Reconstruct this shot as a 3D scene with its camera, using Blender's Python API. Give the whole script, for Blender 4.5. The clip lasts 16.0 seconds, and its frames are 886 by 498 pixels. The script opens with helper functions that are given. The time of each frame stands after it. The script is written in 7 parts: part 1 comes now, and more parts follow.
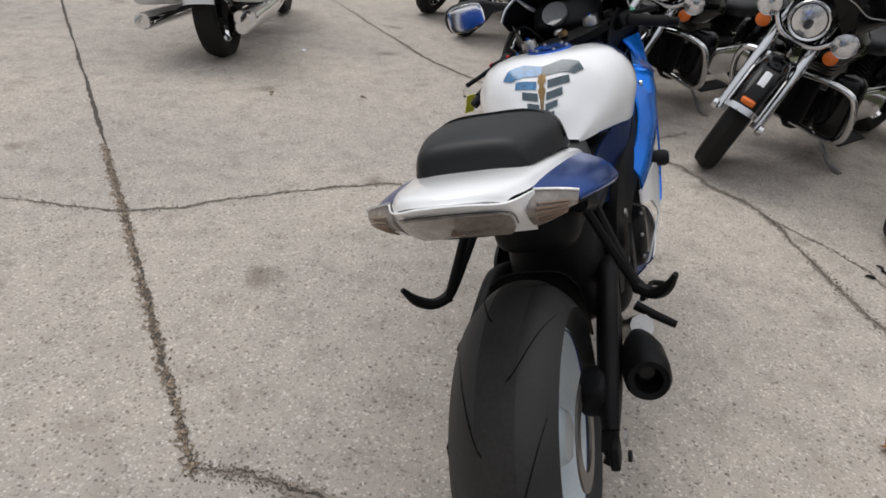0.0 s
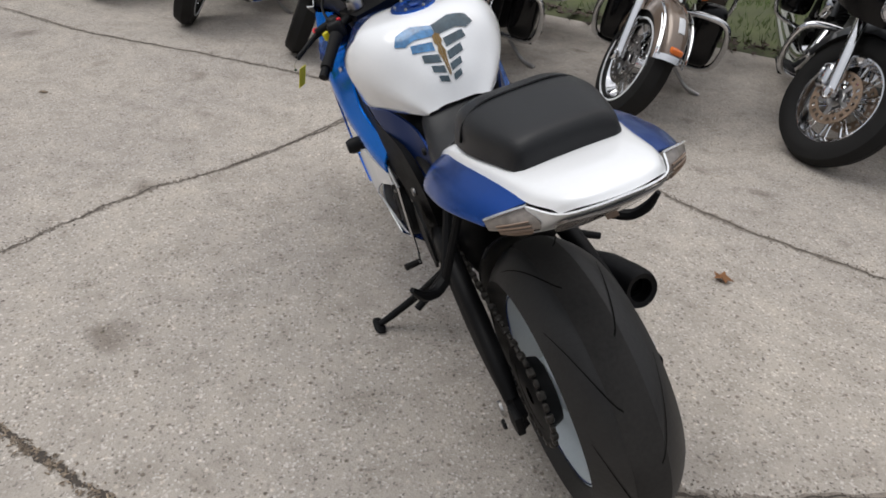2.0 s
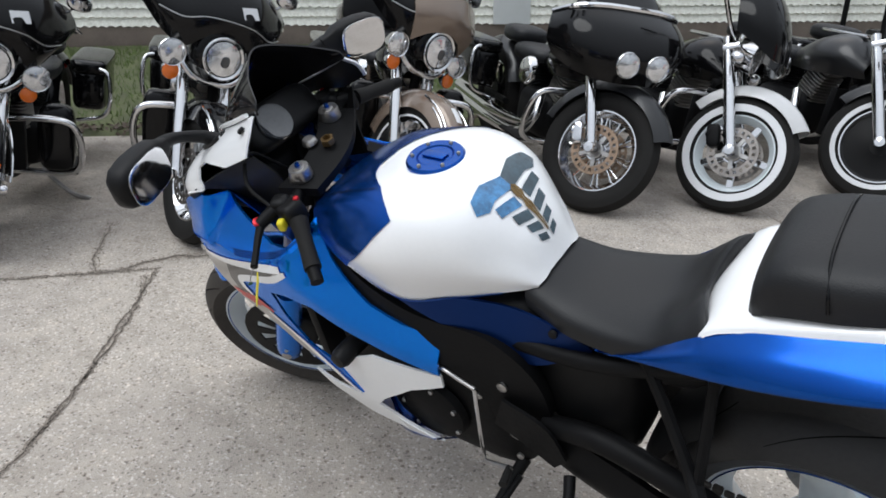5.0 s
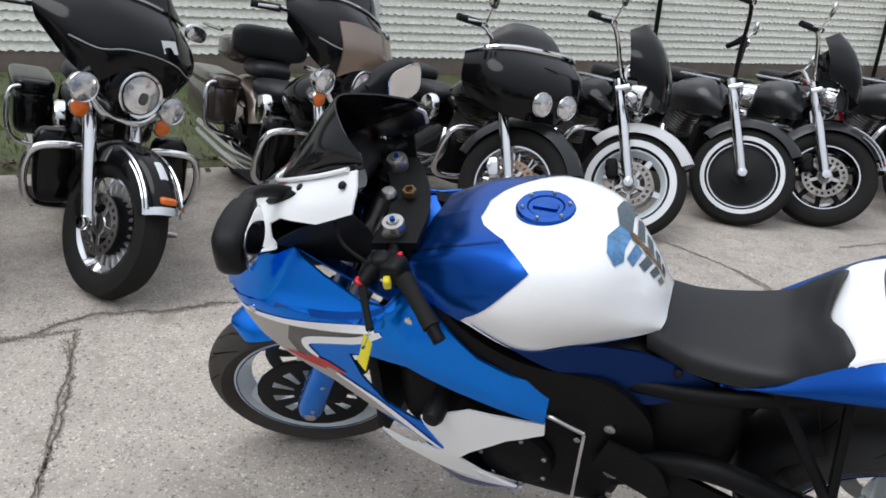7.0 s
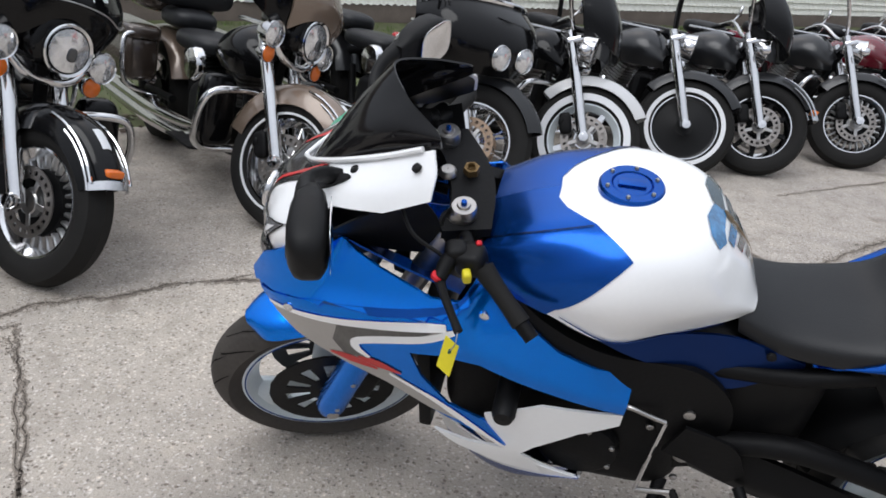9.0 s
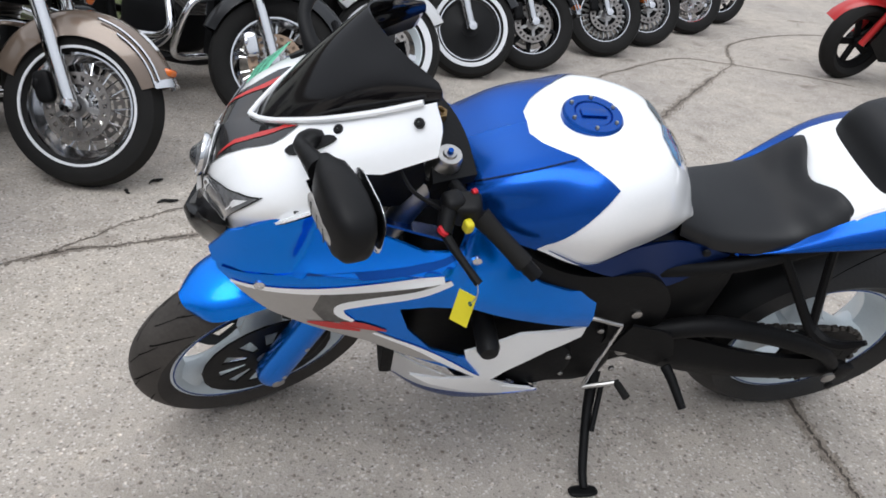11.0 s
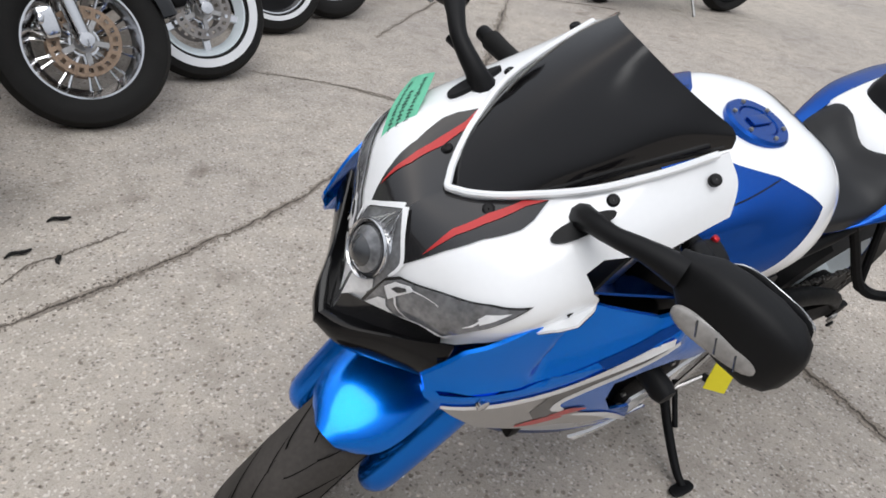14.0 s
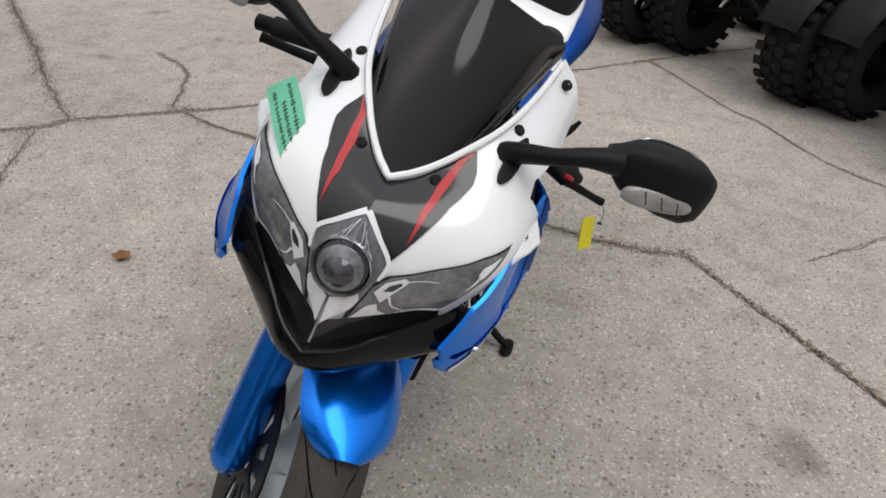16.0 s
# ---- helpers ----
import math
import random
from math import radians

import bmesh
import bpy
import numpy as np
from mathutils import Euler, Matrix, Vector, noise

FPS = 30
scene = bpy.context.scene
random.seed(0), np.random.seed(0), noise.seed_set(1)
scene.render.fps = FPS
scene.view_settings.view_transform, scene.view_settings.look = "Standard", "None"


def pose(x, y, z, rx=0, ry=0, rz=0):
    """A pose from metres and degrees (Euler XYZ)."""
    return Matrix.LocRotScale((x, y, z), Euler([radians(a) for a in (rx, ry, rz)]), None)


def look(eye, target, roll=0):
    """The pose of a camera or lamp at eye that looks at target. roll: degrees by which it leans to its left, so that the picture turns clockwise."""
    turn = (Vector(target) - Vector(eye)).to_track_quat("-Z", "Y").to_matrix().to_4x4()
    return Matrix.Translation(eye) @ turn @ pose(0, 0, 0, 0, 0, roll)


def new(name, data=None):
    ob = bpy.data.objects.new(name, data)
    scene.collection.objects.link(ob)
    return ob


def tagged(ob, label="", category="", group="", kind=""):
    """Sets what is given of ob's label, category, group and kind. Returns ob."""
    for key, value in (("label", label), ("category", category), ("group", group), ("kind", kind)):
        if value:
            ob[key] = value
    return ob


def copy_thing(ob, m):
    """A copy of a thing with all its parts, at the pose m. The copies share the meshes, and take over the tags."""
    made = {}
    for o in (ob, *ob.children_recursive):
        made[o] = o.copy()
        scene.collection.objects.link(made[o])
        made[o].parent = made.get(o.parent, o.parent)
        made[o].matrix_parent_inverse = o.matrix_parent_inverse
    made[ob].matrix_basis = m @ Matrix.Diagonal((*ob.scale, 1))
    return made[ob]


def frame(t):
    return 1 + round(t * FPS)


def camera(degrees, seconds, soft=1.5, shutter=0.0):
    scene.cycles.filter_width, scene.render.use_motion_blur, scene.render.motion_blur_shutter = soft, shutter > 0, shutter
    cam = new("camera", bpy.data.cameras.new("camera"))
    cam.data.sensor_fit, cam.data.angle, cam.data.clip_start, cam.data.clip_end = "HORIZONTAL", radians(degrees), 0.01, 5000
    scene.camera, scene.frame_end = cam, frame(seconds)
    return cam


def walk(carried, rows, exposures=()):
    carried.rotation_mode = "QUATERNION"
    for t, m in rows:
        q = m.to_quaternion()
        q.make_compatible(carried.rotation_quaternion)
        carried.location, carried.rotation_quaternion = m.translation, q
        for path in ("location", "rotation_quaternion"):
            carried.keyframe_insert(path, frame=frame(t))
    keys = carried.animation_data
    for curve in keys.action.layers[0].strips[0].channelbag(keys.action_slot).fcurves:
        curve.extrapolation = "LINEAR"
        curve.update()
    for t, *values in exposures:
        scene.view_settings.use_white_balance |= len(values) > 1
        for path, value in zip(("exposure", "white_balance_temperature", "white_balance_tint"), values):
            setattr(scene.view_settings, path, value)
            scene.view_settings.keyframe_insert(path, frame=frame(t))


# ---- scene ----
cam = camera(63.5, 16.0, soft=1.7)
PATH = [
    (0, (-1.156, 0.083, 1.347), (0.556, 0.469, 0.388), 6.0),
    (0.5, (-1.179, 0.244, 1.342), (0.536, 0.413, 0.328), 6.2),
    (1, (-1.084, 0.417, 1.352), (0.639, 0.465, 0.338), 1.9),
    (1.5, (-1.054, 0.614, 1.35), (0.655, 0.413, 0.331), 2.4),
    (2, (-1.036, 0.821, 1.354), (0.568, 0.235, 0.312), 4.5),
    (2.5, (-0.889, 0.965, 1.33), (0.608, 0.215, 0.236), 2.6),
    (3, (-0.74, 1.106, 1.311), (0.492, 0.076, 0.119), 5.2),
    (3.5, (-0.578, 1.287, 1.336), (0.454, 0.064, 0.136), 2.7),
    (4, (-0.329, 1.359, 1.355), (0.767, -0.032, 0.424), 1.7),
    (4.5, (-0.157, 1.354, 1.305), (0.962, -0.088, 0.486), 0.5),
    (6.8, (0.45, 1.609, 1.329), (1.167, -0.123, 0.633), 3.3),
    (7, (0.508, 1.632, 1.33), (1.154, -0.126, 0.63), 3.4),
    (7.5, (0.609, 1.699, 1.328), (1.126, -0.082, 0.578), 3.3),
    (8, (0.691, 1.712, 1.326), (1.163, -0.065, 0.539), 5.2),
    (8.5, (0.786, 1.658, 1.319), (1.247, -0.112, 0.511), 5.3),
    (9, (0.883, 1.567, 1.316), (1.225, -0.229, 0.504), 4.8),
    (9.5, (1.039, 1.544, 1.306), (1.205, -0.224, 0.385), 7.7),
    (10, (1.188, 1.574, 1.341), (1.079, -0.173, 0.373), 7.4),
    (10.2, (1.226, 1.582, 1.344), (1.013, -0.148, 0.365), 7.5),
    (12.3, (1.535, 1.361, 1.334), (1.016, -0.291, 0.333), 6.5),
    (12.5, (1.599, 1.349, 1.331), (1.006, -0.264, 0.308), 6.9),
    (13, (1.713, 1.238, 1.319), (0.955, -0.293, 0.279), 9.8),
    (13.5, (1.792, 1.064, 1.322), (0.933, -0.411, 0.279), 9.1),
    (14, (1.922, 0.928, 1.309), (0.868, -0.402, 0.25), 10.3),
    (14.5, (2.044, 0.833, 1.308), (0.784, -0.26, 0.204), 11.0),
    (15, (2.06, 0.719, 1.302), (0.756, -0.295, 0.174), 9.5),
    (15.5, (2.086, 0.65, 1.306), (0.645, -0.161, 0.182), 8.3),
    (16, (2.216, 0.543, 1.323), (0.577, 0.166, 0.241), 4.9),
]
walk(cam, [(t, look(eye, target, roll)) for t, eye, target, roll in PATH],
     exposures=[(0, 0.12, 6500, 10), (2.5, 0.12, 6450, 10), (3.5, 0.18, 6400, 10), (4.5, 0.40, 6150, 8), (7, 0.42, 6150, 9), (9, 0.40, 6180, 10), (10, 0.42, 6180, 10), (12.5, 0.42, 6150, 8), (13.5, 0.40, 6250, 9), (14.5, 0.13, 6400, 10), (16, 0.06, 6500, 10)])


# ---- world, light ----
world = bpy.data.worlds.new("overcast_sky")
scene.world = world
world.use_nodes = True
wn = world.node_tree
sky = wn.nodes.new("ShaderNodeTexSky")
sky.sky_type, sky.sun_disc = "NISHITA", False
sky.sun_elevation, sky.sun_rotation = radians(58), radians(150)
sky.air_density, sky.dust_density, sky.ozone_density = 1.0, 4.0, 1.0
grey = wn.nodes.new("ShaderNodeMix")
grey.data_type = "RGBA"
grey.inputs[0].default_value = 0.8
grey.inputs[7].default_value = (9.0, 9.2, 9.6, 1)
wn.links.new(sky.outputs[0], grey.inputs[6])
# an overcast sky, far brighter overhead, its horizon dimmed for unseen trees and houses
way, axes, rise = wn.nodes.new("ShaderNodeTexCoord"), wn.nodes.new("ShaderNodeSeparateXYZ"), wn.nodes.new("ShaderNodeMapRange")
rise.inputs["From Min"].default_value, rise.inputs["From Max"].default_value = 0.0, 1.0
rise.inputs["To Min"].default_value, rise.inputs["To Max"].default_value = 0.27, 1.37
wn.links.new(way.outputs["Generated"], axes.inputs[0])
wn.links.new(axes.outputs["Z"], rise.inputs["Value"])
cloud = wn.nodes.new("ShaderNodeVectorMath")
cloud.operation = "SCALE"
wn.links.new(grey.outputs[2], cloud.inputs[0])
wn.links.new(rise.outputs[0], cloud.inputs["Scale"])
wn.links.new(cloud.outputs[0], wn.nodes["Background"].inputs[0])
wn.nodes["Background"].inputs[1].default_value = 0.09
sun = new("sun", bpy.data.lights.new("sun", "SUN"))
sun.data.energy, sun.data.angle, sun.data.color = 1.1, radians(40), (1.0, 0.97, 0.93)
sun.matrix_world = look((2, 3, 6), (0.4, 0, 0))
scene.view_settings.exposure = 0.0


# ---- materials ----
def mat(name, color, rough=0.5, metal=0.0, coat=0.0, var=0.12, scale=6.0, bump=0.0, fine=120.0, alpha=1.0, trans=0.0, ior=1.45, spec=0.5):
    """A principled surface with tone variation at two scales and a fine relief."""
    m = bpy.data.materials.new(name)
    m.use_nodes = True
    nt, b = m.node_tree, m.node_tree.nodes["Principled BSDF"]
    co = nt.nodes.new("ShaderNodeTexCoord")
    big, small = nt.nodes.new("ShaderNodeTexNoise"), nt.nodes.new("ShaderNodeTexNoise")
    big.inputs["Scale"].default_value, small.inputs["Scale"].default_value = scale, fine
    big.inputs["Detail"].default_value = 5
    for n in (big, small):
        nt.links.new(co.outputs["Object"], n.inputs["Vector"])
    add = nt.nodes.new("ShaderNodeMath")
    add.operation = "MULTIPLY_ADD"
    add.inputs[1].default_value = 0.65
    nt.links.new(big.outputs[0], add.inputs[0])
    half = nt.nodes.new("ShaderNodeMath")
    half.operation = "MULTIPLY"
    half.inputs[1].default_value = 0.35
    nt.links.new(small.outputs[0], half.inputs[0])
    nt.links.new(half.outputs[0], add.inputs[2])
    ramp = nt.nodes.new("ShaderNodeValToRGB")
    ramp.color_ramp.elements[0].position, ramp.color_ramp.elements[1].position = 0.3, 0.7
    ramp.color_ramp.elements[0].color = (*[c * (1 - var) for c in color], 1)
    ramp.color_ramp.elements[1].color = (*[min(1, c * (1 + var)) for c in color], 1)
    nt.links.new(add.outputs[0], ramp.inputs[0])
    nt.links.new(ramp.outputs[0], b.inputs["Base Color"])
    rr = nt.nodes.new("ShaderNodeMapRange")
    rr.inputs["To Min"].default_value, rr.inputs["To Max"].default_value = max(0.02, rough * (1 - var)), min(1, rough * (1 + var * 1.5))
    nt.links.new(add.outputs[0], rr.inputs["Value"])
    nt.links.new(rr.outputs[0], b.inputs["Roughness"])
    b.inputs["Metallic"].default_value = metal
    b.inputs["Coat Weight"].default_value, b.inputs["Coat Roughness"].default_value = coat, 0.04
    b.inputs["Transmission Weight"].default_value, b.inputs["IOR"].default_value = trans, ior
    b.inputs["Alpha"].default_value, b.inputs["Specular IOR Level"].default_value = alpha, spec
    if bump:
        bp = nt.nodes.new("ShaderNodeBump")
        bp.inputs["Strength"].default_value, bp.inputs["Distance"].default_value = bump, 0.002
        nt.links.new(small.outputs[0], bp.inputs["Height"])
        nt.links.new(bp.outputs[0], b.inputs["Normal"])
    return m


def concrete(name, base, dark, light, chip=170.0):
    """Weathered exposed-aggregate concrete: pebbles, broad stains, small pits."""
    m = bpy.data.materials.new(name)
    m.use_nodes = True
    nt, b = m.node_tree, m.node_tree.nodes["Principled BSDF"]
    co = nt.nodes.new("ShaderNodeTexCoord")

    def tex(kind, sc, **kw):
        n = nt.nodes.new(kind)
        n.inputs["Scale"].default_value = sc
        for k, v in kw.items():
            n.inputs[k].default_value = v
        nt.links.new(co.outputs["Object"], n.inputs["Vector"])
        return n

    def ramp(src, stops):
        r = nt.nodes.new("ShaderNodeValToRGB")
        e = r.color_ramp.elements
        e[0].position, e[0].color = stops[0][0], (*stops[0][1], 1)
        e[1].position, e[1].color = stops[-1][0], (*stops[-1][1], 1)
        for p, c in stops[1:-1]:
            x = e.new(p)
            x.color = (*c, 1)
        nt.links.new(src, r.inputs[0])
        return r

    def mix(kind, fac, a, c):
        n = nt.nodes.new("ShaderNodeMix")
        n.data_type, n.blend_type = "RGBA", kind
        if isinstance(fac, float):
            n.inputs[0].default_value = fac
        else:
            nt.links.new(fac, n.inputs[0])
        nt.links.new(a, n.inputs[6])
        nt.links.new(c, n.inputs[7])
        return n.outputs[2]

    pebbles = tex("ShaderNodeTexVoronoi", chip, Randomness=1.0)
    sep = nt.nodes.new("ShaderNodeSeparateColor")
    nt.links.new(pebbles.outputs["Color"], sep.inputs[0])
    peb = ramp(sep.outputs[0], [(0.0, dark), (0.05, [c * 0.75 for c in base]), (0.13, [c * 0.93 for c in base]), (0.3, base), (0.9, [c * 1.05 for c in base]), (0.96, light), (1.0, light)])
    grain = tex("ShaderNodeTexNoise", 380.0, Detail=3.0)
    g = ramp(grain.outputs[0], [(0.3, (0.82, 0.82, 0.82)), (0.7, (1.13, 1.13, 1.13))])
    mid = tex("ShaderNodeTexNoise", 7.0, Detail=7.0, Roughness=0.65)
    md = ramp(mid.outputs[0], [(0.3, (0.80, 0.79, 0.77)), (0.5, (1, 1, 1)), (0.72, (1.12, 1.11, 1.08))])
    wide = tex("ShaderNodeTexNoise", 0.7, Detail=4.0)
    wd = ramp(wide.outputs[0], [(0.3, (0.86, 0.86, 0.87)), (0.7, (1.1, 1.09, 1.06))])
    spots = tex("ShaderNodeTexNoise", 3.1, Detail=2.0, Roughness=0.4)
    sp = ramp(spots.outputs[0], [(0.24, (0.62, 0.6, 0.58)), (0.33, (1, 1, 1)), (1.0, (1, 1, 1))])
    stones = tex("ShaderNodeTexVoronoi", chip * 0.42, Randomness=1.0)
    ssep = nt.nodes.new("ShaderNodeSeparateColor")
    nt.links.new(stones.outputs["Color"], ssep.inputs[0])
    st = ramp(ssep.outputs[1], [(0.0, (0.50, 0.47, 0.45)), (0.045, (0.62, 0.60, 0.57)), (0.07, (0.97, 0.97, 0.97)), (0.91, (1.0, 1.0, 1.0)), (0.94, (1.22, 1.21, 1.19)), (1.0, (1.34, 1.32, 1.30))])
    body = ramp(stones.outputs["Distance"], [(0.0, (1, 1, 1)), (0.34, (1, 1, 1)), (0.5, (0, 0, 0)), (1.0, (0, 0, 0))])
    white = nt.nodes.new("ShaderNodeRGB")
    white.outputs[0].default_value = (1, 1, 1, 1)
    c = mix("MULTIPLY", 1.0, peb.outputs[0], g.outputs[0])
    c = mix("MULTIPLY", 1.0, c, mix("MIX", body.outputs[0], white.outputs[0], st.outputs[0]))
    c = mix("MULTIPLY", 1.0, c, md.outputs[0])
    c = mix("MULTIPLY", 1.0, c, wd.outputs[0])
    c = mix("MULTIPLY", 1.0, c, sp.outputs[0])
    nt.links.new(c, b.inputs["Base Color"])
    b.inputs["Roughness"].default_value = 0.92
    b.inputs["Specular IOR Level"].default_value = 0.25
    bp = nt.nodes.new("ShaderNodeBump")
    bp.inputs["Strength"].default_value, bp.inputs["Distance"].default_value = 0.5, 0.003
    nt.links.new(pebbles.outputs["Distance"], bp.inputs["Height"])
    bp2 = nt.nodes.new("ShaderNodeBump")
    bp2.inputs["Strength"].default_value, bp2.inputs["Distance"].default_value = 0.5, 0.004
    nt.links.new(grain.outputs[0], bp2.inputs["Height"])
    nt.links.new(bp.outputs[0], bp2.inputs["Normal"])
    nt.links.new(bp2.outputs[0], b.inputs["Normal"])
    return m


CONCRETE = concrete("concrete", (0.445, 0.402, 0.358), (0.20, 0.18, 0.16), (0.63, 0.59, 0.55))
SPALL = mat("crumbled_concrete", (0.25, 0.215, 0.18), 0.95, var=0.4, scale=50, fine=300, bump=0.7)
CRUMB = mat("concrete_crumbs", (0.26, 0.225, 0.19), 0.95, var=0.75, scale=90, fine=260)
CRACK = mat("crack_dirt", (0.06, 0.048, 0.038), 0.95, var=0.5, scale=40, fine=300, bump=0.6)
DEBRIS = mat("dry_debris", (0.30, 0.24, 0.18), 0.95, var=0.7, scale=60)
GRASS = mat("grass_blades", (0.085, 0.13, 0.03), 0.8, var=0.5, scale=8)
SIDING = mat("siding_paint", (0.88, 0.86, 0.76), 0.6, var=0.22, scale=28, bump=0.35, fine=70)
STUCCO = mat("foundation", (0.16, 0.13, 0.11), 0.9, var=0.25, scale=4, bump=0.6, fine=80)
RUBBER = mat("tyre_rubber", (0.014, 0.0135, 0.013), 0.7, var=0.25, scale=14, bump=0.2, spec=.22)
RUBBER_WORN = mat("worn_tread", (0.022, 0.021, 0.0205), 0.46, var=0.3, scale=9, bump=0.25, spec=.45)
RUBBER_CENTRE = mat("scuffed_tread", (0.034, 0.032, 0.030), 0.8, var=0.3, scale=9, bump=0.3, spec=.2)
DUSTY = mat("dusty_front_tread", (0.056, 0.050, 0.045), 0.72, var=0.3, scale=9, bump=0.3, spec=.3)
TAILLENS = mat("grey_clear_lens", (0.24, 0.21, 0.185), 0.12, coat=0.7, var=0.35, scale=40)
# darker copy of the deep blue: the side cover's shade is in the colour
NAVYSHADED = mat("shaded_blue_cover", (0.003, 0.024, 0.125), 0.32, metal=0.75, var=0.1, fine=900)
PLASTIC = mat("black_plastic", (0.006, 0.006, 0.0065), 0.48, var=0.2, scale=20, bump=0.1, spec=.25)
GLOSS = mat("gloss_black", (0.004, 0.004, 0.0045), 0.1, coat=0.0, spec=0.3, var=0.1)
MATTE = mat("matte_black_metal", (0.0045, 0.0045, 0.005), 0.5, metal=0.0, var=0.3, scale=18, bump=0.2, spec=.18)
VINYL = mat("black_vinyl", (0.0105, 0.011, 0.0125), 0.42, var=0.18, scale=10, bump=0.25, fine=420, spec=.4)
CHROME = mat("chrome", (0.72, 0.72, 0.73), 0.1, metal=1.0, var=0.06)
STEEL = mat("steel", (0.42, 0.41, 0.40), 0.34, metal=1.0, var=0.2, scale=20)
DISC = mat("brake_steel", (0.27, 0.25, 0.235), 0.42, metal=1.0, var=0.25, scale=15)
ALLOY = mat("alloy", (0.5, 0.5, 0.5), 0.35, metal=0.9, var=0.1)
WHITE = mat("white_paint", (0.93, 0.935, 0.94), 0.2, coat=0.8, var=0.02)
PEARL = mat("wheel_white", (0.66, 0.72, 0.75), 0.3, coat=0.3, var=0.06, scale=12)
BLUE = mat("candy_blue", (0.003, 0.20, 0.84), 0.25, metal=0.85, coat=0.3, var=0.10, scale=3, fine=900)
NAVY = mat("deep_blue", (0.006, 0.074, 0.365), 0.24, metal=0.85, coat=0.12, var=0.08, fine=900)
SILVER = mat("silver_decal", (0.40, 0.38, 0.36), 0.35, metal=0.4, coat=0.5, var=0.06)
GRAPHITE = mat("graphite_decal", (0.10, 0.095, 0.09), 0.35, metal=0.3, coat=0.5, var=0.4, scale=14)
RED = mat("red_decal", (0.50, 0.02, 0.02), 0.35, coat=0.4, var=0.08)
AMBER = mat("amber_lens", (0.75, 0.16, 0.015), 0.15, coat=0.5, var=0.1)
REDLENS = mat("red_lens", (0.35, 0.01, 0.01), 0.12, coat=0.5, var=0.1)
CLEARLENS = mat("clear_lens", (0.30, 0.285, 0.27), 0.15, coat=0.8, var=0.3, scale=40)
LAMPGREY = mat("lamp_lens", (0.19, 0.192, 0.20), 0.14, metal=0.25, coat=1.0, var=0.5, scale=30)
# near-white, barely metallic: the sky's reflection is put into the base colour
SKYSILVER = mat("sky_white_reflector", (0.90, 0.90, 0.92), 0.38, metal=0.2, coat=0.6, var=0.12, scale=30)
SMOKE = mat("dark_lacquer", (0.016, 0.0155, 0.0165), 0.16, coat=0.5, var=0.15, scale=9)
LAMPGLASS = mat("lamp_glass", (0.72, 0.73, 0.75), 0.12, metal=0.75, coat=0.8, var=0.3, scale=25)
TAN = mat("tan_paint", (0.20, 0.15, 0.115), 0.25, metal=0.3, coat=0.8, var=0.06)
BROWN = mat("brown_paint", (0.060, 0.045, 0.036), 0.25, metal=0.3, coat=0.8, var=0.06)
MAROON = mat("maroon_paint", (0.13, 0.006, 0.016), 0.22, coat=0.9, var=0.06)
CHARCOAL = mat("charcoal_paint", (0.012, 0.0125, 0.014), 0.3, coat=0.25, var=0.08)
CREAM = mat("white_fender_paint", (0.6, 0.6, 0.6), 0.25, coat=0.8, var=0.03)
PAPER = mat("paper_tag", (0.75, 0.76, 0.78), 0.6, var=0.04)
YELLOW = mat("yellow_tag", (0.72, 0.62, 0.02), 0.5, var=0.05)
GREENTAPE = mat("green_tape", (0.16, 0.56, 0.36), 0.6, var=0.08, scale=15, bump=0.1)
INK = mat("ink", (0.03, 0.08, 0.06), 0.7, var=0.1)
GOLD = mat("brass", (0.22, 0.145, 0.065), 0.4, metal=0.8, var=0.3)
REDMETAL = mat("red_anodised", (0.55, 0.02, 0.03), 0.3, metal=0.5, var=0.1)
SCREEN = mat("smoked_screen", (0.006, 0.0055, 0.006), 0.09, var=0.1, spec=0.5)
PADREFLECT = mat("tank_pad_blue_reflection", (0.05, 0.20, 0.42), 0.15, coat=0.9, var=0.55, scale=40)
LAMPDARK = mat("dark_lamp_lens", (0.035, 0.037, 0.04), 0.06, coat=1.0, var=0.3, scale=20)
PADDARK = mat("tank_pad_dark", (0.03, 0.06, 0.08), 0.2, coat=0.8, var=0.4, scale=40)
AMBERDIM = mat("dim_amber", (0.22, 0.15, 0.105), 0.3, var=0.2)
# dark colour gives the raised tread strips the shade of a recess
GROOVE_SHADE = mat("groove_shade", (0.008, 0.0075, 0.007), 0.95, var=0.1, spec=0.05)
TURF = mat("turf_soil", (0.075, 0.085, 0.035), 0.95, var=0.5, scale=6, bump=0.8, fine=60)
LITTER = mat("leaf_litter", (0.06, 0.04, 0.028), 0.9, var=0.5, scale=30)
CHAIN = mat("oily_steel", (0.06, 0.055, 0.05), 0.4, metal=0.7, var=0.4, scale=60)
RUST = mat("rusty_disc", (0.30, 0.22, 0.16), 0.5, metal=0.8, var=0.35, scale=30)


# ---- building tools ----
from mathutils.geometry import delaunay_2d_cdt


def link(name, bm, material, parent=None, label="", sharp=38):
    me = bpy.data.meshes.new(name)
    bmesh.ops.recalc_face_normals(bm, faces=bm.faces)
    bm.to_mesh(me)
    bm.free()
    me.materials.append(material)
    me.polygons.foreach_set("use_smooth", [True] * len(me.polygons))
    me.set_sharp_from_angle(angle=radians(sharp))
    ob = new(name, me)
    ob.parent = parent
    if label:
        ob["label"] = label
    return ob


def part(name, bm, material, parent, label="", m=None, sharp=38):
    if m is not None:
        bm.transform(m)
    return link(name, bm, material, parent, label, sharp)


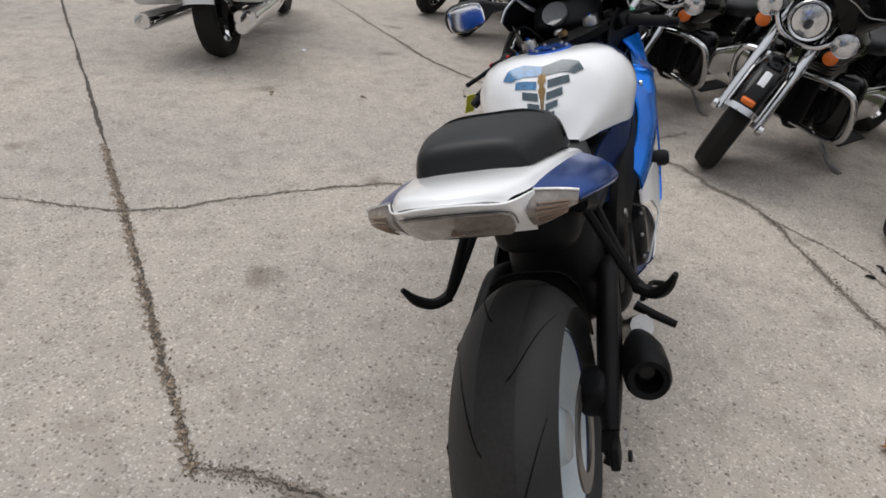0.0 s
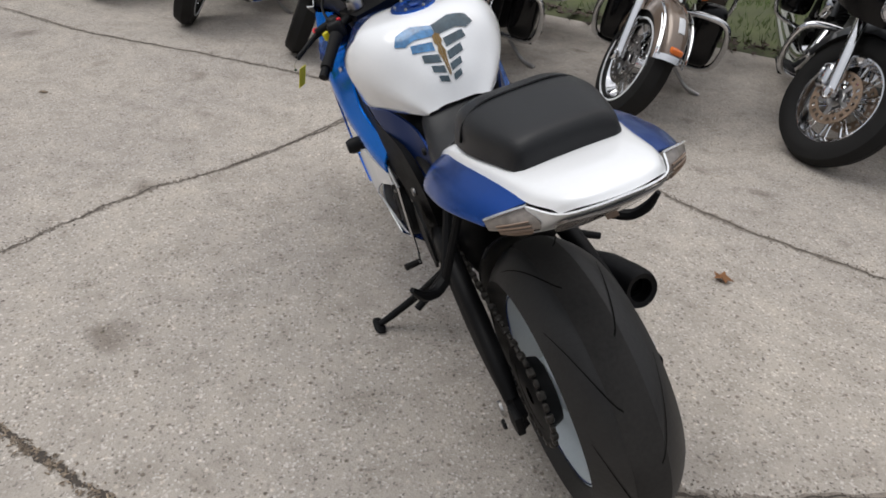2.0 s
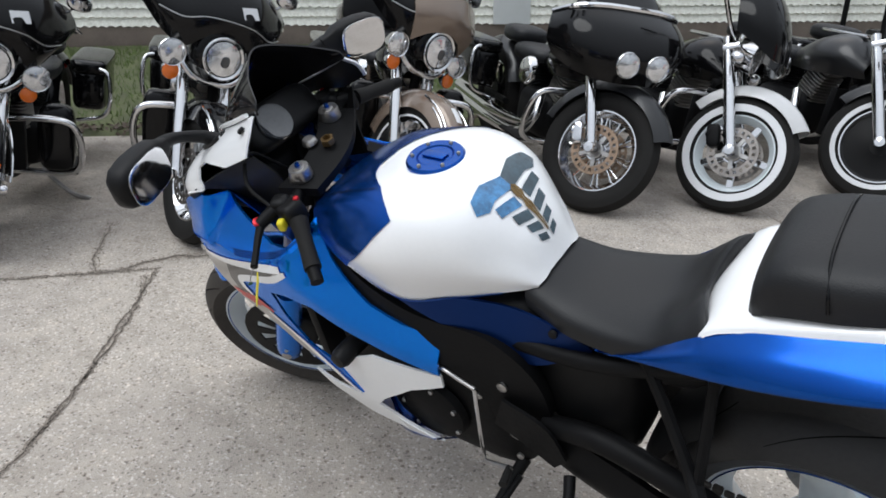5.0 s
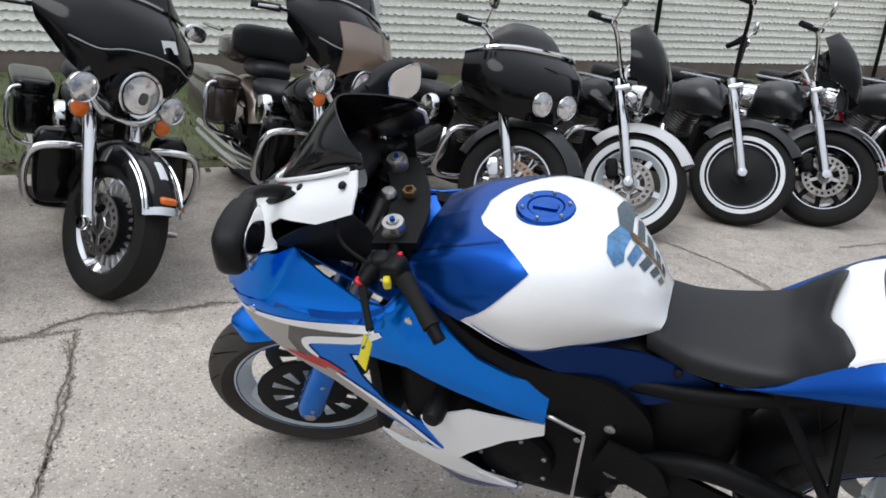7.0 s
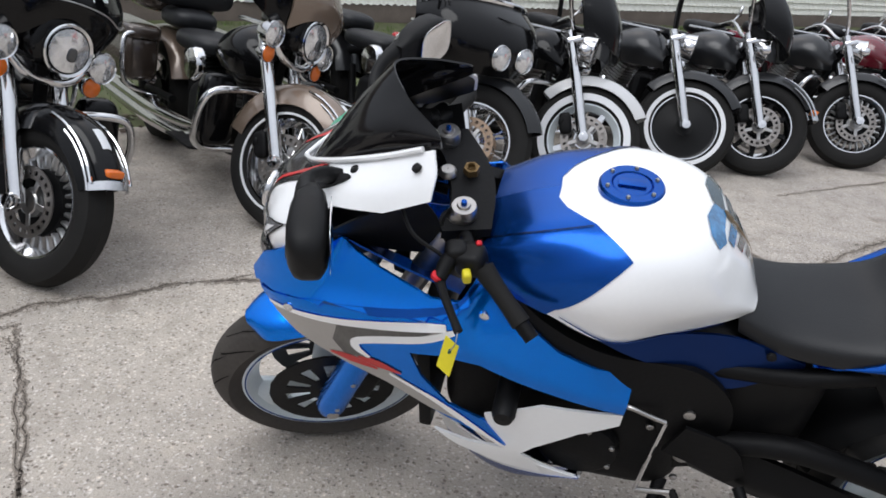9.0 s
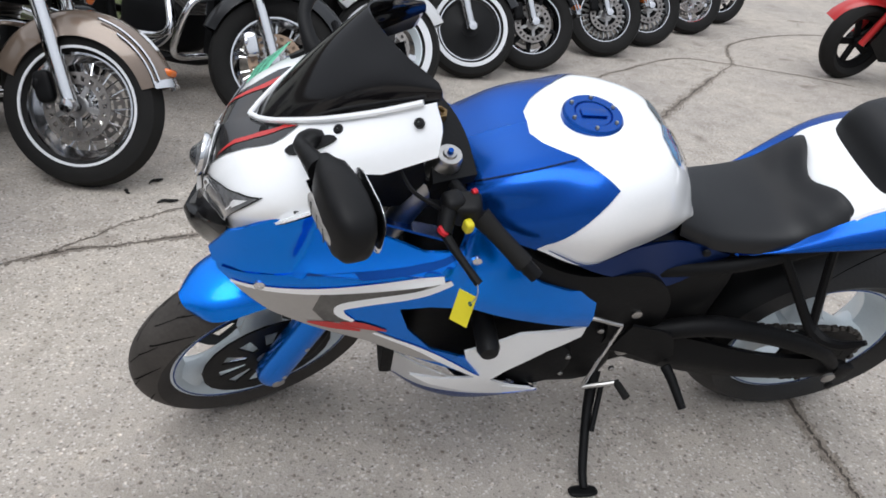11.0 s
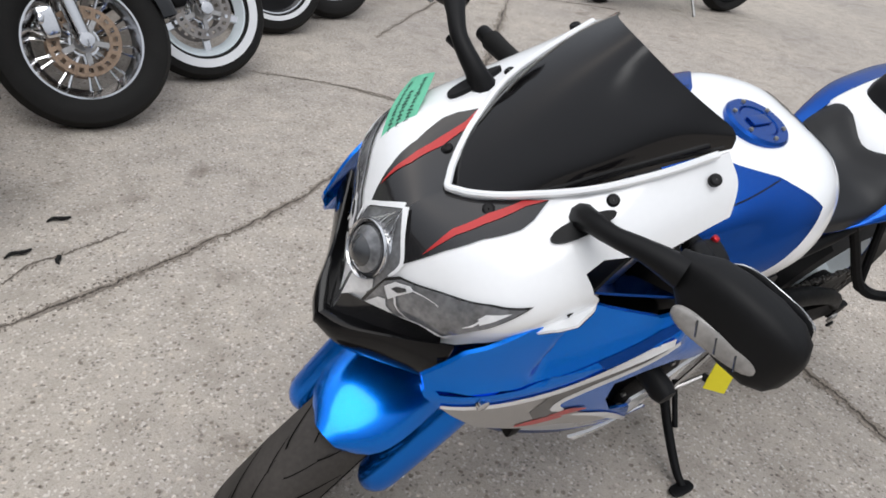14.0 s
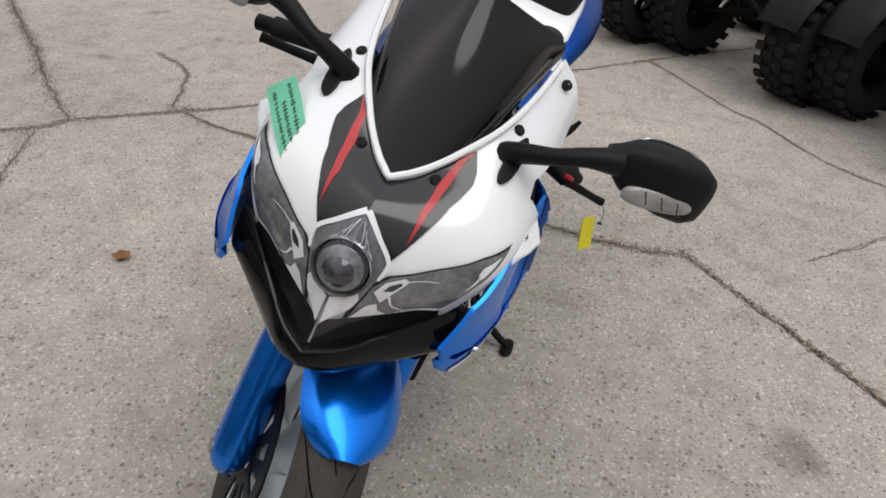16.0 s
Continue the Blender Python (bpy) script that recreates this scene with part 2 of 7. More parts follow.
def empty(name, m, label, category, group="", kind="", parent=None):
    ob = new(name)
    ob.empty_display_size = 0.1
    ob.matrix_world = m
    ob.parent = parent
    return tagged(ob, label, category, group, kind)


def join(*bms):
    out = bms[0]
    for b in bms[1:]:
        me = bpy.data.meshes.new("tmp")
        b.to_mesh(me)
        b.free()
        out.from_mesh(me)
        bpy.data.meshes.remove(me)
    return out


def spline(pts, n, closed=False):
    """n points along a Catmull-Rom curve through pts."""
    p = [np.array(q, float) for q in pts]
    if len(p) == 2 and not closed:
        return [p[0] + (p[1] - p[0]) * t for t in np.linspace(0, 1, n)]
    k = len(p)
    segs = k if closed else k - 1
    out = []
    for i in range(n):
        t = i * segs / (n if closed else n - 1)
        j = min(int(t), segs - 1)
        f = t - j
        if closed:
            a, b, c, d = (p[(j + o) % k] for o in (-1, 0, 1, 2))
        else:
            b, c = p[j], p[j + 1]
            a = p[j - 1] if j > 0 else 2 * b - c
            d = p[j + 2] if j + 2 < k else 2 * c - b
        out.append(0.5 * (2 * b + (c - a) * f + (2 * a - 5 * b + 4 * c - d) * f * f + (3 * b - a - 3 * c + d) * f ** 3))
    return out


def grid_mesh(rows, close_u=False, close_v=False, caps=False):
    """A mesh from rows of points, all of one length."""
    bm = bmesh.new()
    v = [[bm.verts.new(tuple(p)) for p in r] for r in rows]
    nr, nc = len(v), len(v[0])
    for i in range(nr if close_u else nr - 1):
        for j in range(nc if close_v else nc - 1):
            q = (v[i][j], v[i][(j + 1) % nc], v[(i + 1) % nr][(j + 1) % nc], v[(i + 1) % nr][j])
            if len(set(q)) == 4:
                bm.faces.new(q)
    if caps:
        bm.faces.new(v[0][::-1])
        bm.faces.new(v[-1])
    return bm


def thicken(bm, t):
    """Gives an open sheet its thickness, on the side away from its normals."""
    bmesh.ops.remove_doubles(bm, verts=bm.verts, dist=1e-6)
    bmesh.ops.recalc_face_normals(bm, faces=bm.faces)
    bm.normal_update()
    faces, edges = bm.faces[:], [e for e in bm.edges if e.is_boundary]
    under = {v: bm.verts.new(v.co - v.normal * t) for v in bm.verts[:]}
    for f in faces:
        bm.faces.new([under[v] for v in reversed(f.verts)])
    for e in edges:
        a, b = e.verts
        bm.faces.new((a, b, under[b], under[a]))
    return bm


def patch(curves, n=14, m=12, t=0.004):
    """A smooth shell through open curves."""
    rows = [spline(c, n) for c in curves]
    cols = [spline([r[i] for r in rows], m) for i in range(n)]
    bm = grid_mesh(cols)
    return thicken(bm, t) if t else bm


def mirror_y(pts):
    return [(x, -y, z) for x, y, z in pts]


def tube(pts, r, n=24, seg=10, closed=False, smooth=True):
    """A round rod along a curve; r one radius or one for each point."""
    rs = [r] * len(pts) if isinstance(r, (int, float)) else list(r)
    c = [Vector(q) for q in (spline(pts, n, closed) if smooth else pts)]
    if not smooth:
        n = len(pts)
    rr = np.interp(np.linspace(0, 1, n), np.linspace(0, 1, len(rs)), rs)
    rows, ref = [], None
    for i in range(n):
        d = (c[(i + 1) % n] - c[i - 1]) if closed else (c[min(i + 1, n - 1)] - c[max(i - 1, 0)])
        d.normalize()
        if ref is None:
            ref = d.orthogonal().normalized()
        ref = (ref - d * ref.dot(d)).normalized()
        s = d.cross(ref)
        rows.append([c[i] + (ref * math.cos(a) + s * math.sin(a)) * rr[i] for a in np.linspace(0, 2 * math.pi, seg, endpoint=False)])
    return grid_mesh(rows, close_u=closed, close_v=True, caps=not closed)


def turned(profile, seg=40):
    """A body of revolution about the y axis; profile of (radius, y)."""
    rows = [[(r * math.cos(a), y, r * math.sin(a)) for a in np.linspace(0, 2 * math.pi, seg, endpoint=False)] for r, y in profile]
    bm = grid_mesh(rows, close_v=True)
    bmesh.ops.remove_doubles(bm, verts=bm.verts, dist=1e-5)
    return bm


def ring(profile, seg=48):
    """A closed ring about the y axis; profile is a closed loop of (radius, y)."""
    rows = [[(r * math.cos(a), y, r * math.sin(a)) for a in np.linspace(0, 2 * math.pi, seg, endpoint=False)] for r, y in profile]
    return grid_mesh(rows, close_u=True, close_v=True)


def block(size, at=(0, 0, 0), bevel=0.006, seg=2, m=None):
    bm = bmesh.new()
    bmesh.ops.create_cube(bm, size=1)
    bmesh.ops.scale(bm, verts=bm.verts, vec=size)
    if bevel:
        bmesh.ops.bevel(bm, geom=bm.edges[:], offset=bevel, segments=seg, affect="EDGES", profile=0.6)
    if m is not None:
        bm.transform(m)
    bmesh.ops.translate(bm, verts=bm.verts, vec=at)
    return bm


def rounded(size, at=(0, 0, 0), power=3.0, m=None, nu=24, nv=14):
    """A soft box (superellipsoid)."""
    def c(w, e):
        return math.copysign(abs(math.cos(w)) ** e, math.cos(w))

    def s(w, e):
        return math.copysign(abs(math.sin(w)) ** e, math.sin(w))
    e = 2 / power
    rows = [[(size[0] / 2 * c(v, e) * c(u, e), size[1] / 2 * c(v, e) * s(u, e), size[2] / 2 * s(v, e)) for u in np.linspace(-math.pi, math.pi, nu, endpoint=False)]
            for v in np.linspace(-math.pi / 2, math.pi / 2, nv)]
    bm = grid_mesh(rows, close_v=True)
    bmesh.ops.remove_doubles(bm, verts=bm.verts, dist=1e-5)
    if m is not None:
        bm.transform(m)
    bmesh.ops.translate(bm, verts=bm.verts, vec=at)
    return bm


def tiled(poly, da, db):
    """A flat triangle mesh of the outline poly, with inner points on a grid of da by db."""
    k = (1 / da, 1 / db)
    ring_pts = []
    for i, p in enumerate(poly):
        q = poly[(i + 1) % len(poly)]
        a, c = (p[0] * k[0], p[1] * k[1]), (q[0] * k[0], q[1] * k[1])
        n = max(1, math.ceil(math.dist(a, c) / 0.8))
        ring_pts += [(a[0] + (c[0] - a[0]) * j / n, a[1] + (c[1] - a[1]) * j / n) for j in range(n)]
    xs, ys = [p[0] for p in ring_pts], [p[1] for p in ring_pts]
    P0 = np.array(ring_pts)
    P1 = np.roll(P0, -1, 0)
    inner = []
    for x in np.arange(math.floor(min(xs)) + 0.5, max(xs), 1.0):
        for y in np.arange(math.floor(min(ys)) + 0.5, max(ys), 1.0):
            cross = ((P0[:, 1] > y) != (P1[:, 1] > y)) & (x < (P1[:, 0] - P0[:, 0]) * (y - P0[:, 1]) / np.where(P1[:, 1] == P0[:, 1], 1e-9, P1[:, 1] - P0[:, 1]) + P0[:, 0])
            if cross.sum() % 2 and np.min(np.hypot(P0[:, 0] - x, P0[:, 1] - y)) > 0.5:
                inner.append((x, y))
    n = len(ring_pts)
    out = delaunay_2d_cdt([Vector(p) for p in ring_pts + inner], [(i, (i + 1) % n) for i in range(n)], [], 1, 1e-5)
    bm = bmesh.new()
    vs = [bm.verts.new((v.x / k[0], v.y / k[1], 0)) for v in out[0]]
    for f in out[2]:
        bm.faces.new([vs[i] for i in f])
    bmesh.ops.delete(bm, geom=[v for v in bm.verts if not v.link_faces], context="VERTS")
    return bm


def slab(poly, f, t=0.004, step=0.022, side=1, lift=0.0):
    """A shell cut to the outline poly of (x, u), laid on the surface y = f(x, u)."""
    bm = tiled(poly, step, step)
    for v in bm.verts:
        x, u = v.co.x, v.co.y
        v.co = (x, f(x, u) + lift, u)
    if t:
        thicken_to(bm, t)
    if side < 0:
        bmesh.ops.scale(bm, verts=bm.verts, vec=(1, -1, 1))
    return bm


def thicken_to(bm, t):
    """Thickness straight inwards along y."""
    faces, edges = bm.faces[:], [e for e in bm.edges if e.is_boundary]
    under = {v: bm.verts.new(v.co - Vector((0, t, 0))) for v in bm.verts[:]}
    for f in faces:
        bm.faces.new([under[v] for v in reversed(f.verts)])
    for e in edges:
        a, b = e.verts
        bm.faces.new((a, b, under[b], under[a]))


def lerp_table(xs, ys):
    return lambda x: float(np.interp(x, xs, ys))


# ---- the lot: ground, joints, wall ----
LOT = pose(0, 0, 0, 0, 0, 43)
EDGE, WALL_Y = -4.35, -8.4

bm = bmesh.new()
for x0, x1, y0, y1 in ((-600, 600, EDGE, 600),):
    bm.faces.new([bm.verts.new(p) for p in ((x0, y0, 0), (x1, y0, 0), (x1, y1, 0), (x0, y1, 0))])
bm.faces.new([bm.verts.new(p) for p in ((-600, -600, -0.05), (600, -600, -0.05), (600, EDGE, -0.05), (-600, EDGE, -0.05))])
bm.faces.new([bm.verts.new(p) for p in ((-600, EDGE, -0.05), (600, EDGE, -0.05), (600, EDGE, 0), (-600, EDGE, 0))])
bm.transform(LOT)
ground = tagged(link("ground", bm, CONCRETE), "weathered grey-beige concrete lot with cracks", "ground", kind="structure")


def crack(pts, width, seed, name="crack", material=CRACK, wander=0.02, z=0.003, taper=True):
    """A ragged dark crack lying along pts."""
    rnd = random.Random(seed)
    length = sum(math.dist(a, b) for a, b in zip(pts, pts[1:]))
    n = max(10, int(length / 0.012))
    c = spline([(x, y, 0) for x, y in pts], n)
    rows, ph = [], seed * 7.3
    for i, p in enumerate(c):
        d = c[min(i + 1, n - 1)] - c[max(i - 1, 0)]
        d /= np.linalg.norm(d) + 1e-9
        nrm = np.array((-d[1], d[0], 0))
        at = i * length / n
        off = wander * (0.9 * noise.noise((at * 9, ph, 0)) + 0.5 * noise.noise((at * 31, ph, 5))) + rnd.uniform(-1, 1) * wander * 0.08
        w = width * (0.75 + 0.7 * noise.noise((at * 6, ph, 9)) + 0.45 * noise.noise((at * 45, ph, 2))) * (min(1, 4 * min(i, n - 1 - i) / n + 0.15) if taper else 1)
        w = max(width * 0.18, w)
        q = p + nrm * off
        rows.append([(*(q - nrm * w * rnd.uniform(0.35, 0.65))[:2], z), (*(q + nrm * w * rnd.uniform(0.35, 0.65))[:2], z)])
    return grid_mesh(rows)


CRACKS = [
    ([(-0.07, 0.88), (-0.046, 0.77), (-0.045, 0.636), (-0.07, 0.466), (-0.083, 0.30), (-0.10, 0.10), (-0.16, -0.2), (-0.225, -0.37), (-0.27, -0.63), (-0.407, -1.246), (-0.5, -1.35)], 0.022),
    ([(0.90, 2.363), (1.02, 1.85), (1.39, 1.46), (1.70, 1.08), (1.88, 0.75), (2.33, 0.156), (2.62, -0.1)], 0.012),
    ([(3.3, -0.35), (2.83, 0.0), (2.70, -0.286), (2.46, -0.47), (2.25, -0.674), (1.75, -0.85), (1.46, -0.955), (0.963, -1.176), (0.454, -1.516), (-0.05, -1.77)], 0.018),
    ([(2.64, -0.17), (2.535, -0.056), (2.244, 0.28), (2.0, 0.564), (1.88, 0.75)], 0.008),
    ([(0.25, -2.15), (-0.05, -1.77), (-0.167, -1.70), (-0.417, -1.382), (-0.692, -1.048), (-1.922, 0.29), (-2.679, 1.047), (-4.0, 2.5)], 0.014),
    ([(-0.167, -1.70), (-0.5, -2.1), (-0.912, -2.528), (-1.124, -2.779), (-1.5, -3.2), (-2.07, -3.83)], 0.03),
    ([(-0.42, -1.38), (-0.894, -1.596), (-1.1, -1.9)], 0.015),
    ([(5.7, 3.0), (4.5, 1.93), (4.018, 1.48), (3.35, 0.62), (2.935, 0.145), (2.64, -0.17)], 0.014),
    ([(2.23, -0.66), (1.9, -1.0), (1.55, -1.15)], 0.008),
    ([(-0.23, -0.37), (-0.45, -0.3), (-0.75, -0.25)], 0.008),
    ([(0.665, -2.465), (0.25, -2.15), (-0.05, -1.77)], 0.01),
    ([(-2.07, -3.83), (-1.6, -3.9), (-0.9, -3.4), (-0.3, -2.9)], 0.012),
    ([(-2.07, -3.83), (-2.6, -3.6), (-2.9, -3.4)], 0.012),
    ([(-2.07, -3.83), (-2.5, -4.6), (-3.6, -5.2), (-5.0, -5.3)], 0.014),
    ([(-2.3, 0.70), (-2.16, 0.81), (-1.68, 1.13), (-1.54, 1.28), (-1.21, 1.49), (-0.99, 1.76), (-0.7, 2.2)], 0.009),
    ([(-0.20, 1.32), (-0.32, 1.45), (-0.52, 1.66), (-0.8, 1.9)], 0.005),
]
for i, (pts, w) in enumerate(CRACKS):
    tagged(link("crack", crack(pts, w * 0.46, 11 + i), CRACK, ground), kind="structure")
    tagged(link("crack_edge", crack(pts, w * 1.9, 11 + i, z=0.0016), SPALL, ground), kind="structure")
joint = link("expansion_joint", crack([(4.05, 4.75), (1.56, 2.395), (0.768, 1.66), (0.253, 1.19), (-0.075, 0.882)], 0.021, 5, wander=0.010, taper=False), CRACK, ground)
tagged(joint, "open slab joint filled with dirt and chips", kind="structure")

# chips and grit lying in the joint and the widest crack
rnd = random.Random(3)
verts, faces = [], []
for k in range(900):
    t = rnd.random()
    x, y = 1.56 + (-0.09 - 1.56) * t, 2.395 + (0.87 - 2.395) * t
    o = rnd.gauss(0.004, 0.011)
    x, y = x - 0.69 * o, y + 0.72 * o
    a, l, w, h = rnd.uniform(0, 6.28), rnd.uniform(0.003, 0.012), rnd.uniform(0.002, 0.004), rnd.uniform(0.002, 0.006)
    ca, sa, b0 = math.cos(a), math.sin(a), len(verts)
    for px, py in ((-l, 0), (0, -w), (l, 0), (0, w)):
        verts.append((x + px * ca - py * sa, y + px * sa + py * ca, 0.003))
    verts.append((x, y, 0.003 + h))
    faces += [(b0, b0 + 1, b0 + 4), (b0 + 1, b0 + 2, b0 + 4), (b0 + 2, b0 + 3, b0 + 4), (b0 + 3, b0, b0 + 4)]
me = bpy.data.meshes.new("joint_debris")
me.from_pydata(verts, [], faces)
me.materials.append(DEBRIS)
tagged(new("joint_debris", me), "dry plant chips and grit in the slab joint", "debris", kind="stuff")

# crumbs broken from the edges of the cracks
rnd = random.Random(31)
verts, faces = [], []
for pts, w in CRACKS:
    c = spline([(x, y, 0) for x, y in pts], 200)
    length = sum(math.dist(a, b) for a, b in zip(pts, pts[1:]))
    for k in range(int(length * 330 * min(1.4, w / 0.014))):
        p = c[rnd.randrange(200)]
        x, y = p[0] + rnd.gauss(0, w * 0.9), p[1] + rnd.gauss(0, w * 0.9)
        a, l, q, h = rnd.uniform(0, 6.28), rnd.uniform(0.0015, 0.006), rnd.uniform(0.0015, 0.004), rnd.uniform(0.001, 0.004)
        ca, sa, b0 = math.cos(a), math.sin(a), len(verts)
        for px, py in ((-l, -q * 0.4), (l * 0.3, -q), (l, q * 0.3), (-l * 0.2, q)):
            verts.append((x + px * ca - py * sa, y + px * sa + py * ca, 0.002))
        verts.append((x, y, 0.003 + h))
        faces += [(b0, b0 + 1, b0 + 4), (b0 + 1, b0 + 2, b0 + 4), (b0 + 2, b0 + 3, b0 + 4), (b0 + 3, b0, b0 + 4)]
me = bpy.data.meshes.new("crack_crumbs")
me.from_pydata(verts, [], faces)
me.materials.append(CRUMB)
tagged(new("crack_crumbs", me), "grey and brown concrete crumbs along the cracks", "debris", kind="stuff")

# lawn strip
bm = bmesh.new()
nx, ny = 120, 14
rows = []
for i in range(nx + 1):
    x = -22 + 40 * i / nx
    row = []
    for j in range(ny + 1):
        y = EDGE - 0.05 - (abs(WALL_Y - EDGE) - 0.05) * j / ny
        h = 0.03 + 0.10 * min(1, j / 3) + 0.03 * noise.noise((x * 2, y * 2, 0))
        row.append((x, y, h if j else -0.03))
    rows.append(row)
lawn = grid_mesh(rows)
lawn.transform(LOT)
tagged(link("lawn", lawn, TURF), "earth strip with thin grass beside the wall", "ground", kind="structure")
rnd = random.Random(8)
verts, faces = [], []
for k in range(42000):
    x, y = rnd.uniform(-9, 9), EDGE - 0.12 - rnd.random() ** 0.8 * 3.7
    if noise.noise((x * 1.3, y * 1.7, 4)) < -0.12 and rnd.random() < 0.85:
        continue
    z0 = 0.02 + 0.10 * min(1, (EDGE - y) / 0.85)
    a, h, w = rnd.uniform(0, 6.28), rnd.uniform(0.03, 0.08), rnd.uniform(0.003, 0.006)
    b0 = len(verts)
    dx, dy, lx, ly = math.cos(a) * w, math.sin(a) * w, rnd.uniform(-0.04, 0.04), rnd.uniform(-0.04, 0.04)
    verts += [(x - dx, y - dy, z0), (x + dx, y + dy, z0), (x + lx, y + ly, z0 + h)]
    faces.append((b0, b0 + 1, b0 + 2))
me = bpy.data.meshes.new("grass")
me.from_pydata(verts, [], faces)
me.transform(LOT)
me.materials.append(GRASS)
tagged(new("grass", me), "short patchy green grass blades", "grass", kind="stuff")

# wall with lap siding
wall = empty("wall_north", LOT @ pose(0, WALL_Y, 0), "long low building wall with cream lap siding on a dark foundation", "wall", kind="structure")
part("foundation", block((40, 0.16, 0.36), (-2, -0.10, 0.17), 0.01), STUCCO, wall, "dark brown rendered foundation")
part("wall_core", block((40, 0.2, 3.0), (-2, -0.14, 2.04), 0), STUCCO, wall)
rows = []
for k in range(121):
    x = -2.0 + 4.0 * k / 120
    d = 0.030 * abs(math.sin(k * math.pi / 3)) * (0.7 + 0.3 * math.sin(k * 1.7))
    rows.append([(x, 0.030, d), (x, 0.026, d + 0.008), (x, 0.016 + 0.006 * (k % 3 == 1), 0.06), (x, 0.004, 0.118)])
board_bm = grid_mesh(rows)
thicken(board_bm, 0.006)
board_me = None
for r in range(24):
    for c in range(11):
        if board_me is None:
            b = part("siding_board", board_bm, SIDING, wall)
            board_me = b.data
        else:
            b = new("siding_board", board_me)
            b.parent = wall
        b.location = (-22 + c * 4.0 + (r % 3) * 1.3, -0.038, 0.345 + r * 0.106)

# leaf litter along the pavement's edge
rnd = random.Random(17)
verts, faces = [], []
for k in range(3500):
    x, y = rnd.uniform(-8, 8), EDGE + rnd.gauss(-0.18, 0.12)
    z0 = 0.02 if y < EDGE else 0.002
    a, w = rnd.uniform(0, 6.28), rnd.uniform(0.012, 0.035)
    b0 = len(verts)
    for q in range(4):
        verts.append((x + w * math.cos(a + q * 1.57) * (1 if q % 2 else 0.6), y + w * math.sin(a + q * 1.57) * (1 if q % 2 else 0.6), z0 + rnd.uniform(0.0, 0.03)))
    faces.append((b0, b0 + 1, b0 + 2, b0 + 3))
me = bpy.data.meshes.new("leaf_litter")
me.from_pydata(verts, [], faces)
me.transform(LOT)
me.materials.append(LITTER)
tagged(new("leaf_litter", me), "brown fallen leaves along the lawn's edge", "leaves", kind="stuff")
# downpipe on the wall
part("downpipe", tube([(-5.6, 0.08, 0.0), (-5.6, 0.08, 3.2)], 0.035, 4), MATTE, wall, "dark vertical pipe")
part("downpipe", tube([(-10.4, 0.08, 0.0), (-10.4, 0.08, 3.2)], 0.035, 4), MATTE, wall, "dark vertical pipe")
part("light_panel", block((0.48, 0.02, 2.4), (-1.08, 0.0, 1.55), 0.004), PAPER, wall, "plain pale panel in the siding")


# ---- the row of cruisers along the wall ----
def turn_about(point, axis, degrees):
    return Matrix.Translation(point) @ Matrix.Rotation(radians(degrees), 4, Vector(axis)) @ Matrix.Translation(-Vector(point))


def tyre_ring(R, bead, width, seg=56):
    """Tyre cross-section: a rounded crown, flat sidewalls, open bead."""
    h = width / 2
    prof = [(bead, -h * 0.72), (bead + 0.25 * (R - bead), -h * 0.98), (bead + 0.55 * (R - bead), -h), (bead + 0.8 * (R - bead), -h * 0.86), (R - 0.012 * (R / 0.3), -h * 0.52), (R, 0)]
    prof += [(r, -y) for r, y in prof[-2::-1]]
    prof += [(bead - 0.006, h * 0.6), (bead - 0.006, -h * 0.6)]
    return ring([tuple(p) for p in prof], seg)


def rim_ring(bead, width, depth=0.03, seg=56):
    h = width / 2 * 0.74
    prof = [(bead + 0.012, -h), (bead + 0.012, -h + 0.012), (bead - 0.004, -h + 0.014), (bead - depth, 0), (bead - 0.004, h - 0.014), (bead + 0.012, h - 0.012), (bead + 0.012, h), (bead - 0.008, h), (bead - depth - 0.008, 0), (bead - 0.008, -h)]
    return ring(prof, seg)


def hub_bm(r0):
    return turned([(0.001, -0.05), (r0, -0.05), (r0 * 0.85, 0), (r0, 0.05), (0.001, 0.05)], 20)


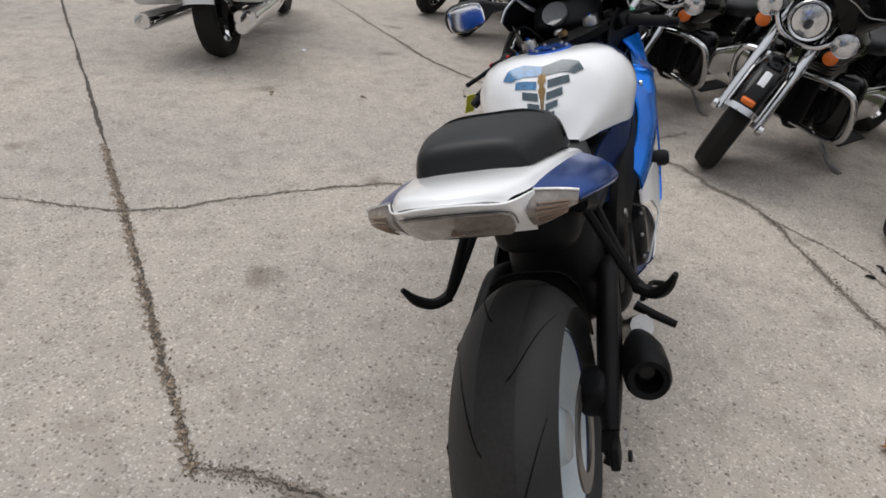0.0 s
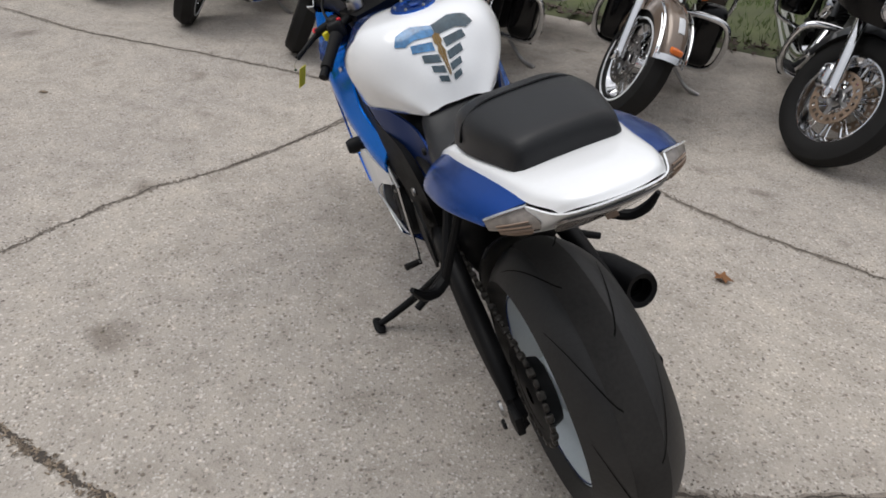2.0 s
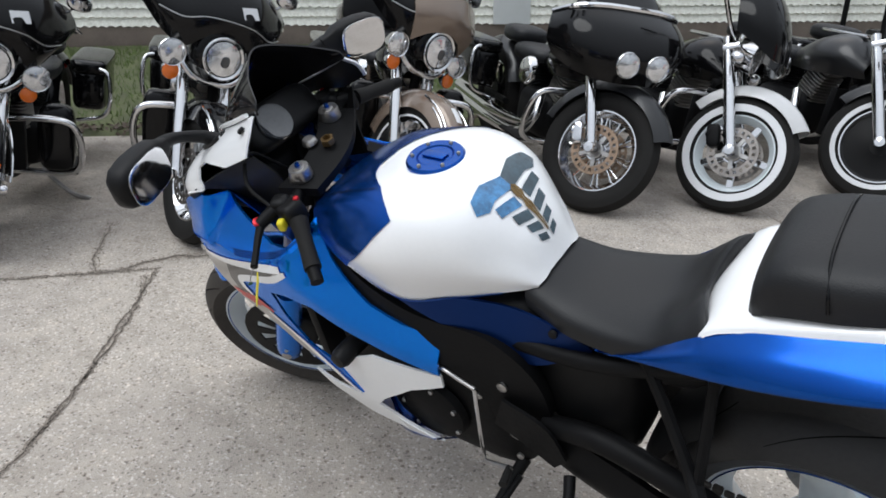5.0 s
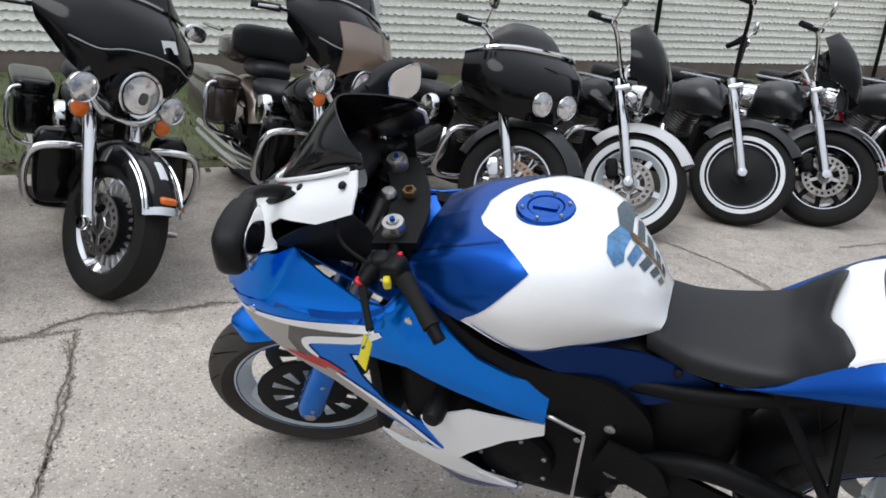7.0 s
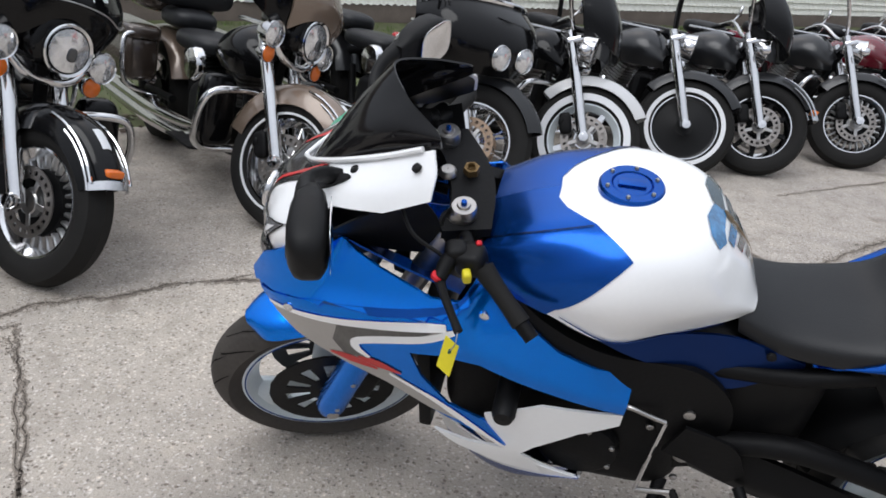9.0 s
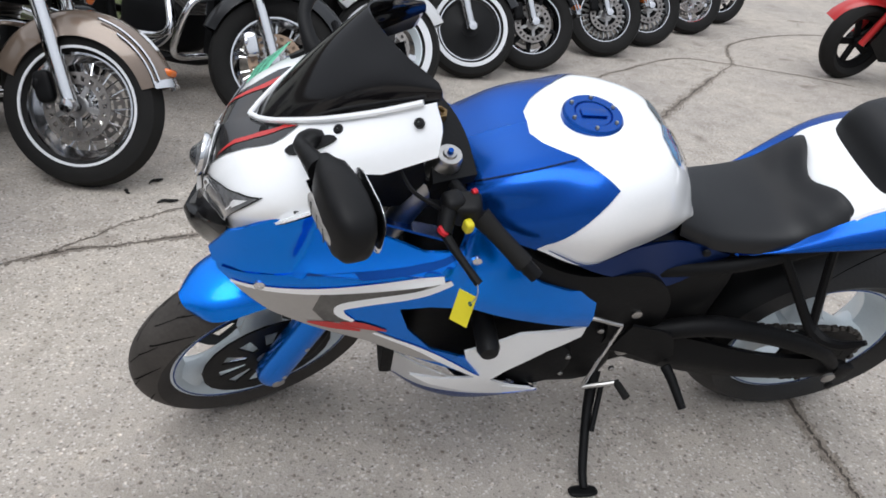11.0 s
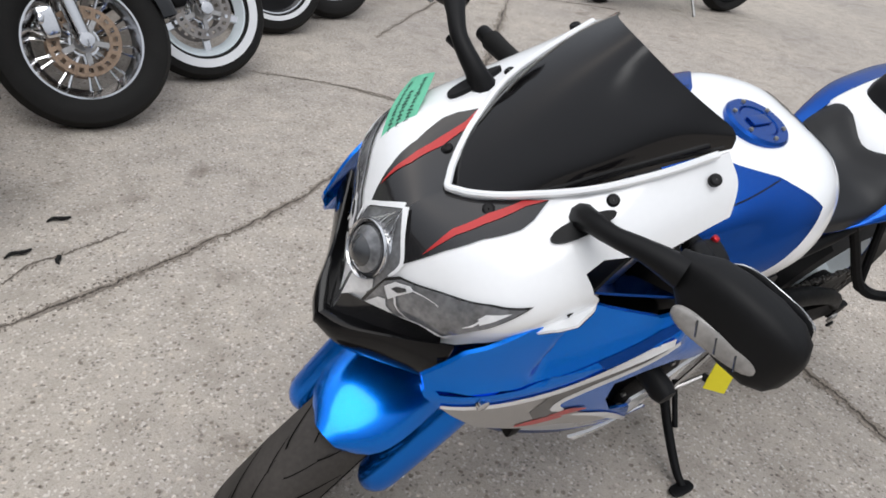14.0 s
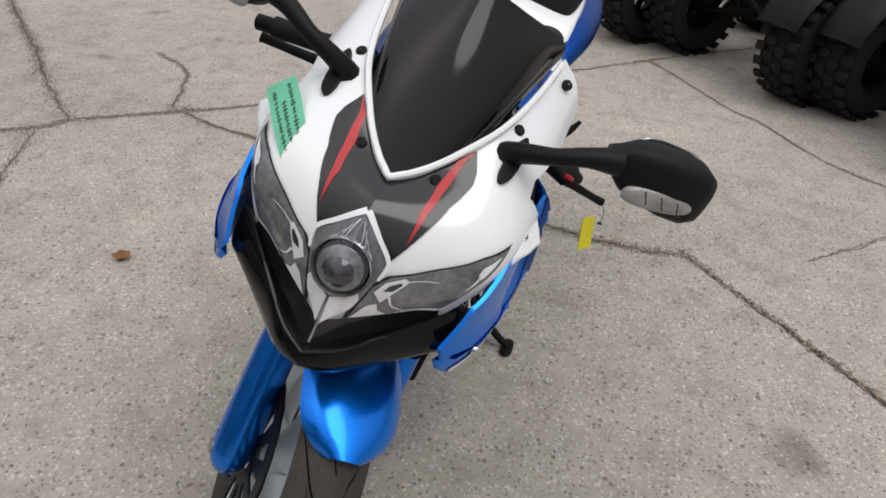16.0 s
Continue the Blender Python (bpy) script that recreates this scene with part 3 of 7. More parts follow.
def spoke_parts(kind, r0, r1, material, wheel, m):
    """The wheel's centre and each spoke, as parts of the wheel."""
    part("wheel_centre", hub_bm(r0), material, wheel, "", m)
    if kind == "disc":
        part("wheel_disc", turned([(0.02, 0.03), (r0, 0.045), (r1 * 0.6, 0.03), (r1, 0.022), (r1, -0.022), (r1 * 0.6, -0.03), (r0, -0.045), (0.02, -0.03)], 40), material, wheel, "", m)
        return
    if kind == "fan":
        part("wheel_disc", turned([(0.02, 0.02), (r0, 0.03), (r1 * 0.66, 0.022), (r1 * 0.68, 0.0), (r1 * 0.66, -0.022), (r0, -0.03), (0.02, -0.02)], 40), MATTE, wheel, "", m)
        r0 = r1 * 0.80
    if kind == "wire":
        n = 28
        proto = tube([(r0 * 0.9 * math.cos(0.36), 0.035, r0 * 0.9 * math.sin(0.36)), (r1, 0, 0)], 0.0028, seg=5, smooth=False)
    else:
        n, w0, w1 = {"ten": (10, 0.016, 0.010), "mag": (9, 0.020, 0.014), "fan": (24, 0.008, 0.006), "five": (5, 0.022, 0.018)}[kind]
        proto = block((r1 - r0 * 0.7, 0.026, w0 * 2), ((r1 + r0 * 0.7) / 2, 0, 0), 0.005, 1)
        for v in proto.verts:
            if v.co.x > (r0 + r1) / 2:
                v.co.z *= w1 / w0
        if kind == "ten":
            proto = join(*[tube([(r0 * 0.7, 0, z * 0.006), ((r0 + r1) / 2, 0, z * 0.010), (r1, 0, z * 0.020)], [0.009, 0.006, 0.007], 6, 6) for z in (1, -1)])
    first = part("spoke", proto, material, wheel)
    for k in range(n):
        ob = first if k == 0 else new("spoke", first.data)
        ob.parent = wheel
        ob.matrix_local = m @ Matrix.Rotation(2 * math.pi * k / n, 4, "Y") @ (Matrix.Rotation(math.pi, 4, "X") if k % 2 and kind == "wire" else Matrix())


def drilled_disc(r, inner, n=20, t=0.005, lo=0.3, hi=0.7):
    """A brake ring pierced by slots all round."""
    bm = bmesh.new()
    m = n * 2
    mid = [inner, inner + (r - inner) * lo, inner + (r - inner) * hi, r]
    vs = [[bm.verts.new((q * math.cos(2 * math.pi * (k + 0.12 * j) / m), 0, q * math.sin(2 * math.pi * (k + 0.12 * j) / m))) for k in range(m)] for j, q in enumerate(mid)]
    for j in range(3):
        for k in range(m):
            if j == 1 and k % 2:
                continue
            bm.faces.new((vs[j][k], vs[j][(k + 1) % m], vs[j + 1][(k + 1) % m], vs[j + 1][k]))
    return thicken(bm, t)


def finned_cylinder():
    """An air-cooled barrel with its head: one body with ribs."""
    rows = []
    for k in range(10):
        for z, w in ((0.02 * k, 0.13), (0.02 * k + 0.004, 0.17), (0.02 * k + 0.010, 0.17), (0.02 * k + 0.013, 0.13)):
            rows.append((z, w))
    rows += [(0.205, 0.15), (0.215, 0.18), (0.25, 0.175), (0.265, 0.10), (0.267, 0.01)]
    e = 2 / 5
    out = []
    for z, w in rows:
        out.append([(math.copysign(abs(math.cos(a)) ** e, math.cos(a)) * w / 2, math.copysign(abs(math.sin(a)) ** e, math.sin(a)) * w / 2, z) for a in np.linspace(0, 2 * math.pi, 20, endpoint=False)])
    return grid_mesh(out, close_v=True, caps=True)


def fender_bm(r, half, a0, a1, rise=0.03, n=22, m=9, t=0.004, tip=0.0, round_tip=False, skirt=0.02):
    """A mudguard round the y axis from angle a0 to a1 (degrees, 0 ahead, 90 up)."""
    rows = []
    for i in range(n):
        a = radians(a0 + (a1 - a0) * i / (n - 1))
        e = abs(2 * i / (n - 1) - 1)
        hw = half * (1 - tip * e ** 3)
        if round_tip and i < n / 2:
            hw = half * max(0.34, math.sqrt(max(0.0, 1 - e ** 7)))
        row = []
        for j in range(m):
            s = 2 * j / (m - 1) - 1
            rr = r + rise * (1 - abs(s) ** 2.6) - skirt * abs(s) ** 6
            row.append((rr * math.cos(a), hw * s, rr * math.sin(a)))
        rows.append(row)
    return thicken(grid_mesh(rows), t)


def bowl_bm(r, depth, at, m=None, lens=False, seg=24):
    """A lamp shell (or its lens) facing +x."""
    if lens:
        prof = [(r * 0.001, 0.014), (r * 0.5, 0.011), (r * 0.9, 0.002), (r * 0.92, -0.002)]
    else:
        prof = [(0.001, -depth), (r * 0.5, -depth * 0.9), (r * 0.9, -depth * 0.4), (r, -0.005), (r * 1.04, 0.002), (r, 0.006), (r * 0.9, 0.0)]
    bm = turned(prof, seg)
    bm.transform(Matrix.Rotation(radians(-90), 4, "Z"))
    if m is not None:
        bm.transform(m)
    bmesh.ops.translate(bm, verts=bm.verts, vec=at)
    return bm


def cruiser(m, label, paint, fender_paint=None, front="touring", wheel="mag", screen=None, steer=37, R=0.31, bags=None, guard=True, whitewall=False, bars="low", tag=True, trim=True, lamps=True, tour=False, two_tone=None, group="cruisers parked in a row"):
    """A parked V-twin cruiser; x ahead, y to its left, base between the wheels' contact points."""
    fp = fender_paint or paint
    root = empty("cruiser_motorcycle", m, label, "motorcycle", group)
    fx, rx = 0.0, -1.60
    bead = R * 0.66
    S = turn_about((-0.12, 0, 0.75), (-0.5, 0, 0.87), steer)
    hub = Matrix.Translation((fx, 0, R))
    FW = S @ hub
    P = lambda n, bm, mt, lb="", mm=None, par=None: part(n, bm, mt, par or root, lb, mm)
    w = P("front_wheel", rim_ring(bead, 0.12), PEARL if whitewall else CHROME, "", FW)
    P("tyre", tyre_ring(R, bead, 0.125), RUBBER, "", FW, w)
    if whitewall or wheel in ("disc", "wire"):
        band = 0.052 if whitewall else 0.040 if wheel == "disc" else 0.024
        P("sidewall_stripe", join(*[ring([(bead + 0.014, s * 0.0600), (bead + band, s * 0.0625), (bead + band, s * 0.0655), (bead + 0.014, s * 0.0655)], 48) for s in (1, -1)]), PAPER, "white sidewall band", FW, w)
    spoke_parts(wheel, 0.055, bead - 0.02, {"disc": PLASTIC, "mag": MATTE, "ten": CHROME, "fan": ALLOY, "wire": CHROME, "five": CHROME}[wheel], w, FW)
    for s in ((1, -1) if wheel != "disc" else ()):
        P("brake_disc", drilled_disc(0.13, 0.085), RUST if wheel == "ten" else DISC, "", FW @ Matrix.Translation((0, s * 0.062, 0)), w)
        arms = [turned([(0.018, s * 0.055), (0.040, s * 0.060), (0.046, s * 0.064), (0.040, s * 0.068), (0.018, s * 0.066)], 20)]
        for k in range(5):
            arm = block((0.062, 0.006, 0.022), (0.062, s * 0.064, 0), 0.002, 1)
            arm.transform(Matrix.Rotation(2 * math.pi * k / 5, 4, "Y"))
            arms.append(arm)
        P("disc_carrier", join(*arms), STEEL, "", FW, w)
        P("caliper", join(rounded((0.07, 0.045, 0.12), (0, 0, 0), 4, pose(-0.125, s * 0.078, 0.045, 0, -24, 0)), rounded((0.03, 0.052, 0.05), (-0.15, s * 0.078, 0.05), 3)), CHROME if wheel == "ten" else MATTE, "", FW, w)
    for s in (1, -1):
        leg = [(0.0, s * 0.105, R - 0.01), (-0.10, s * 0.105, R + 0.18), (-0.285, s * 0.105, 0.84)]
        P("fork_leg", tube(leg, [0.03, 0.031, 0.026], 14, 14), CHROME, "", S)
        P("fork_cap", turned([(0.001, -0.02), (0.026, -0.018), (0.03, 0), (0.026, 0.016), (0.001, 0.018)], 14), CHROME, "", S @ Matrix.Translation((0, s * 0.13, R)))
    fl = P("front_fender", fender_bm(R + 0.025, 0.086, 28 if front != "bare" else 40, 168 if front != "bare" else 150, 0.03, n=26, m=13, tip=0.2, skirt=0.075 if front == "touring" else 0.04), fp, "", FW)
    if trim:
        for s in (1, -1):
            P("fender_trim", tube([(math.cos(a) * (R + 0.03), s * 0.083, math.sin(a) * (R + 0.03)) for a in np.linspace(radians(30), radians(85), 6)], 0.006, 12, 6), CHROME, "", FW, fl)
            P("fender_trim", tube([(math.cos(a) * (R + 0.01), s * 0.084, math.sin(a) * (R + 0.01)) for a in np.linspace(radians(26), radians(70), 6)], 0.005, 12, 6), CHROME, "", FW, fl)
        P("fender_lamp", rounded((0.05, 0.07, 0.03), ((R + 0.045) * math.cos(0.62), 0, (R + 0.05) * math.sin(0.62)), 4), AMBER, "amber running lamp", FW, fl)
        P("fender_tip", fender_bm(R + 0.032, 0.082, 26, 31, 0.03), CHROME, "", FW, fl)
    if tag:
        t = fender_bm(R + 0.034, 0.035, 50, 64, 0.026, 6, 5, 0.002)
        P("price_label", t, PAPER, "white paper label", FW, fl)
    # headlamp group turns with the fork
    T = S @ Matrix.Translation((-0.02, 0, 0.05)) if front == "touring" else S
    if front == "touring":
        P("nacelle", rounded((0.20, 0.24, 0.22), (-0.16, 0, 0.84), 3.5), paint, "", T)
        h = P("headlamp", bowl_bm(0.094, 0.13, (-0.055, 0, 0.81), seg=32), CHROME, "", T)
        P("lens", bowl_bm(0.086, 0.12, (-0.052, 0, 0.81), lens=True, seg=32), LAMPGLASS, "clear lens over a bright reflector", T, h)
        P("bulb_shade", rounded((0.010, 0.040, 0.052), (-0.038, 0.004, 0.800), 2.6), LAMPDARK, "", T, h)
        P("lamp_bar", tube([(-0.17, -0.2, 0.80), (-0.13, -0.10, 0.70), (-0.12, 0, 0.68), (-0.13, 0.10, 0.70), (-0.17, 0.2, 0.80)], 0.016, 20), CHROME, "", T)
        for s in (1, -1):
            if lamps:
                g = P("passing_lamp", bowl_bm(0.060, 0.08, (-0.12, s * 0.205, 0.775)), CHROME, "", T)
                P("lens", bowl_bm(0.060, 0.08, (-0.117, s * 0.205, 0.775), lens=True), LAMPGLASS, "", T, g)
            P("indicator", bowl_bm(0.038, 0.05, (-0.14, s * 0.19, 0.69), lens=False), CHROME, "", T)
            P("indicator_lens", bowl_bm(0.04, 0.03, (-0.13, s * 0.19, 0.69), lens=True), AMBER, "amber lens", T)
        # wing-shaped fairing
        c = [[(-0.07, 0, 0.905), (-0.05, 0, 0.98), (-0.12, 0, 1.09), (-0.24, 0, 1.18)],
             [(-0.08, 0.10, 0.875), (-0.065, 0.115, 0.97), (-0.135, 0.125, 1.085), (-0.25, 0.13, 1.17)],
             [(-0.12, 0.165, 0.815), (-0.10, 0.205, 0.94), (-0.17, 0.215, 1.06), (-0.28, 0.21, 1.15)],
             [(-0.20, 0.245, 0.85), (-0.18, 0.290, 0.95), (-0.23, 0.30, 1.04), (-0.33, 0.28, 1.12)],
             [(-0.34, 0.340, 0.965), (-0.32, 0.375, 1.01), (-0.35, 0.375, 1.05), (-0.40, 0.345, 1.10)]]
        full = [mirror_y(q) for q in c[:0:-1]] + c
        fa = P("fairing", patch(full, 16, 40, 0.02), paint, "", T)
        P("fairing_stripe", tube([(p[0] + 0.012, p[1], p[2]) for p in (mirror_y([c[3][1], c[2][1], c[1][1]]) + [c[0][1]] + [c[1][1], c[2][1], c[3][1]])], 0.003, 40, 6), ALLOY, "thin pale pinstripe", T, fa)
        if two_tone:
            mid = [[(x + 0.022, y, z) for x, y, z in q[:3]] for q in c[:3]]
            P("fairing_panel", patch([mirror_y(q) for q in mid[:0:-1]] + mid, 14, 26, 0.012), two_tone, "tan centre panel", T, fa)
        if tag:
            P("price_label", block((0.002, 0.085, 0.055), (0, 0, 0), 0.0, m=pose(0, 0, 0, 12, -28, 12)), PAPER, "white paper label", T @ pose(-0.088, 0.085, 1.035), fa)
        sc = [[(-0.235, 0, 1.178), (-0.29, 0, 1.27), (-0.35, 0, 1.36)], [(-0.25, 0.14, 1.168), (-0.30, 0.13, 1.26), (-0.36, 0.12, 1.33)], [(-0.30, 0.25, 1.15), (-0.34, 0.22, 1.21), (-0.38, 0.18, 1.27)]]
        P("windscreen", patch([mirror_y(q) for q in sc[:0:-1]] + sc, 8, 18, 0.004), SCREEN, "dark smoked screen", T)
        P("screen_trim", tube([(p[0] + 0.008, p[1], p[2]) for p in (mirror_y([sc[2][0], sc[1][0]]) + [sc[0][0], sc[1][0], sc[2][0]])], 0.009, 20, 6), CHROME, "", T)
    elif front == "shark":
        c = [[(0.06, 0, 0.70), (0.12, 0, 0.81), (0.06, 0, 0.95), (-0.09, 0, 1.06)],
             [(0.03, 0.15, 0.70), (0.08, 0.18, 0.81), (0.03, 0.19, 0.945), (-0.11, 0.18, 1.055)],
             [(-0.08, 0.26, 0.72), (-0.04, 0.32, 0.82), (-0.07, 0.325, 0.935), (-0.17, 0.295, 1.03)],
             [(-0.24, 0.33, 0.77), (-0.24, 0.375, 0.84), (-0.25, 0.375, 0.92), (-0.31, 0.34, 0.985)]]
        F = pose(0, 0, 0)
        fa = P("fairing", patch([mirror_y(q) for q in c[:0:-1]] + c, 16, 36, 0.025), paint, "", F)
        for s in (1, -1):
            h = P("headlamp", bowl_bm(0.062, 0.07, (0.115, s * 0.085, 0.80)), CHROME, "", F)
            P("lens", bowl_bm(0.062, 0.07, (0.120, s * 0.085, 0.80), lens=True), LAMPGLASS, "", F, h)
        P("fairing_stripe", tube([(p[0] + 0.016, p[1], p[2] - 0.006) for p in (mirror_y([c[3][3], c[2][3], c[1][3]]) + [c[0][3], c[1][3], c[2][3], c[3][3]])], 0.016, 40, 8), CHROME, "bright trim strip", F, fa)
        sc = [[(-0.10, 0, 1.06), (-0.17, 0, 1.135), (-0.25, 0, 1.18)], [(-0.12, 0.15, 1.055), (-0.18, 0.14, 1.125), (-0.26, 0.12, 1.165)], [(-0.19, 0.28, 1.02), (-0.23, 0.25, 1.07), (-0.29, 0.21, 1.10)]]
        P("windscreen", patch([mirror_y(q) for q in sc[:0:-1]] + sc, 8, 18, 0.004), SCREEN, "dark smoked screen", F)
    else:
        h = P("headlamp", bowl_bm(0.085, 0.14, (-0.13, 0, 0.80)), CHROME, "", T)
        P("lens", bowl_bm(0.085, 0.14, (-0.13, 0, 0.80), lens=True), LAMPGLASS, "", T, h)
        P("fork_clamp", block((0.09, 0.27, 0.03), (-0.24, 0, 0.80), 0.008, m=pose(0, 0, 0, 0, -30, 0)), CHROME, "", T)
        for s in (1, -1):
            P("indicator", rounded((0.07, 0.06, 0.06), (-0.16, s * 0.20, 0.74), 2.4), CHROME, "", T)
        if screen:
            sc = [[(0.02, 0, 0.81), (-0.02, 0, 0.95), (-0.12, 0, 1.10), (-0.25, 0, 1.20)], [(-0.01, 0.13, 0.79), (-0.05, 0.16, 0.94), (-0.14, 0.15, 1.08), (-0.26, 0.10, 1.19)], [(-0.10, 0.20, 0.82), (-0.13, 0.23, 0.94), (-0.20, 0.20, 1.06), (-0.29, 0.14, 1.15)], [(-0.22, 0.225, 0.86), (-0.25, 0.245, 0.95), (-0.29, 0.215, 1.04), (-0.33, 0.16, 1.11)]]
            P("windscreen", patch([mirror_y(q) for q in sc[:0:-1]] + sc, 14, 22, 0.008), GLOSS, "opaque black fly screen", T)
    # bars, grips, mirrors
    top = {"low": (-0.40, 0.36, 1.02), "high": (-0.34, 0.34, 1.25), "wide": (-0.38, 0.42, 1.05)}[bars]
    hb = [(top[0] - 0.10, -top[1] - 0.06, top[2] - 0.03), (top[0], -top[1] + 0.08, top[2]), (-0.30, -0.12, 0.90 if bars != "high" else 1.0), (-0.27, 0, 0.86), (-0.30, 0.12, 0.90 if bars != "high" else 1.0), (top[0], top[1] - 0.08, top[2]), (top[0] - 0.10, top[1] + 0.06, top[2] - 0.03)]
    b = P("handlebar", tube(hb, 0.0125, 40), CHROME if bars != "high" else MATTE, "", T)
    for s in (1, -1):
        P("grip", tube([(top[0] - 0.015, s * (top[1] - 0.03), top[2]), (top[0] - 0.105, s * (top[1] + 0.07), top[2] - 0.03)], 0.019, 6, 10), PLASTIC, "", T, b)
        P("lever", tube([(top[0] + 0.02, s * (top[1] - 0.05), top[2]), (top[0] + 0.02, s * (top[1] + 0.03), top[2] - 0.01), (top[0] - 0.04, s * (top[1] + 0.08), top[2] - 0.03)], 0.007, 10, 6), CHROME, "", T, b)
        P("mirror", join(tube([(top[0], s * (top[1] - 0.06), top[2]), (top[0] + 0.03, s * (top[1] + 0.0), top[2] + 0.09)], 0.006, 4, 6), rounded((0.03, 0.12, 0.08), (top[0] + 0.03, s * (top[1] + 0.02), top[2] + 0.12), 2.6)), CHROME, "", T, b)
    # body
    tank = [[(-0.26, 0, 0.74), (-0.26, 0.06, 0.72), (-0.26, 0.08, 0.68), (-0.26, 0.05, 0.64)], [(-0.42, 0, 0.86), (-0.42, 0.11, 0.82), (-0.42, 0.16, 0.73), (-0.42, 0.12, 0.63)],
            [(-0.62, 0, 0.84), (-0.62, 0.11, 0.80), (-0.62, 0.16, 0.71), (-0.62, 0.12, 0.62)], [(-0.85, 0, 0.72), (-0.85, 0.05, 0.70), (-0.85, 0.07, 0.66), (-0.85, 0.05, 0.62)]]
    P("fuel_tank", patch([[*[(x, -y, z) for x, y, z in q[:0:-1]], *q] for q in tank], 21, 18, 0.006), paint)
    P("tank_console", block((0.34, 0.05, 0.02), (-0.55, 0, 0.865), 0.008, m=None), CHROME)
    P("seat", join(rounded((0.46, 0.32, 0.12), (-1.02, 0, 0.68), 3), rounded((0.34, 0.26, 0.12), (-1.36, 0, 0.76), 3)), VINYL)
    rf = P("rear_fender", fender_bm(R + 0.04, 0.10, 20, 165, 0.03), fp, "", Matrix.Translation((rx, 0, R)))
    P("tail_lamp", rounded((0.06, 0.12, 0.08), (rx - 0.30, 0, R + 0.25), 3), REDLENS, "red tail lamp", None, rf)
    rw = P("rear_wheel", rim_ring(bead, 0.14), CHROME, "", Matrix.Translation((rx, 0, R)))
    P("tyre", tyre_ring(R, bead, 0.15), RUBBER, "", Matrix.Translation((rx, 0, R)), rw)
    spoke_parts("mag", 0.06, bead - 0.02, MATTE, rw, Matrix.Translation((rx, 0, R)))
    # engine
    P("crankcase", rounded((0.46, 0.28, 0.28), (-0.80, 0, 0.36), 4), MATTE)
    for s, cx in ((1, -0.66), (-1, -0.92)):
        lean = 22 * s
        P("cylinder", finned_cylinder(), STEEL if s > 0 else MATTE, "", pose(cx, 0, 0.45, 0, lean, 0))
    P("air_cleaner", turned([(0.001, 0.05), (0.075, 0.045), (0.085, 0.03), (0.085, 0)], 24), CHROME, "", pose(-0.79, -0.17, 0.60, 0, 0, 180))
    P("primary_cover", rounded((0.56, 0.07, 0.2), (-0.88, 0.17, 0.37), 5), CHROME if lamps else MATTE)
    for z in (0.24, 0.30):
        P("exhaust_pipe", tube([(-0.62, -0.15, 0.5), (-0.56, -0.2, 0.36), (-0.75, -0.21, z), (-1.2, -0.22, z - 0.02), (-1.85, -0.23, z)], [0.024, 0.026, 0.028, 0.045, 0.045], 26, 10), CHROME)
    P("frame", join(tube([(-0.25, 0, 0.80), (-0.36, 0, 0.45), (-0.50, 0.0, 0.22), (-1.1, 0, 0.2), (-1.25, 0, 0.5)], 0.025, 20), tube([(-0.25, 0, 0.78), (-0.9, 0, 0.64), (-1.4, 0.0, 0.55), (rx, 0, R)], 0.025, 20), tube([(rx, 0.11, R), (-1.2, 0.12, 0.33)], 0.022, 6), tube([(rx, -0.11, R), (-1.2, -0.12, 0.33)], 0.022, 6)), MATTE)
    for s in (1, -1):
        P("floorboard", block((0.30, 0.10, 0.015), (-0.62, s * 0.27, 0.25), 0.006, m=None), MATTE)
    P("oil_cooler", block((0.05, 0.20, 0.28), (-0.40, 0, 0.42), 0.01), MATTE)
    if guard:
        P("engine_guard", tube([(-0.30, 0.03, 0.56), (-0.28, 0.20, 0.58), (-0.29, 0.33, 0.55), (-0.34, 0.36, 0.40), (-0.40, 0.30, 0.28), (-0.44, 0.03, 0.26)], 0.017, 30), CHROME)
        P("engine_guard", tube([(-0.30, -0.03, 0.56), (-0.28, -0.20, 0.58), (-0.29, -0.33, 0.55), (-0.34, -0.36, 0.40), (-0.40, -0.30, 0.28), (-0.44, -0.03, 0.26)], 0.017, 30), CHROME)
        if front == "touring":
            for s in (1, -1):
                P("leg_fairing", rounded((0.12, 0.17, 0.34), (-0.40, s * 0.24, 0.46), 4), fp if paint is not GLOSS else GLOSS)
    if bags:
        for s in (1, -1):
            g = P("saddlebag", rounded((0.60, 0.20, 0.28), (rx + 0.02, s * 0.26, 0.52), 5), bags)
            P("bag_lid", rounded((0.62, 0.215, 0.09), (rx + 0.02, s * 0.26, 0.655), 5), bags, "", None, g)
            P("bag_guard", tube([(rx + 0.36, s * 0.2, 0.34), (rx + 0.36, s * 0.37, 0.40), (rx + 0.34, s * 0.38, 0.62), (rx + 0.30, s * 0.30, 0.66)], 0.013, 16), CHROME)
    if tour:
        g = P("tour_trunk", rounded((0.36, 0.44, 0.17), (rx - 0.02, 0, 0.84), 4), bags)
        P("backrest", rounded((0.10, 0.48, 0.20), (rx + 0.25, 0, 0.92), 4), VINYL, "", None, g)
        P("trunk_trim", tube([(rx - 0.27, -0.28, 0.95), (rx + 0.18, -0.285, 0.95)], 0.01, 4), CHROME, "", None, g)
    P("side_stand", tube([(-0.62, 0.12, 0.22), (-0.60, 0.26, 0.10), (-0.58, 0.36, 0.075)], [0.012, 0.012, 0.016], 12), STEEL)
    return root


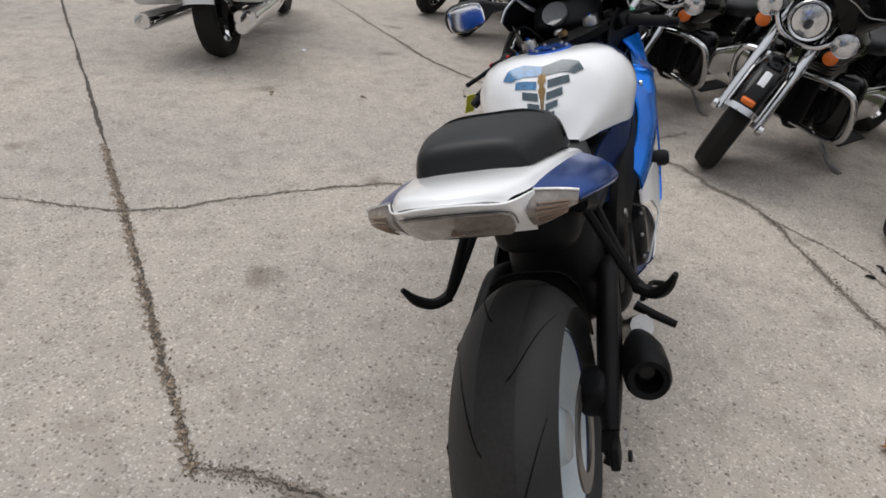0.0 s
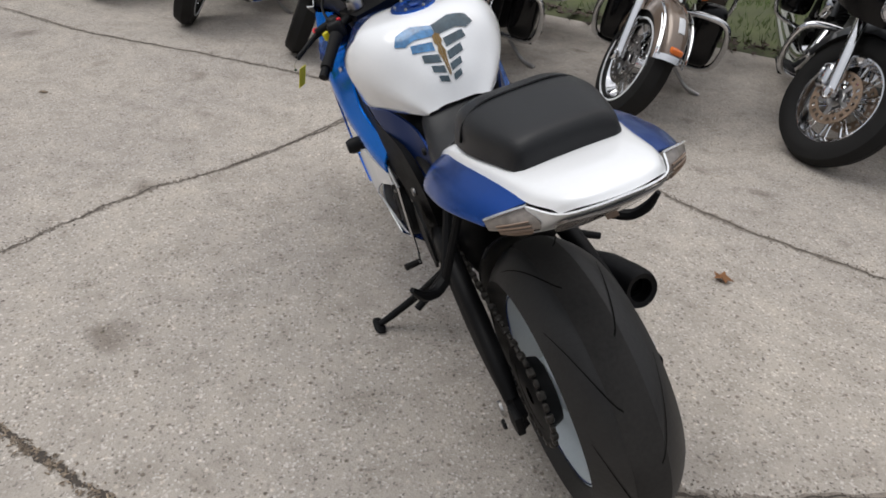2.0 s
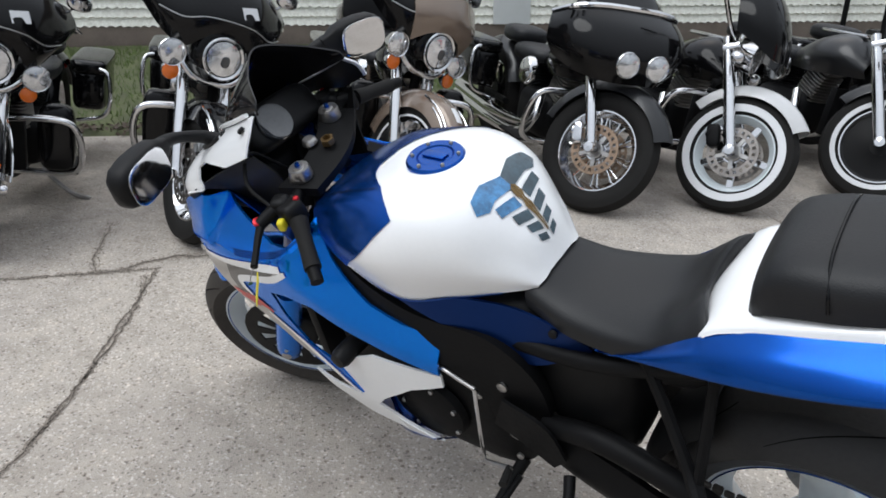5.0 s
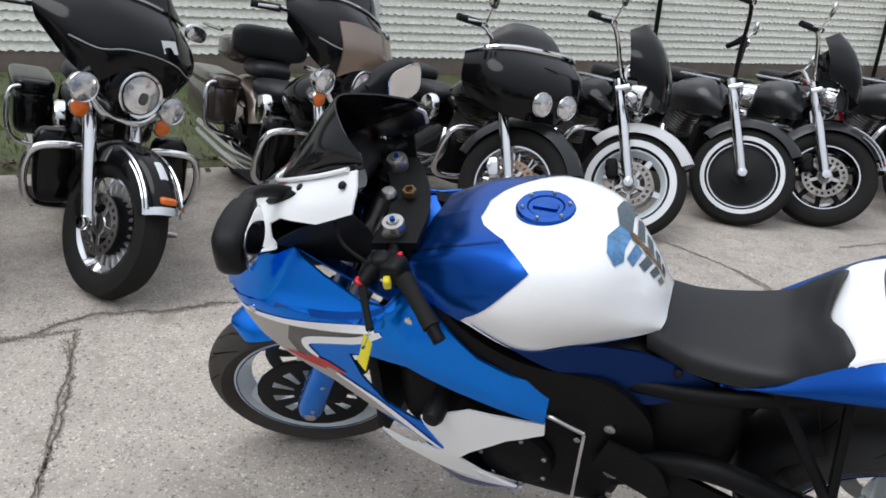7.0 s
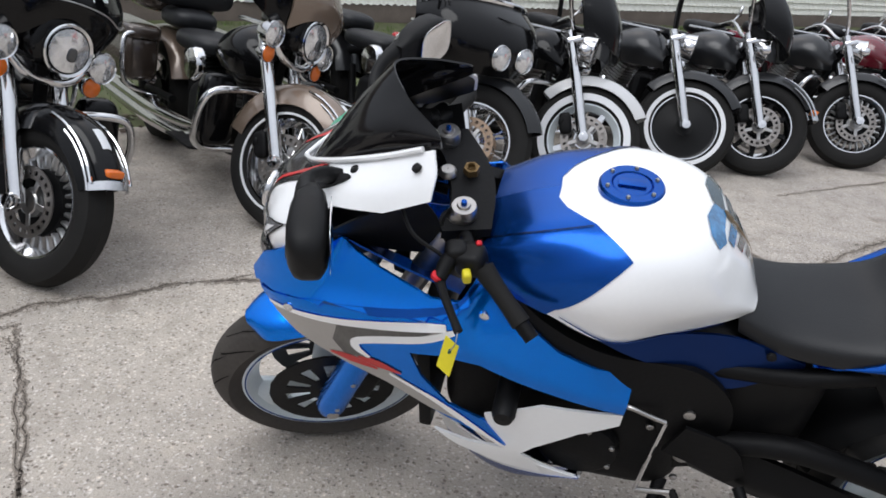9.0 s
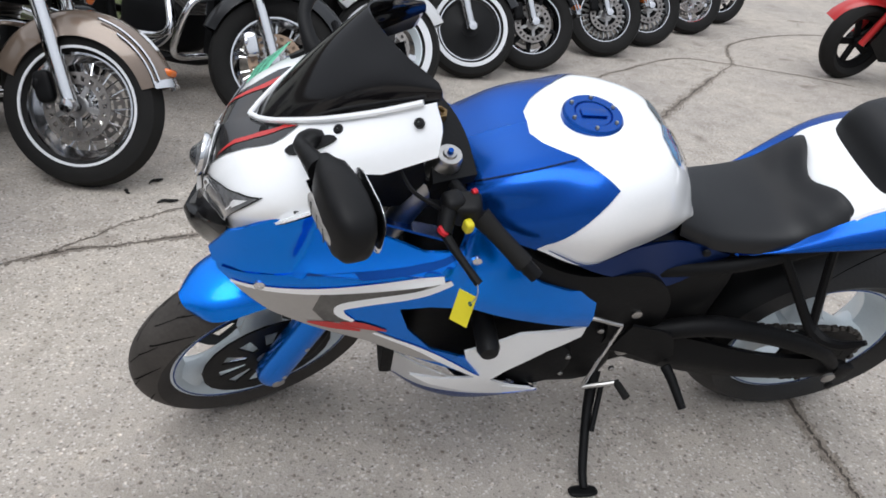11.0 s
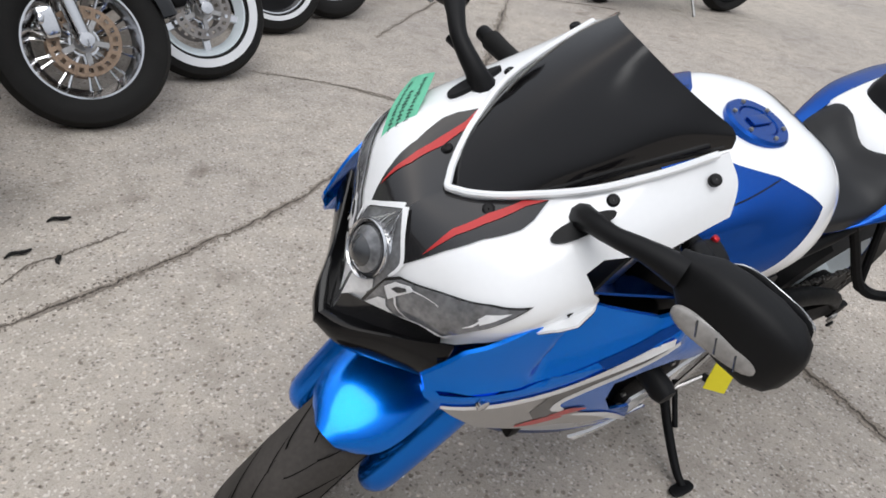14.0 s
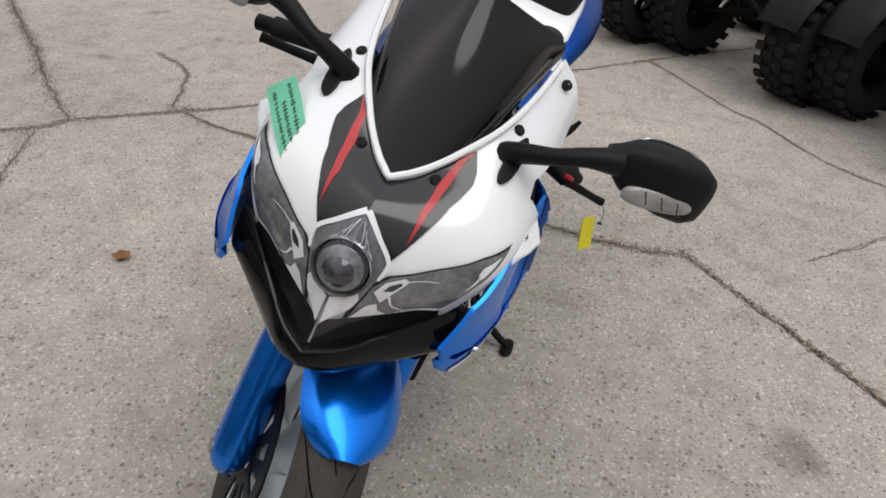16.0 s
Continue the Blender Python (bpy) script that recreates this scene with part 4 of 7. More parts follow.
def stand_at(hx, hy, turn=10, lean=-9, R=0.31, steer=37):
    """Pose of a cruiser facing away from the wall, both tyres on the ground, its front hub above (hx, hy)."""
    turned_by = pose(0, 0, 0, 0, 0, 133 + turn) @ pose(0, 0, 0, lean, 0, 0)
    S = turn_about((-0.12, 0, 0.75), (-0.5, 0, 0.87), steer)

    def lowest(m, c):
        axle = (m.to_3x3() @ Vector((0, 1, 0))).normalized()
        return (m @ Vector(c)).z - (R - 0.045) * math.sqrt(1 - axle.z ** 2) - 0.045
    pitch = 0.0
    for _ in range(5):
        m = turned_by @ Matrix.Translation((-1.6, 0, 0)) @ Matrix.Rotation(pitch, 4, "Y") @ Matrix.Translation((1.6, 0, 0))
        rear = lowest(m, (-1.6, 0, R))
        pitch += (lowest(m @ S, (0, 0, R)) - rear) / 1.6
    hub = m @ S @ Vector((0, 0, R))
    return Matrix.Translation((hx - hub.x, hy - hub.y, -rear)) @ m


cruiser(stand_at(5.75, 1.95, steer=28), "black touring cruiser with wing fairing at the row's near end", GLOSS, bags=GLOSS, wheel="mag", tag=False, steer=28)
cruiser(stand_at(5.02, 1.40, steer=28), "black touring cruiser with silver fender", GLOSS, fender_paint=CREAM, bags=GLOSS, wheel="mag", tag=False, steer=28)
cruiser(stand_at(4.20, 0.80, steer=26), "black cruiser with wing fairing and chrome lamps", GLOSS, bags=GLOSS, wheel="wire", tag=False, steer=26)
cruiser(stand_at(3.50, 0.16, steer=26), "black touring cruiser with wing fairing and chrome guards", GLOSS, bags=GLOSS, wheel="mag", steer=26)
cruiser(stand_at(2.775, -0.53, steer=24), "black touring cruiser with wing fairing, passing lamps and white price labels", GLOSS, bags=GLOSS, wheel="fan", steer=24)
cruiser(stand_at(2.17, -1.34, steer=27), "tan and black touring cruiser with tan saddlebags and wire wheel", GLOSS, two_tone=TAN, fender_paint=TAN, bags=BROWN, wheel="wire", tour=True, steer=27)
cruiser(stand_at(1.475, -2.06, R=0.325), "black touring cruiser with shark-nose fairing and ten-spoke chrome wheel", GLOSS, fender_paint=CHARCOAL, front="shark", wheel="ten", bags=GLOSS, trim=False, R=0.325, tag=False)
cruiser(stand_at(0.90, -2.49), "black cruiser with fly screen, white front fender and white sidewall tyre", GLOSS, fender_paint=CREAM, front="bare", screen=True, wheel="five", whitewall=True, guard=True, trim=False, tag=False, bars="wide")
cruiser(stand_at(0.30, -3.13), "black cruiser with solid disc front wheel and tall bars", CHARCOAL, front="bare", wheel="disc", guard=False, trim=False, tag=False, bars="high", lamps=False)
cruiser(stand_at(-0.19, -3.40), "black cruiser with fly screen and chrome-trimmed fender", CHARCOAL, front="bare", screen=True, wheel="mag", guard=True, bags=GLOSS, bars="wide", tag=False)
cruiser(stand_at(-0.92, -3.92), "black cruiser with fan-spoke wheel and chrome fender trim", CHARCOAL, front="bare", wheel="fan", guard=True, bags=GLOSS, tag=False)
cruiser(stand_at(-1.45, -4.35), "maroon cruiser with chrome fender trim", MAROON, front="bare", wheel="fan", guard=True, bags=MAROON, tag=False)
cruiser(stand_at(-2.15, -4.95), "black cruiser with white front fender", GLOSS, fender_paint=CREAM, front="bare", wheel="five", guard=True, bags=GLOSS, tag=False)
cruiser(stand_at(-2.75, -5.55), "black cruiser with cast wheel at the row's far end", GLOSS, front="bare", wheel="mag", guard=True, bags=GLOSS, tag=False)


# ---- the sport motorcycle ----
LEAN = 18.0
bike = empty("sport_motorcycle", pose(0, -0.0105, 0, -LEAN, 0, 0), "blue and white faired sport motorcycle leaning on its side stand", "motorcycle")
STEER = turn_about((1.083, 0, 0.938), (-0.407, 0, 0.914), 23)


def P(name, bm, material, label="", m=None, parent=None, sharp=38):
    return part(name, bm, material, parent or bike, label, m, sharp)


def mapped(poly, g, da, db, t=0.003, side=1, thick=0.0):
    """A shell cut to the outline poly in the surface parameters of g(a, b)."""
    bm = tiled(poly, da, db)
    h = 1e-3
    for v in bm.verts:
        a, b = v.co.x, v.co.y
        p = np.array(g(a, b))
        du, dv = np.array(g(a + h, b)) - np.array(g(a - h, b)), np.array(g(a, b + h)) - np.array(g(a, b - h))
        nrm = np.cross(du, dv)
        nrm /= np.linalg.norm(nrm) + 1e-12
        if nrm @ (p - np.array((p[0] - 0.15, 0, 0.75) if p[0] > 1.06 else (0.78, 0, 0.80))) < 0:
            nrm = -nrm
        v.co = p + nrm * t
    if thick:
        thicken(bm, thick)
    if side < 0:
        bmesh.ops.scale(bm, verts=bm.verts, vec=(1, -1, 1))
    return bm


def ribbon(pts, w, n=4):
    """Outline of a band of width w (one, or one for each point) along pts, for slab() and mapped()."""
    ws = [w] * len(pts) if isinstance(w, (int, float)) else w
    m = (len(pts) - 1) * n + 1
    c = spline([(x, y, ww) for (x, y), ww in zip(pts, ws)], m)
    left, right = [], []
    for i in range(m):
        d = c[min(i + 1, m - 1)][:2] - c[max(i - 1, 0)][:2]
        d = d / (np.linalg.norm(d) + 1e-9)
        nn = np.array((-d[1], d[0])) * c[i][2] / 2
        left.append(tuple(c[i][:2] + nn))
        right.append(tuple(c[i][:2] - nn))
    return left + right[::-1]


def screw_bm(at, d, r=0.007):
    bm = turned([(0.001, 0.004), (r * 0.7, 0.004), (r, 0.002), (r, -0.004)], 14)
    bm.transform(Matrix.Translation(at) @ Vector((0, 1, 0)).rotation_difference(Vector(d)).to_matrix().to_4x4())
    return bm


# wheels
AX_R, AX_F = Vector((0, 0, 0.330)), Vector((1.428, 0, 0.299))


def crown(R, bead, h, s):
    return R - (R - bead) * 0.62 * abs(s) ** 2.3


def sport_tyre(R, bead, width, seg=80):
    h = width / 2
    prof = [(bead, -h * 0.78), *[(crown(R, bead, h, s), h * s) for s in np.linspace(-1, 1, 17)], (bead, h * 0.78), (bead - 0.004, h * 0.7), (bead - 0.004, -h * 0.7)]
    return ring(prof, seg)


def groove_shade(R, bead, width, side, a0, sweep, s0=0.18, s1=0.92, w=0.006):
    """One curved tread groove, its shade painted as a dark strip, from near the crown to the shoulder."""
    h = width / 2

    def g(a, s):
        r = crown(R, bead, h, s) + 0.0012
        return (r * math.cos(a), side * h * s, r * math.sin(a))
    rows = []
    for k in range(9):
        t = k / 8
        a, s = a0 + sweep * (t ** 1.4), s0 + (s1 - s0) * t
        ww = w * (0.35 + 0.65 * math.sin(math.pi * min(1, 0.15 + t * 0.8))) / R
        rows.append([g(a - ww, s), g(a + ww, s)])
    return grid_mesh(rows)


ASIDE = Matrix.Translation((0, 0.014, 0))
RW = ASIDE @ Matrix.Translation(AX_R)
w = P("rear_wheel", rim_ring(0.222, 0.19, 0.035, 72), PEARL, "white painted rear rim with blue pinstripe", RW)
ty = P("tyre", sport_tyre(0.325, 0.228, 0.20), RUBBER_WORN, "worn wide rear tyre", RW, w)
P("worn_band", ring([(crown(0.325, 0.228, 0.1, s) + 0.0008, 0.1 * s) for s in np.linspace(-0.36, 0.36, 9)] + [(0.31, 0.03), (0.31, -0.03)], 80), RUBBER_CENTRE, "paler worn centre of the tread", RW, ty)
for side in (1, -1):
    for k in range(8):
        P("groove_shade", groove_shade(0.325, 0.228, 0.20, side, 2 * math.pi * (k + 0.25 * side) / 8, -0.62, 0.2, 0.85, 0.004), GROOVE_SHADE, "", RW, ty)
    P("rim_pinstripe", ring([(0.216, side * 0.0712), (0.219, side * 0.0712), (0.219, side * 0.0725), (0.216, side * 0.0725)], 72), NAVY, "dark blue pinstripe", RW, w)


def blade_spoke(r0, r1, k, n, half):
    """One broad hollow-looking cast spoke."""
    a = 2 * math.pi * k / n
    rows = []
    for t in np.linspace(0, 1, 9):
        r = r0 + (r1 - r0) * t
        hw = 0.052 * (1 - t) + 0.03 * t + 0.035 * max(0, t - 0.7) / 0.3
        d = half * (1 - 0.45 * math.sin(math.pi * t))
        rows.append([(r, d * math.sin(q), hw * math.cos(q)) for q in np.linspace(0, 2 * math.pi, 14, endpoint=False)])
    b = grid_mesh(rows, close_v=True, caps=True)
    b.transform(Matrix.Rotation(a, 4, "Y"))
    return b


hub = P("hub", turned([(0.001, -0.07), (0.05, -0.07), (0.062, -0.05), (0.055, 0), (0.062, 0.05), (0.05, 0.07), (0.001, 0.07)], 28), PEARL, "", RW, w)
for k in range(3):
    P("spoke", blade_spoke(0.04, 0.197, k + 0.35, 3, 0.06), PEARL, "", RW, w)
P("sprocket", join(ring([(0.078, 0.106), (0.112, 0.106), (0.112, 0.113), (0.078, 0.113)], 44)), MATTE, "", RW, w)
P("sprocket_carrier", turned([(0.02, 0.06), (0.075, 0.07), (0.085, 0.1), (0.08, 0.112), (0.02, 0.114)], 30), MATTE, "", RW, w)
P("brake_disc", ring([(0.07, -0.1), (0.11, -0.1), (0.11, -0.105), (0.07, -0.105)], 40), DISC, "", RW, w)
P("rear_hugger", fender_bm(0.338, 0.098, 8, 52, 0.012, 20, 11, 0.004), PLASTIC, "black mudguard hugging the rear tyre", RW)
P("rear_caliper", rounded((0.10, 0.06, 0.08), (0.06, -0.125, 0.40), 4), MATTE, "", ASIDE)
# chain: run of links round the two sprockets
links = 64
path = []
for t in np.linspace(0, 1, 26, endpoint=False):
    path.append((0.545 - 0.545 * t, 0.11, 0.475 - 0.033 * t))
for a in np.linspace(90, 270, 14, endpoint=False):
    path.append((0.115 * math.cos(radians(a)), 0.11, 0.330 + 0.115 * math.sin(radians(a))))
for t in np.linspace(0, 1, 24):
    path.append((0.545 * t, 0.11, 0.215 + 0.17 * t - 0.03 * math.sin(math.pi * t)))
bits = []
for i, (a, b) in enumerate(zip(path, path[1:])):
    c = [(a[j] + b[j]) / 2 for j in range(3)]
    ang = math.degrees(math.atan2(b[2] - a[2], b[0] - a[0]))
    bits.append(block((0.019, 0.017 if i % 2 else 0.011, 0.013), (0, 0, 0), 0.003, 1, pose(c[0], c[1], c[2], 0, -ang, 0)))
tagged(P("chain", join(*bits), CHAIN, "oily drive chain", ASIDE), kind="stuff")

FW = STEER @ Matrix.Translation(AX_F)
w = P("front_wheel", rim_ring(0.218, 0.115, 0.03, 72), PEARL, "white painted front rim with blue pinstripe", FW)
ty = P("tyre", sport_tyre(0.295, 0.224, 0.122), DUSTY, "dusty grey-brown front tyre", FW, w)
for side in (1, -1):
    for k in range(13):
        a0 = 2 * math.pi * (k + 0.25 * side) / 13
        for at, sweep, s0, s1, gw in ((0.0, 0.34, 0.42, 0.95, 0.0042), (0.14, 0.26, 0.06, 0.40, 0.0032), (0.33, 0.20, 0.30, 0.62, 0.0030)):
            P("groove_shade", groove_shade(0.295, 0.224, 0.122, side, a0 + at, sweep, s0, s1, gw), GROOVE_SHADE, "", FW, ty)
    P("rim_pinstripe", ring([(0.211, side * 0.0435), (0.214, side * 0.0435), (0.214, side * 0.0448), (0.211, side * 0.0448)], 72), NAVY, "dark blue pinstripe", FW, w)
P("hub", turned([(0.001, -0.055), (0.035, -0.055), (0.045, -0.04), (0.04, 0), (0.045, 0.04), (0.035, 0.055), (0.001, 0.055)], 24), PEARL, "", FW, w)
for k in range(3):
    P("spoke", blade_spoke(0.03, 0.195, k + 0.2, 3, 0.035), PEARL, "", FW, w)


for s in (1, -1):
    P("brake_disc", drilled_disc(0.155, 0.030, 11, 0.005, 0.22, 0.70), PLASTIC, "black brake disc with broad openings", FW @ Matrix.Translation((0, s * 0.064, 0)), w)

# fork, fender
for s in (1, -1):
    leg = P("fork_leg", tube([(1.436, s * 0.100, 0.262), (1.432, s * 0.100, 0.30), (1.39, s * 0.102, 0.40), (1.345, s * 0.103, 0.50), (1.32, s * 0.103, 0.56)], [0.022, 0.038, 0.037, 0.036, 0.034], 18, 16), BLUE, "blue lower fork leg", STEER)
    P("fork_tube", tube([(1.325, s * 0.1, 0.545), (1.115, s * 0.1, 0.955)], 0.025, 6, 14), STEEL, "", STEER)
    P("brake_caliper", rounded((0.06, 0.05, 0.13), (0, 0, 0), 4, pose(1.345, s * 0.085, 0.37, 0, -24, 0)), MATTE, "", STEER)
    P("axle_clamp", screw_bm((1.43, s * 0.135, 0.30), (0, s, 0), 0.015), STEEL, "", STEER, leg)
    for u in (0.33, 0.44):
        P("bolt", screw_bm((1.43 - 0.45 * (u - 0.3), s * 0.137, u), (0, s, 0), 0.006), STEEL, "", STEER, leg)
P("front_fender", fender_bm(0.305, 0.085, 60, 158, 0.014, 34, 13, 0.004, 0.3, True), BLUE, "bright blue front fender", FW)

# side fairing shell
half_x = lerp_table([0.6, 0.7, 0.8, 0.95, 1.1, 1.3, 1.4, 1.46, 1.50, 1.54, 1.60], [0.175, 0.195, 0.225, 0.245, 0.245, 0.232, 0.212, 0.185, 0.155, 0.12, 0.05])
half_u = lerp_table([0.05, 0.12, 0.16, 0.2, 0.3, 0.42, 0.5, 0.76, 0.80, 0.86, 0.92, 1.0], [0.05, 0.2, 0.4, 0.6, 0.9, 0.99, 1, 1.02, 0.985, 0.93, 0.82, 0.7])


groove_u = lerp_table([0.95, 1.012, 1.04, 1.116, 1.218, 1.302, 1.37, 1.43, 1.5], [0.86, 0.835, 0.815, 0.784, 0.774, 0.768, 0.757, 0.750, 0.738])
crease_u = lerp_table([0.60, 0.743, 0.895, 1.006, 1.05, 1.10], [0.55, 0.610, 0.676, 0.728, 0.742, 0.775])


def step01(v):
    v = max(0.0, min(1.0, v))
    return v * v * (3 - 2 * v)


def side_f(x, u):
    """Half width of the fairing: an upper shelf that leans inwards over a groove, and a long crease along the tail of the panel."""
    base = sum(half_x(x + d) for d in (-0.03, 0, 0.03)) / 3 * sum(half_u(u + d) for d in (-0.012, 0, 0.012)) / 3
    over = u - groove_u(x)
    shelf = step01((1.352 - 0.42 * max(0.0, over) - x) / 0.035 + 0.5)
    if over > 0:
        base -= (shelf * step01((x - 0.985) / 0.05) * 0.55 - (1 - shelf) * 0.02) * over
        base += 0.006 * step01(1 - over / 0.03)
    else:
        base -= 0.006 * step01(1 + over / 0.02) * step01((x - 1.0) / 0.05)
    tail = max(0.0, u - crease_u(x)) * step01((1.06 - x) / 0.05)
    return base - 0.55 * tail


SIDE = [(1.488, 0.768), (1.45, 0.826), (1.386, 0.868), (1.335, 0.893), (1.265, 0.858), (1.214, 0.842), (1.112, 0.818), (1.055, 0.828), (1.021, 0.866), (0.963, 0.80), (0.872, 0.722), (0.80, 0.685), (0.723, 0.66), (0.728, 0.572),
        (0.80, 0.605), (0.898, 0.645), (1.01, 0.695), (1.09, 0.70), (1.146, 0.689), (1.125, 0.626), (1.07, 0.556), (0.995, 0.522), (0.947, 0.444), (1.066, 0.507), (1.202, 0.583), (1.306, 0.621), (1.386, 0.652), (1.435, 0.69), (1.475, 0.722)]
LOWER = [(0.996, 0.537), (0.957, 0.556), (0.885, 0.588), (0.81, 0.580), (0.728, 0.566), (0.729, 0.530), (0.807, 0.503), (0.89, 0.442), (0.916, 0.412), (0.865, 0.362), (0.779, 0.306), (0.831, 0.312), (0.961, 0.355), (1.051, 0.405), (1.10, 0.452), (1.028, 0.430), (0.955, 0.432), (0.975, 0.465)]
BELLY = [[(1.13, 0.120, 0.375), (1.05, 0.185, 0.388), (0.97, 0.212, 0.380), (0.88, 0.220, 0.365), (0.785, 0.213, 0.334)], [(1.115, 0.055, 0.190), (1.04, 0.105, 0.190), (0.965, 0.168, 0.255), (0.88, 0.204, 0.303), (0.785, 0.213, 0.330)],
         [(1.10, 0.040, 0.155), (1.035, 0.090, 0.152), (0.955, 0.146, 0.196), (0.88, 0.176, 0.246), (0.785, 0.200, 0.316)], [(1.08, 0.0, 0.150), (1.02, 0.040, 0.140), (0.95, 0.080, 0.155), (0.88, 0.110, 0.185), (0.785, 0.140, 0.250)]]
BAND = [(1.452, 0.705), (1.33, 0.722), (1.20, 0.745), (1.06, 0.776), (1.115, 0.742), (1.215, 0.71), (1.258, 0.69), (1.262, 0.668), (1.22, 0.638), (1.11, 0.572), (1.035, 0.503), (1.10, 0.528), (1.20, 0.583), (1.306, 0.622), (1.386, 0.653), (1.435, 0.69)]
for s in (1, -1):
    f = P("side_fairing", slab(SIDE, side_f, 0.006, 0.011, side=s), BLUE, "bright metallic blue side panel")
    P("lower_fairing", slab(LOWER, lambda x, u: side_f(x, u) - 0.004, 0.006, side=s), WHITE, "white lower panel")
    P("belly_pan", patch([[(x, s * y, z) for x, y, z in c] for c in BELLY[:2]], 18, 8, 0.004), WHITE, "white belly panel")
    P("belly_keel", patch([[(x, s * (y + 0.002), z + 0.004) for x, y, z in c] for c in BELLY[1:]], 18, 8, 0.004), NAVY, "dark blue belly edge")
    P("silver_band", slab(BAND, side_f, 0.0, side=s, lift=0.0012), SILVER, "silver-grey decal", None, f)
    P("dark_fade", slab([(1.292, 0.722), (1.20, 0.737), (1.10, 0.762), (1.125, 0.740), (1.215, 0.711), (1.262, 0.690), (1.268, 0.668), (1.235, 0.645), (1.282, 0.640), (1.306, 0.675)], side_f, 0.0, side=s, lift=0.0018), GRAPHITE, "smoky dark end of the silver decal", None, f)
    for name, pts, wd, mt, lb in (
            ("white_stripe", [(1.452, 0.707), (1.33, 0.725), (1.20, 0.75), (1.075, 0.778)], [0.008, 0.015, 0.020, 0.016], WHITE, "white decal line"),
            ("white_stripe", [(1.06, 0.772), (1.12, 0.738), (1.215, 0.706), (1.255, 0.688), (1.254, 0.667), (1.23, 0.648)], [0.012, 0.019, 0.020, 0.019, 0.017, 0.008], WHITE, "white decal line"),
            ("white_stripe", [(1.19, 0.612), (1.10, 0.563), (1.03, 0.508), (0.955, 0.447)], [0.006, 0.012, 0.016, 0.007], WHITE, "white decal line"),
            # dark strip painted along the groove to deepen its shade
            ("groove", [(1.465, 0.742), (1.348, 0.765), (1.2, 0.783), (1.098, 0.805), (1.02, 0.848)], [0.005, 0.010, 0.012, 0.010, 0.004], NAVY, "dark strip painted as shade in the groove"),
            ("red_mark", [(1.315, 0.636), (1.27, 0.632), (1.215, 0.618)], [0.005, 0.02, 0.006], RED, "red maker's mark as plain bars"),
            ("red_mark", [(1.255, 0.642), (1.215, 0.634), (1.165, 0.62)], [0.005, 0.02, 0.005], RED, "red maker's mark as plain bars")):
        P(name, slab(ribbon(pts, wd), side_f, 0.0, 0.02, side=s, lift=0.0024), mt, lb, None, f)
    for x, u in ((1.40, 0.722), (1.013, 0.79)):
        P("screw", screw_bm((x, s * (side_f(x, u) + 0.002), u), (0, s, 0), 0.010), CHROME, "", None, f)
    # inner shelf closing the panel's upper edge
    P("inner_panel", patch([[(1.33, s * 0.150, 0.888), (1.2, s * 0.158, 0.836), (1.06, s * 0.196, 0.824)], [(1.32, s * 0.09, 0.84), (1.2, s * 0.09, 0.79), (1.06, s * 0.12, 0.78)]], 10, 5, 0.004), NAVY)
    P("inner_duct", patch([[(1.34, s * 0.205, 0.900), (1.24, s * 0.176, 0.955), (1.14, s * 0.160, 1.000)], [(1.33, s * 0.155, 0.875), (1.22, s * 0.135, 0.890), (1.12, s * 0.125, 0.930)], [(1.31, s * 0.130, 0.850), (1.20, s * 0.115, 0.830), (1.10, s * 0.120, 0.850)]], 10, 8, 0.004), PLASTIC, "black inner duct")

# nose
NOSE = [[(1.41, 0, 0.932), (1.470, 0, 0.904), (1.507, 0, 0.825), (1.522, 0, 0.742)],
        [(1.375, 0.055, 0.955), (1.44, 0.088, 0.917), (1.475, 0.100, 0.847), (1.478, 0.083, 0.766)],
        [(1.29, 0.105, 1.007), (1.36, 0.160, 0.947), (1.397, 0.192, 0.89), (1.428, 0.172, 0.818)],
        [(1.122, 0.140, 1.084), (1.128, 0.178, 1.040), (1.17, 0.208, 0.97), (1.33, 0.222, 0.908)]]


def curve_at(pts, t):
    """One point of the Catmull-Rom curve through pts at t in 0..1."""
    p = [np.array(q, float) for q in pts]
    k = len(p) - 1
    x = t * k
    j = max(0, min(int(x), k - 1))
    f = x - j
    b, c = p[j], p[j + 1]
    a = p[j - 1] if j > 0 else 2 * b - c
    d = p[j + 2] if j + 2 <= k else 2 * c - b
    return 0.5 * (2 * b + (c - a) * f + (2 * a - 5 * b + 4 * c - d) * f * f + (3 * b - a - 3 * c + d) * f ** 3)


def surface(net):
    return lambda a, b: curve_at([curve_at(c, b) for c in net], a)


def grown(poly, k):
    """The outline poly, swollen by the factor k about its middle."""
    ca, cb = sum(p[0] for p in poly) / len(poly), sum(p[1] for p in poly) / len(poly)
    return [(ca + (a - ca) * k, cb + (b - cb) * k) for a, b in poly]


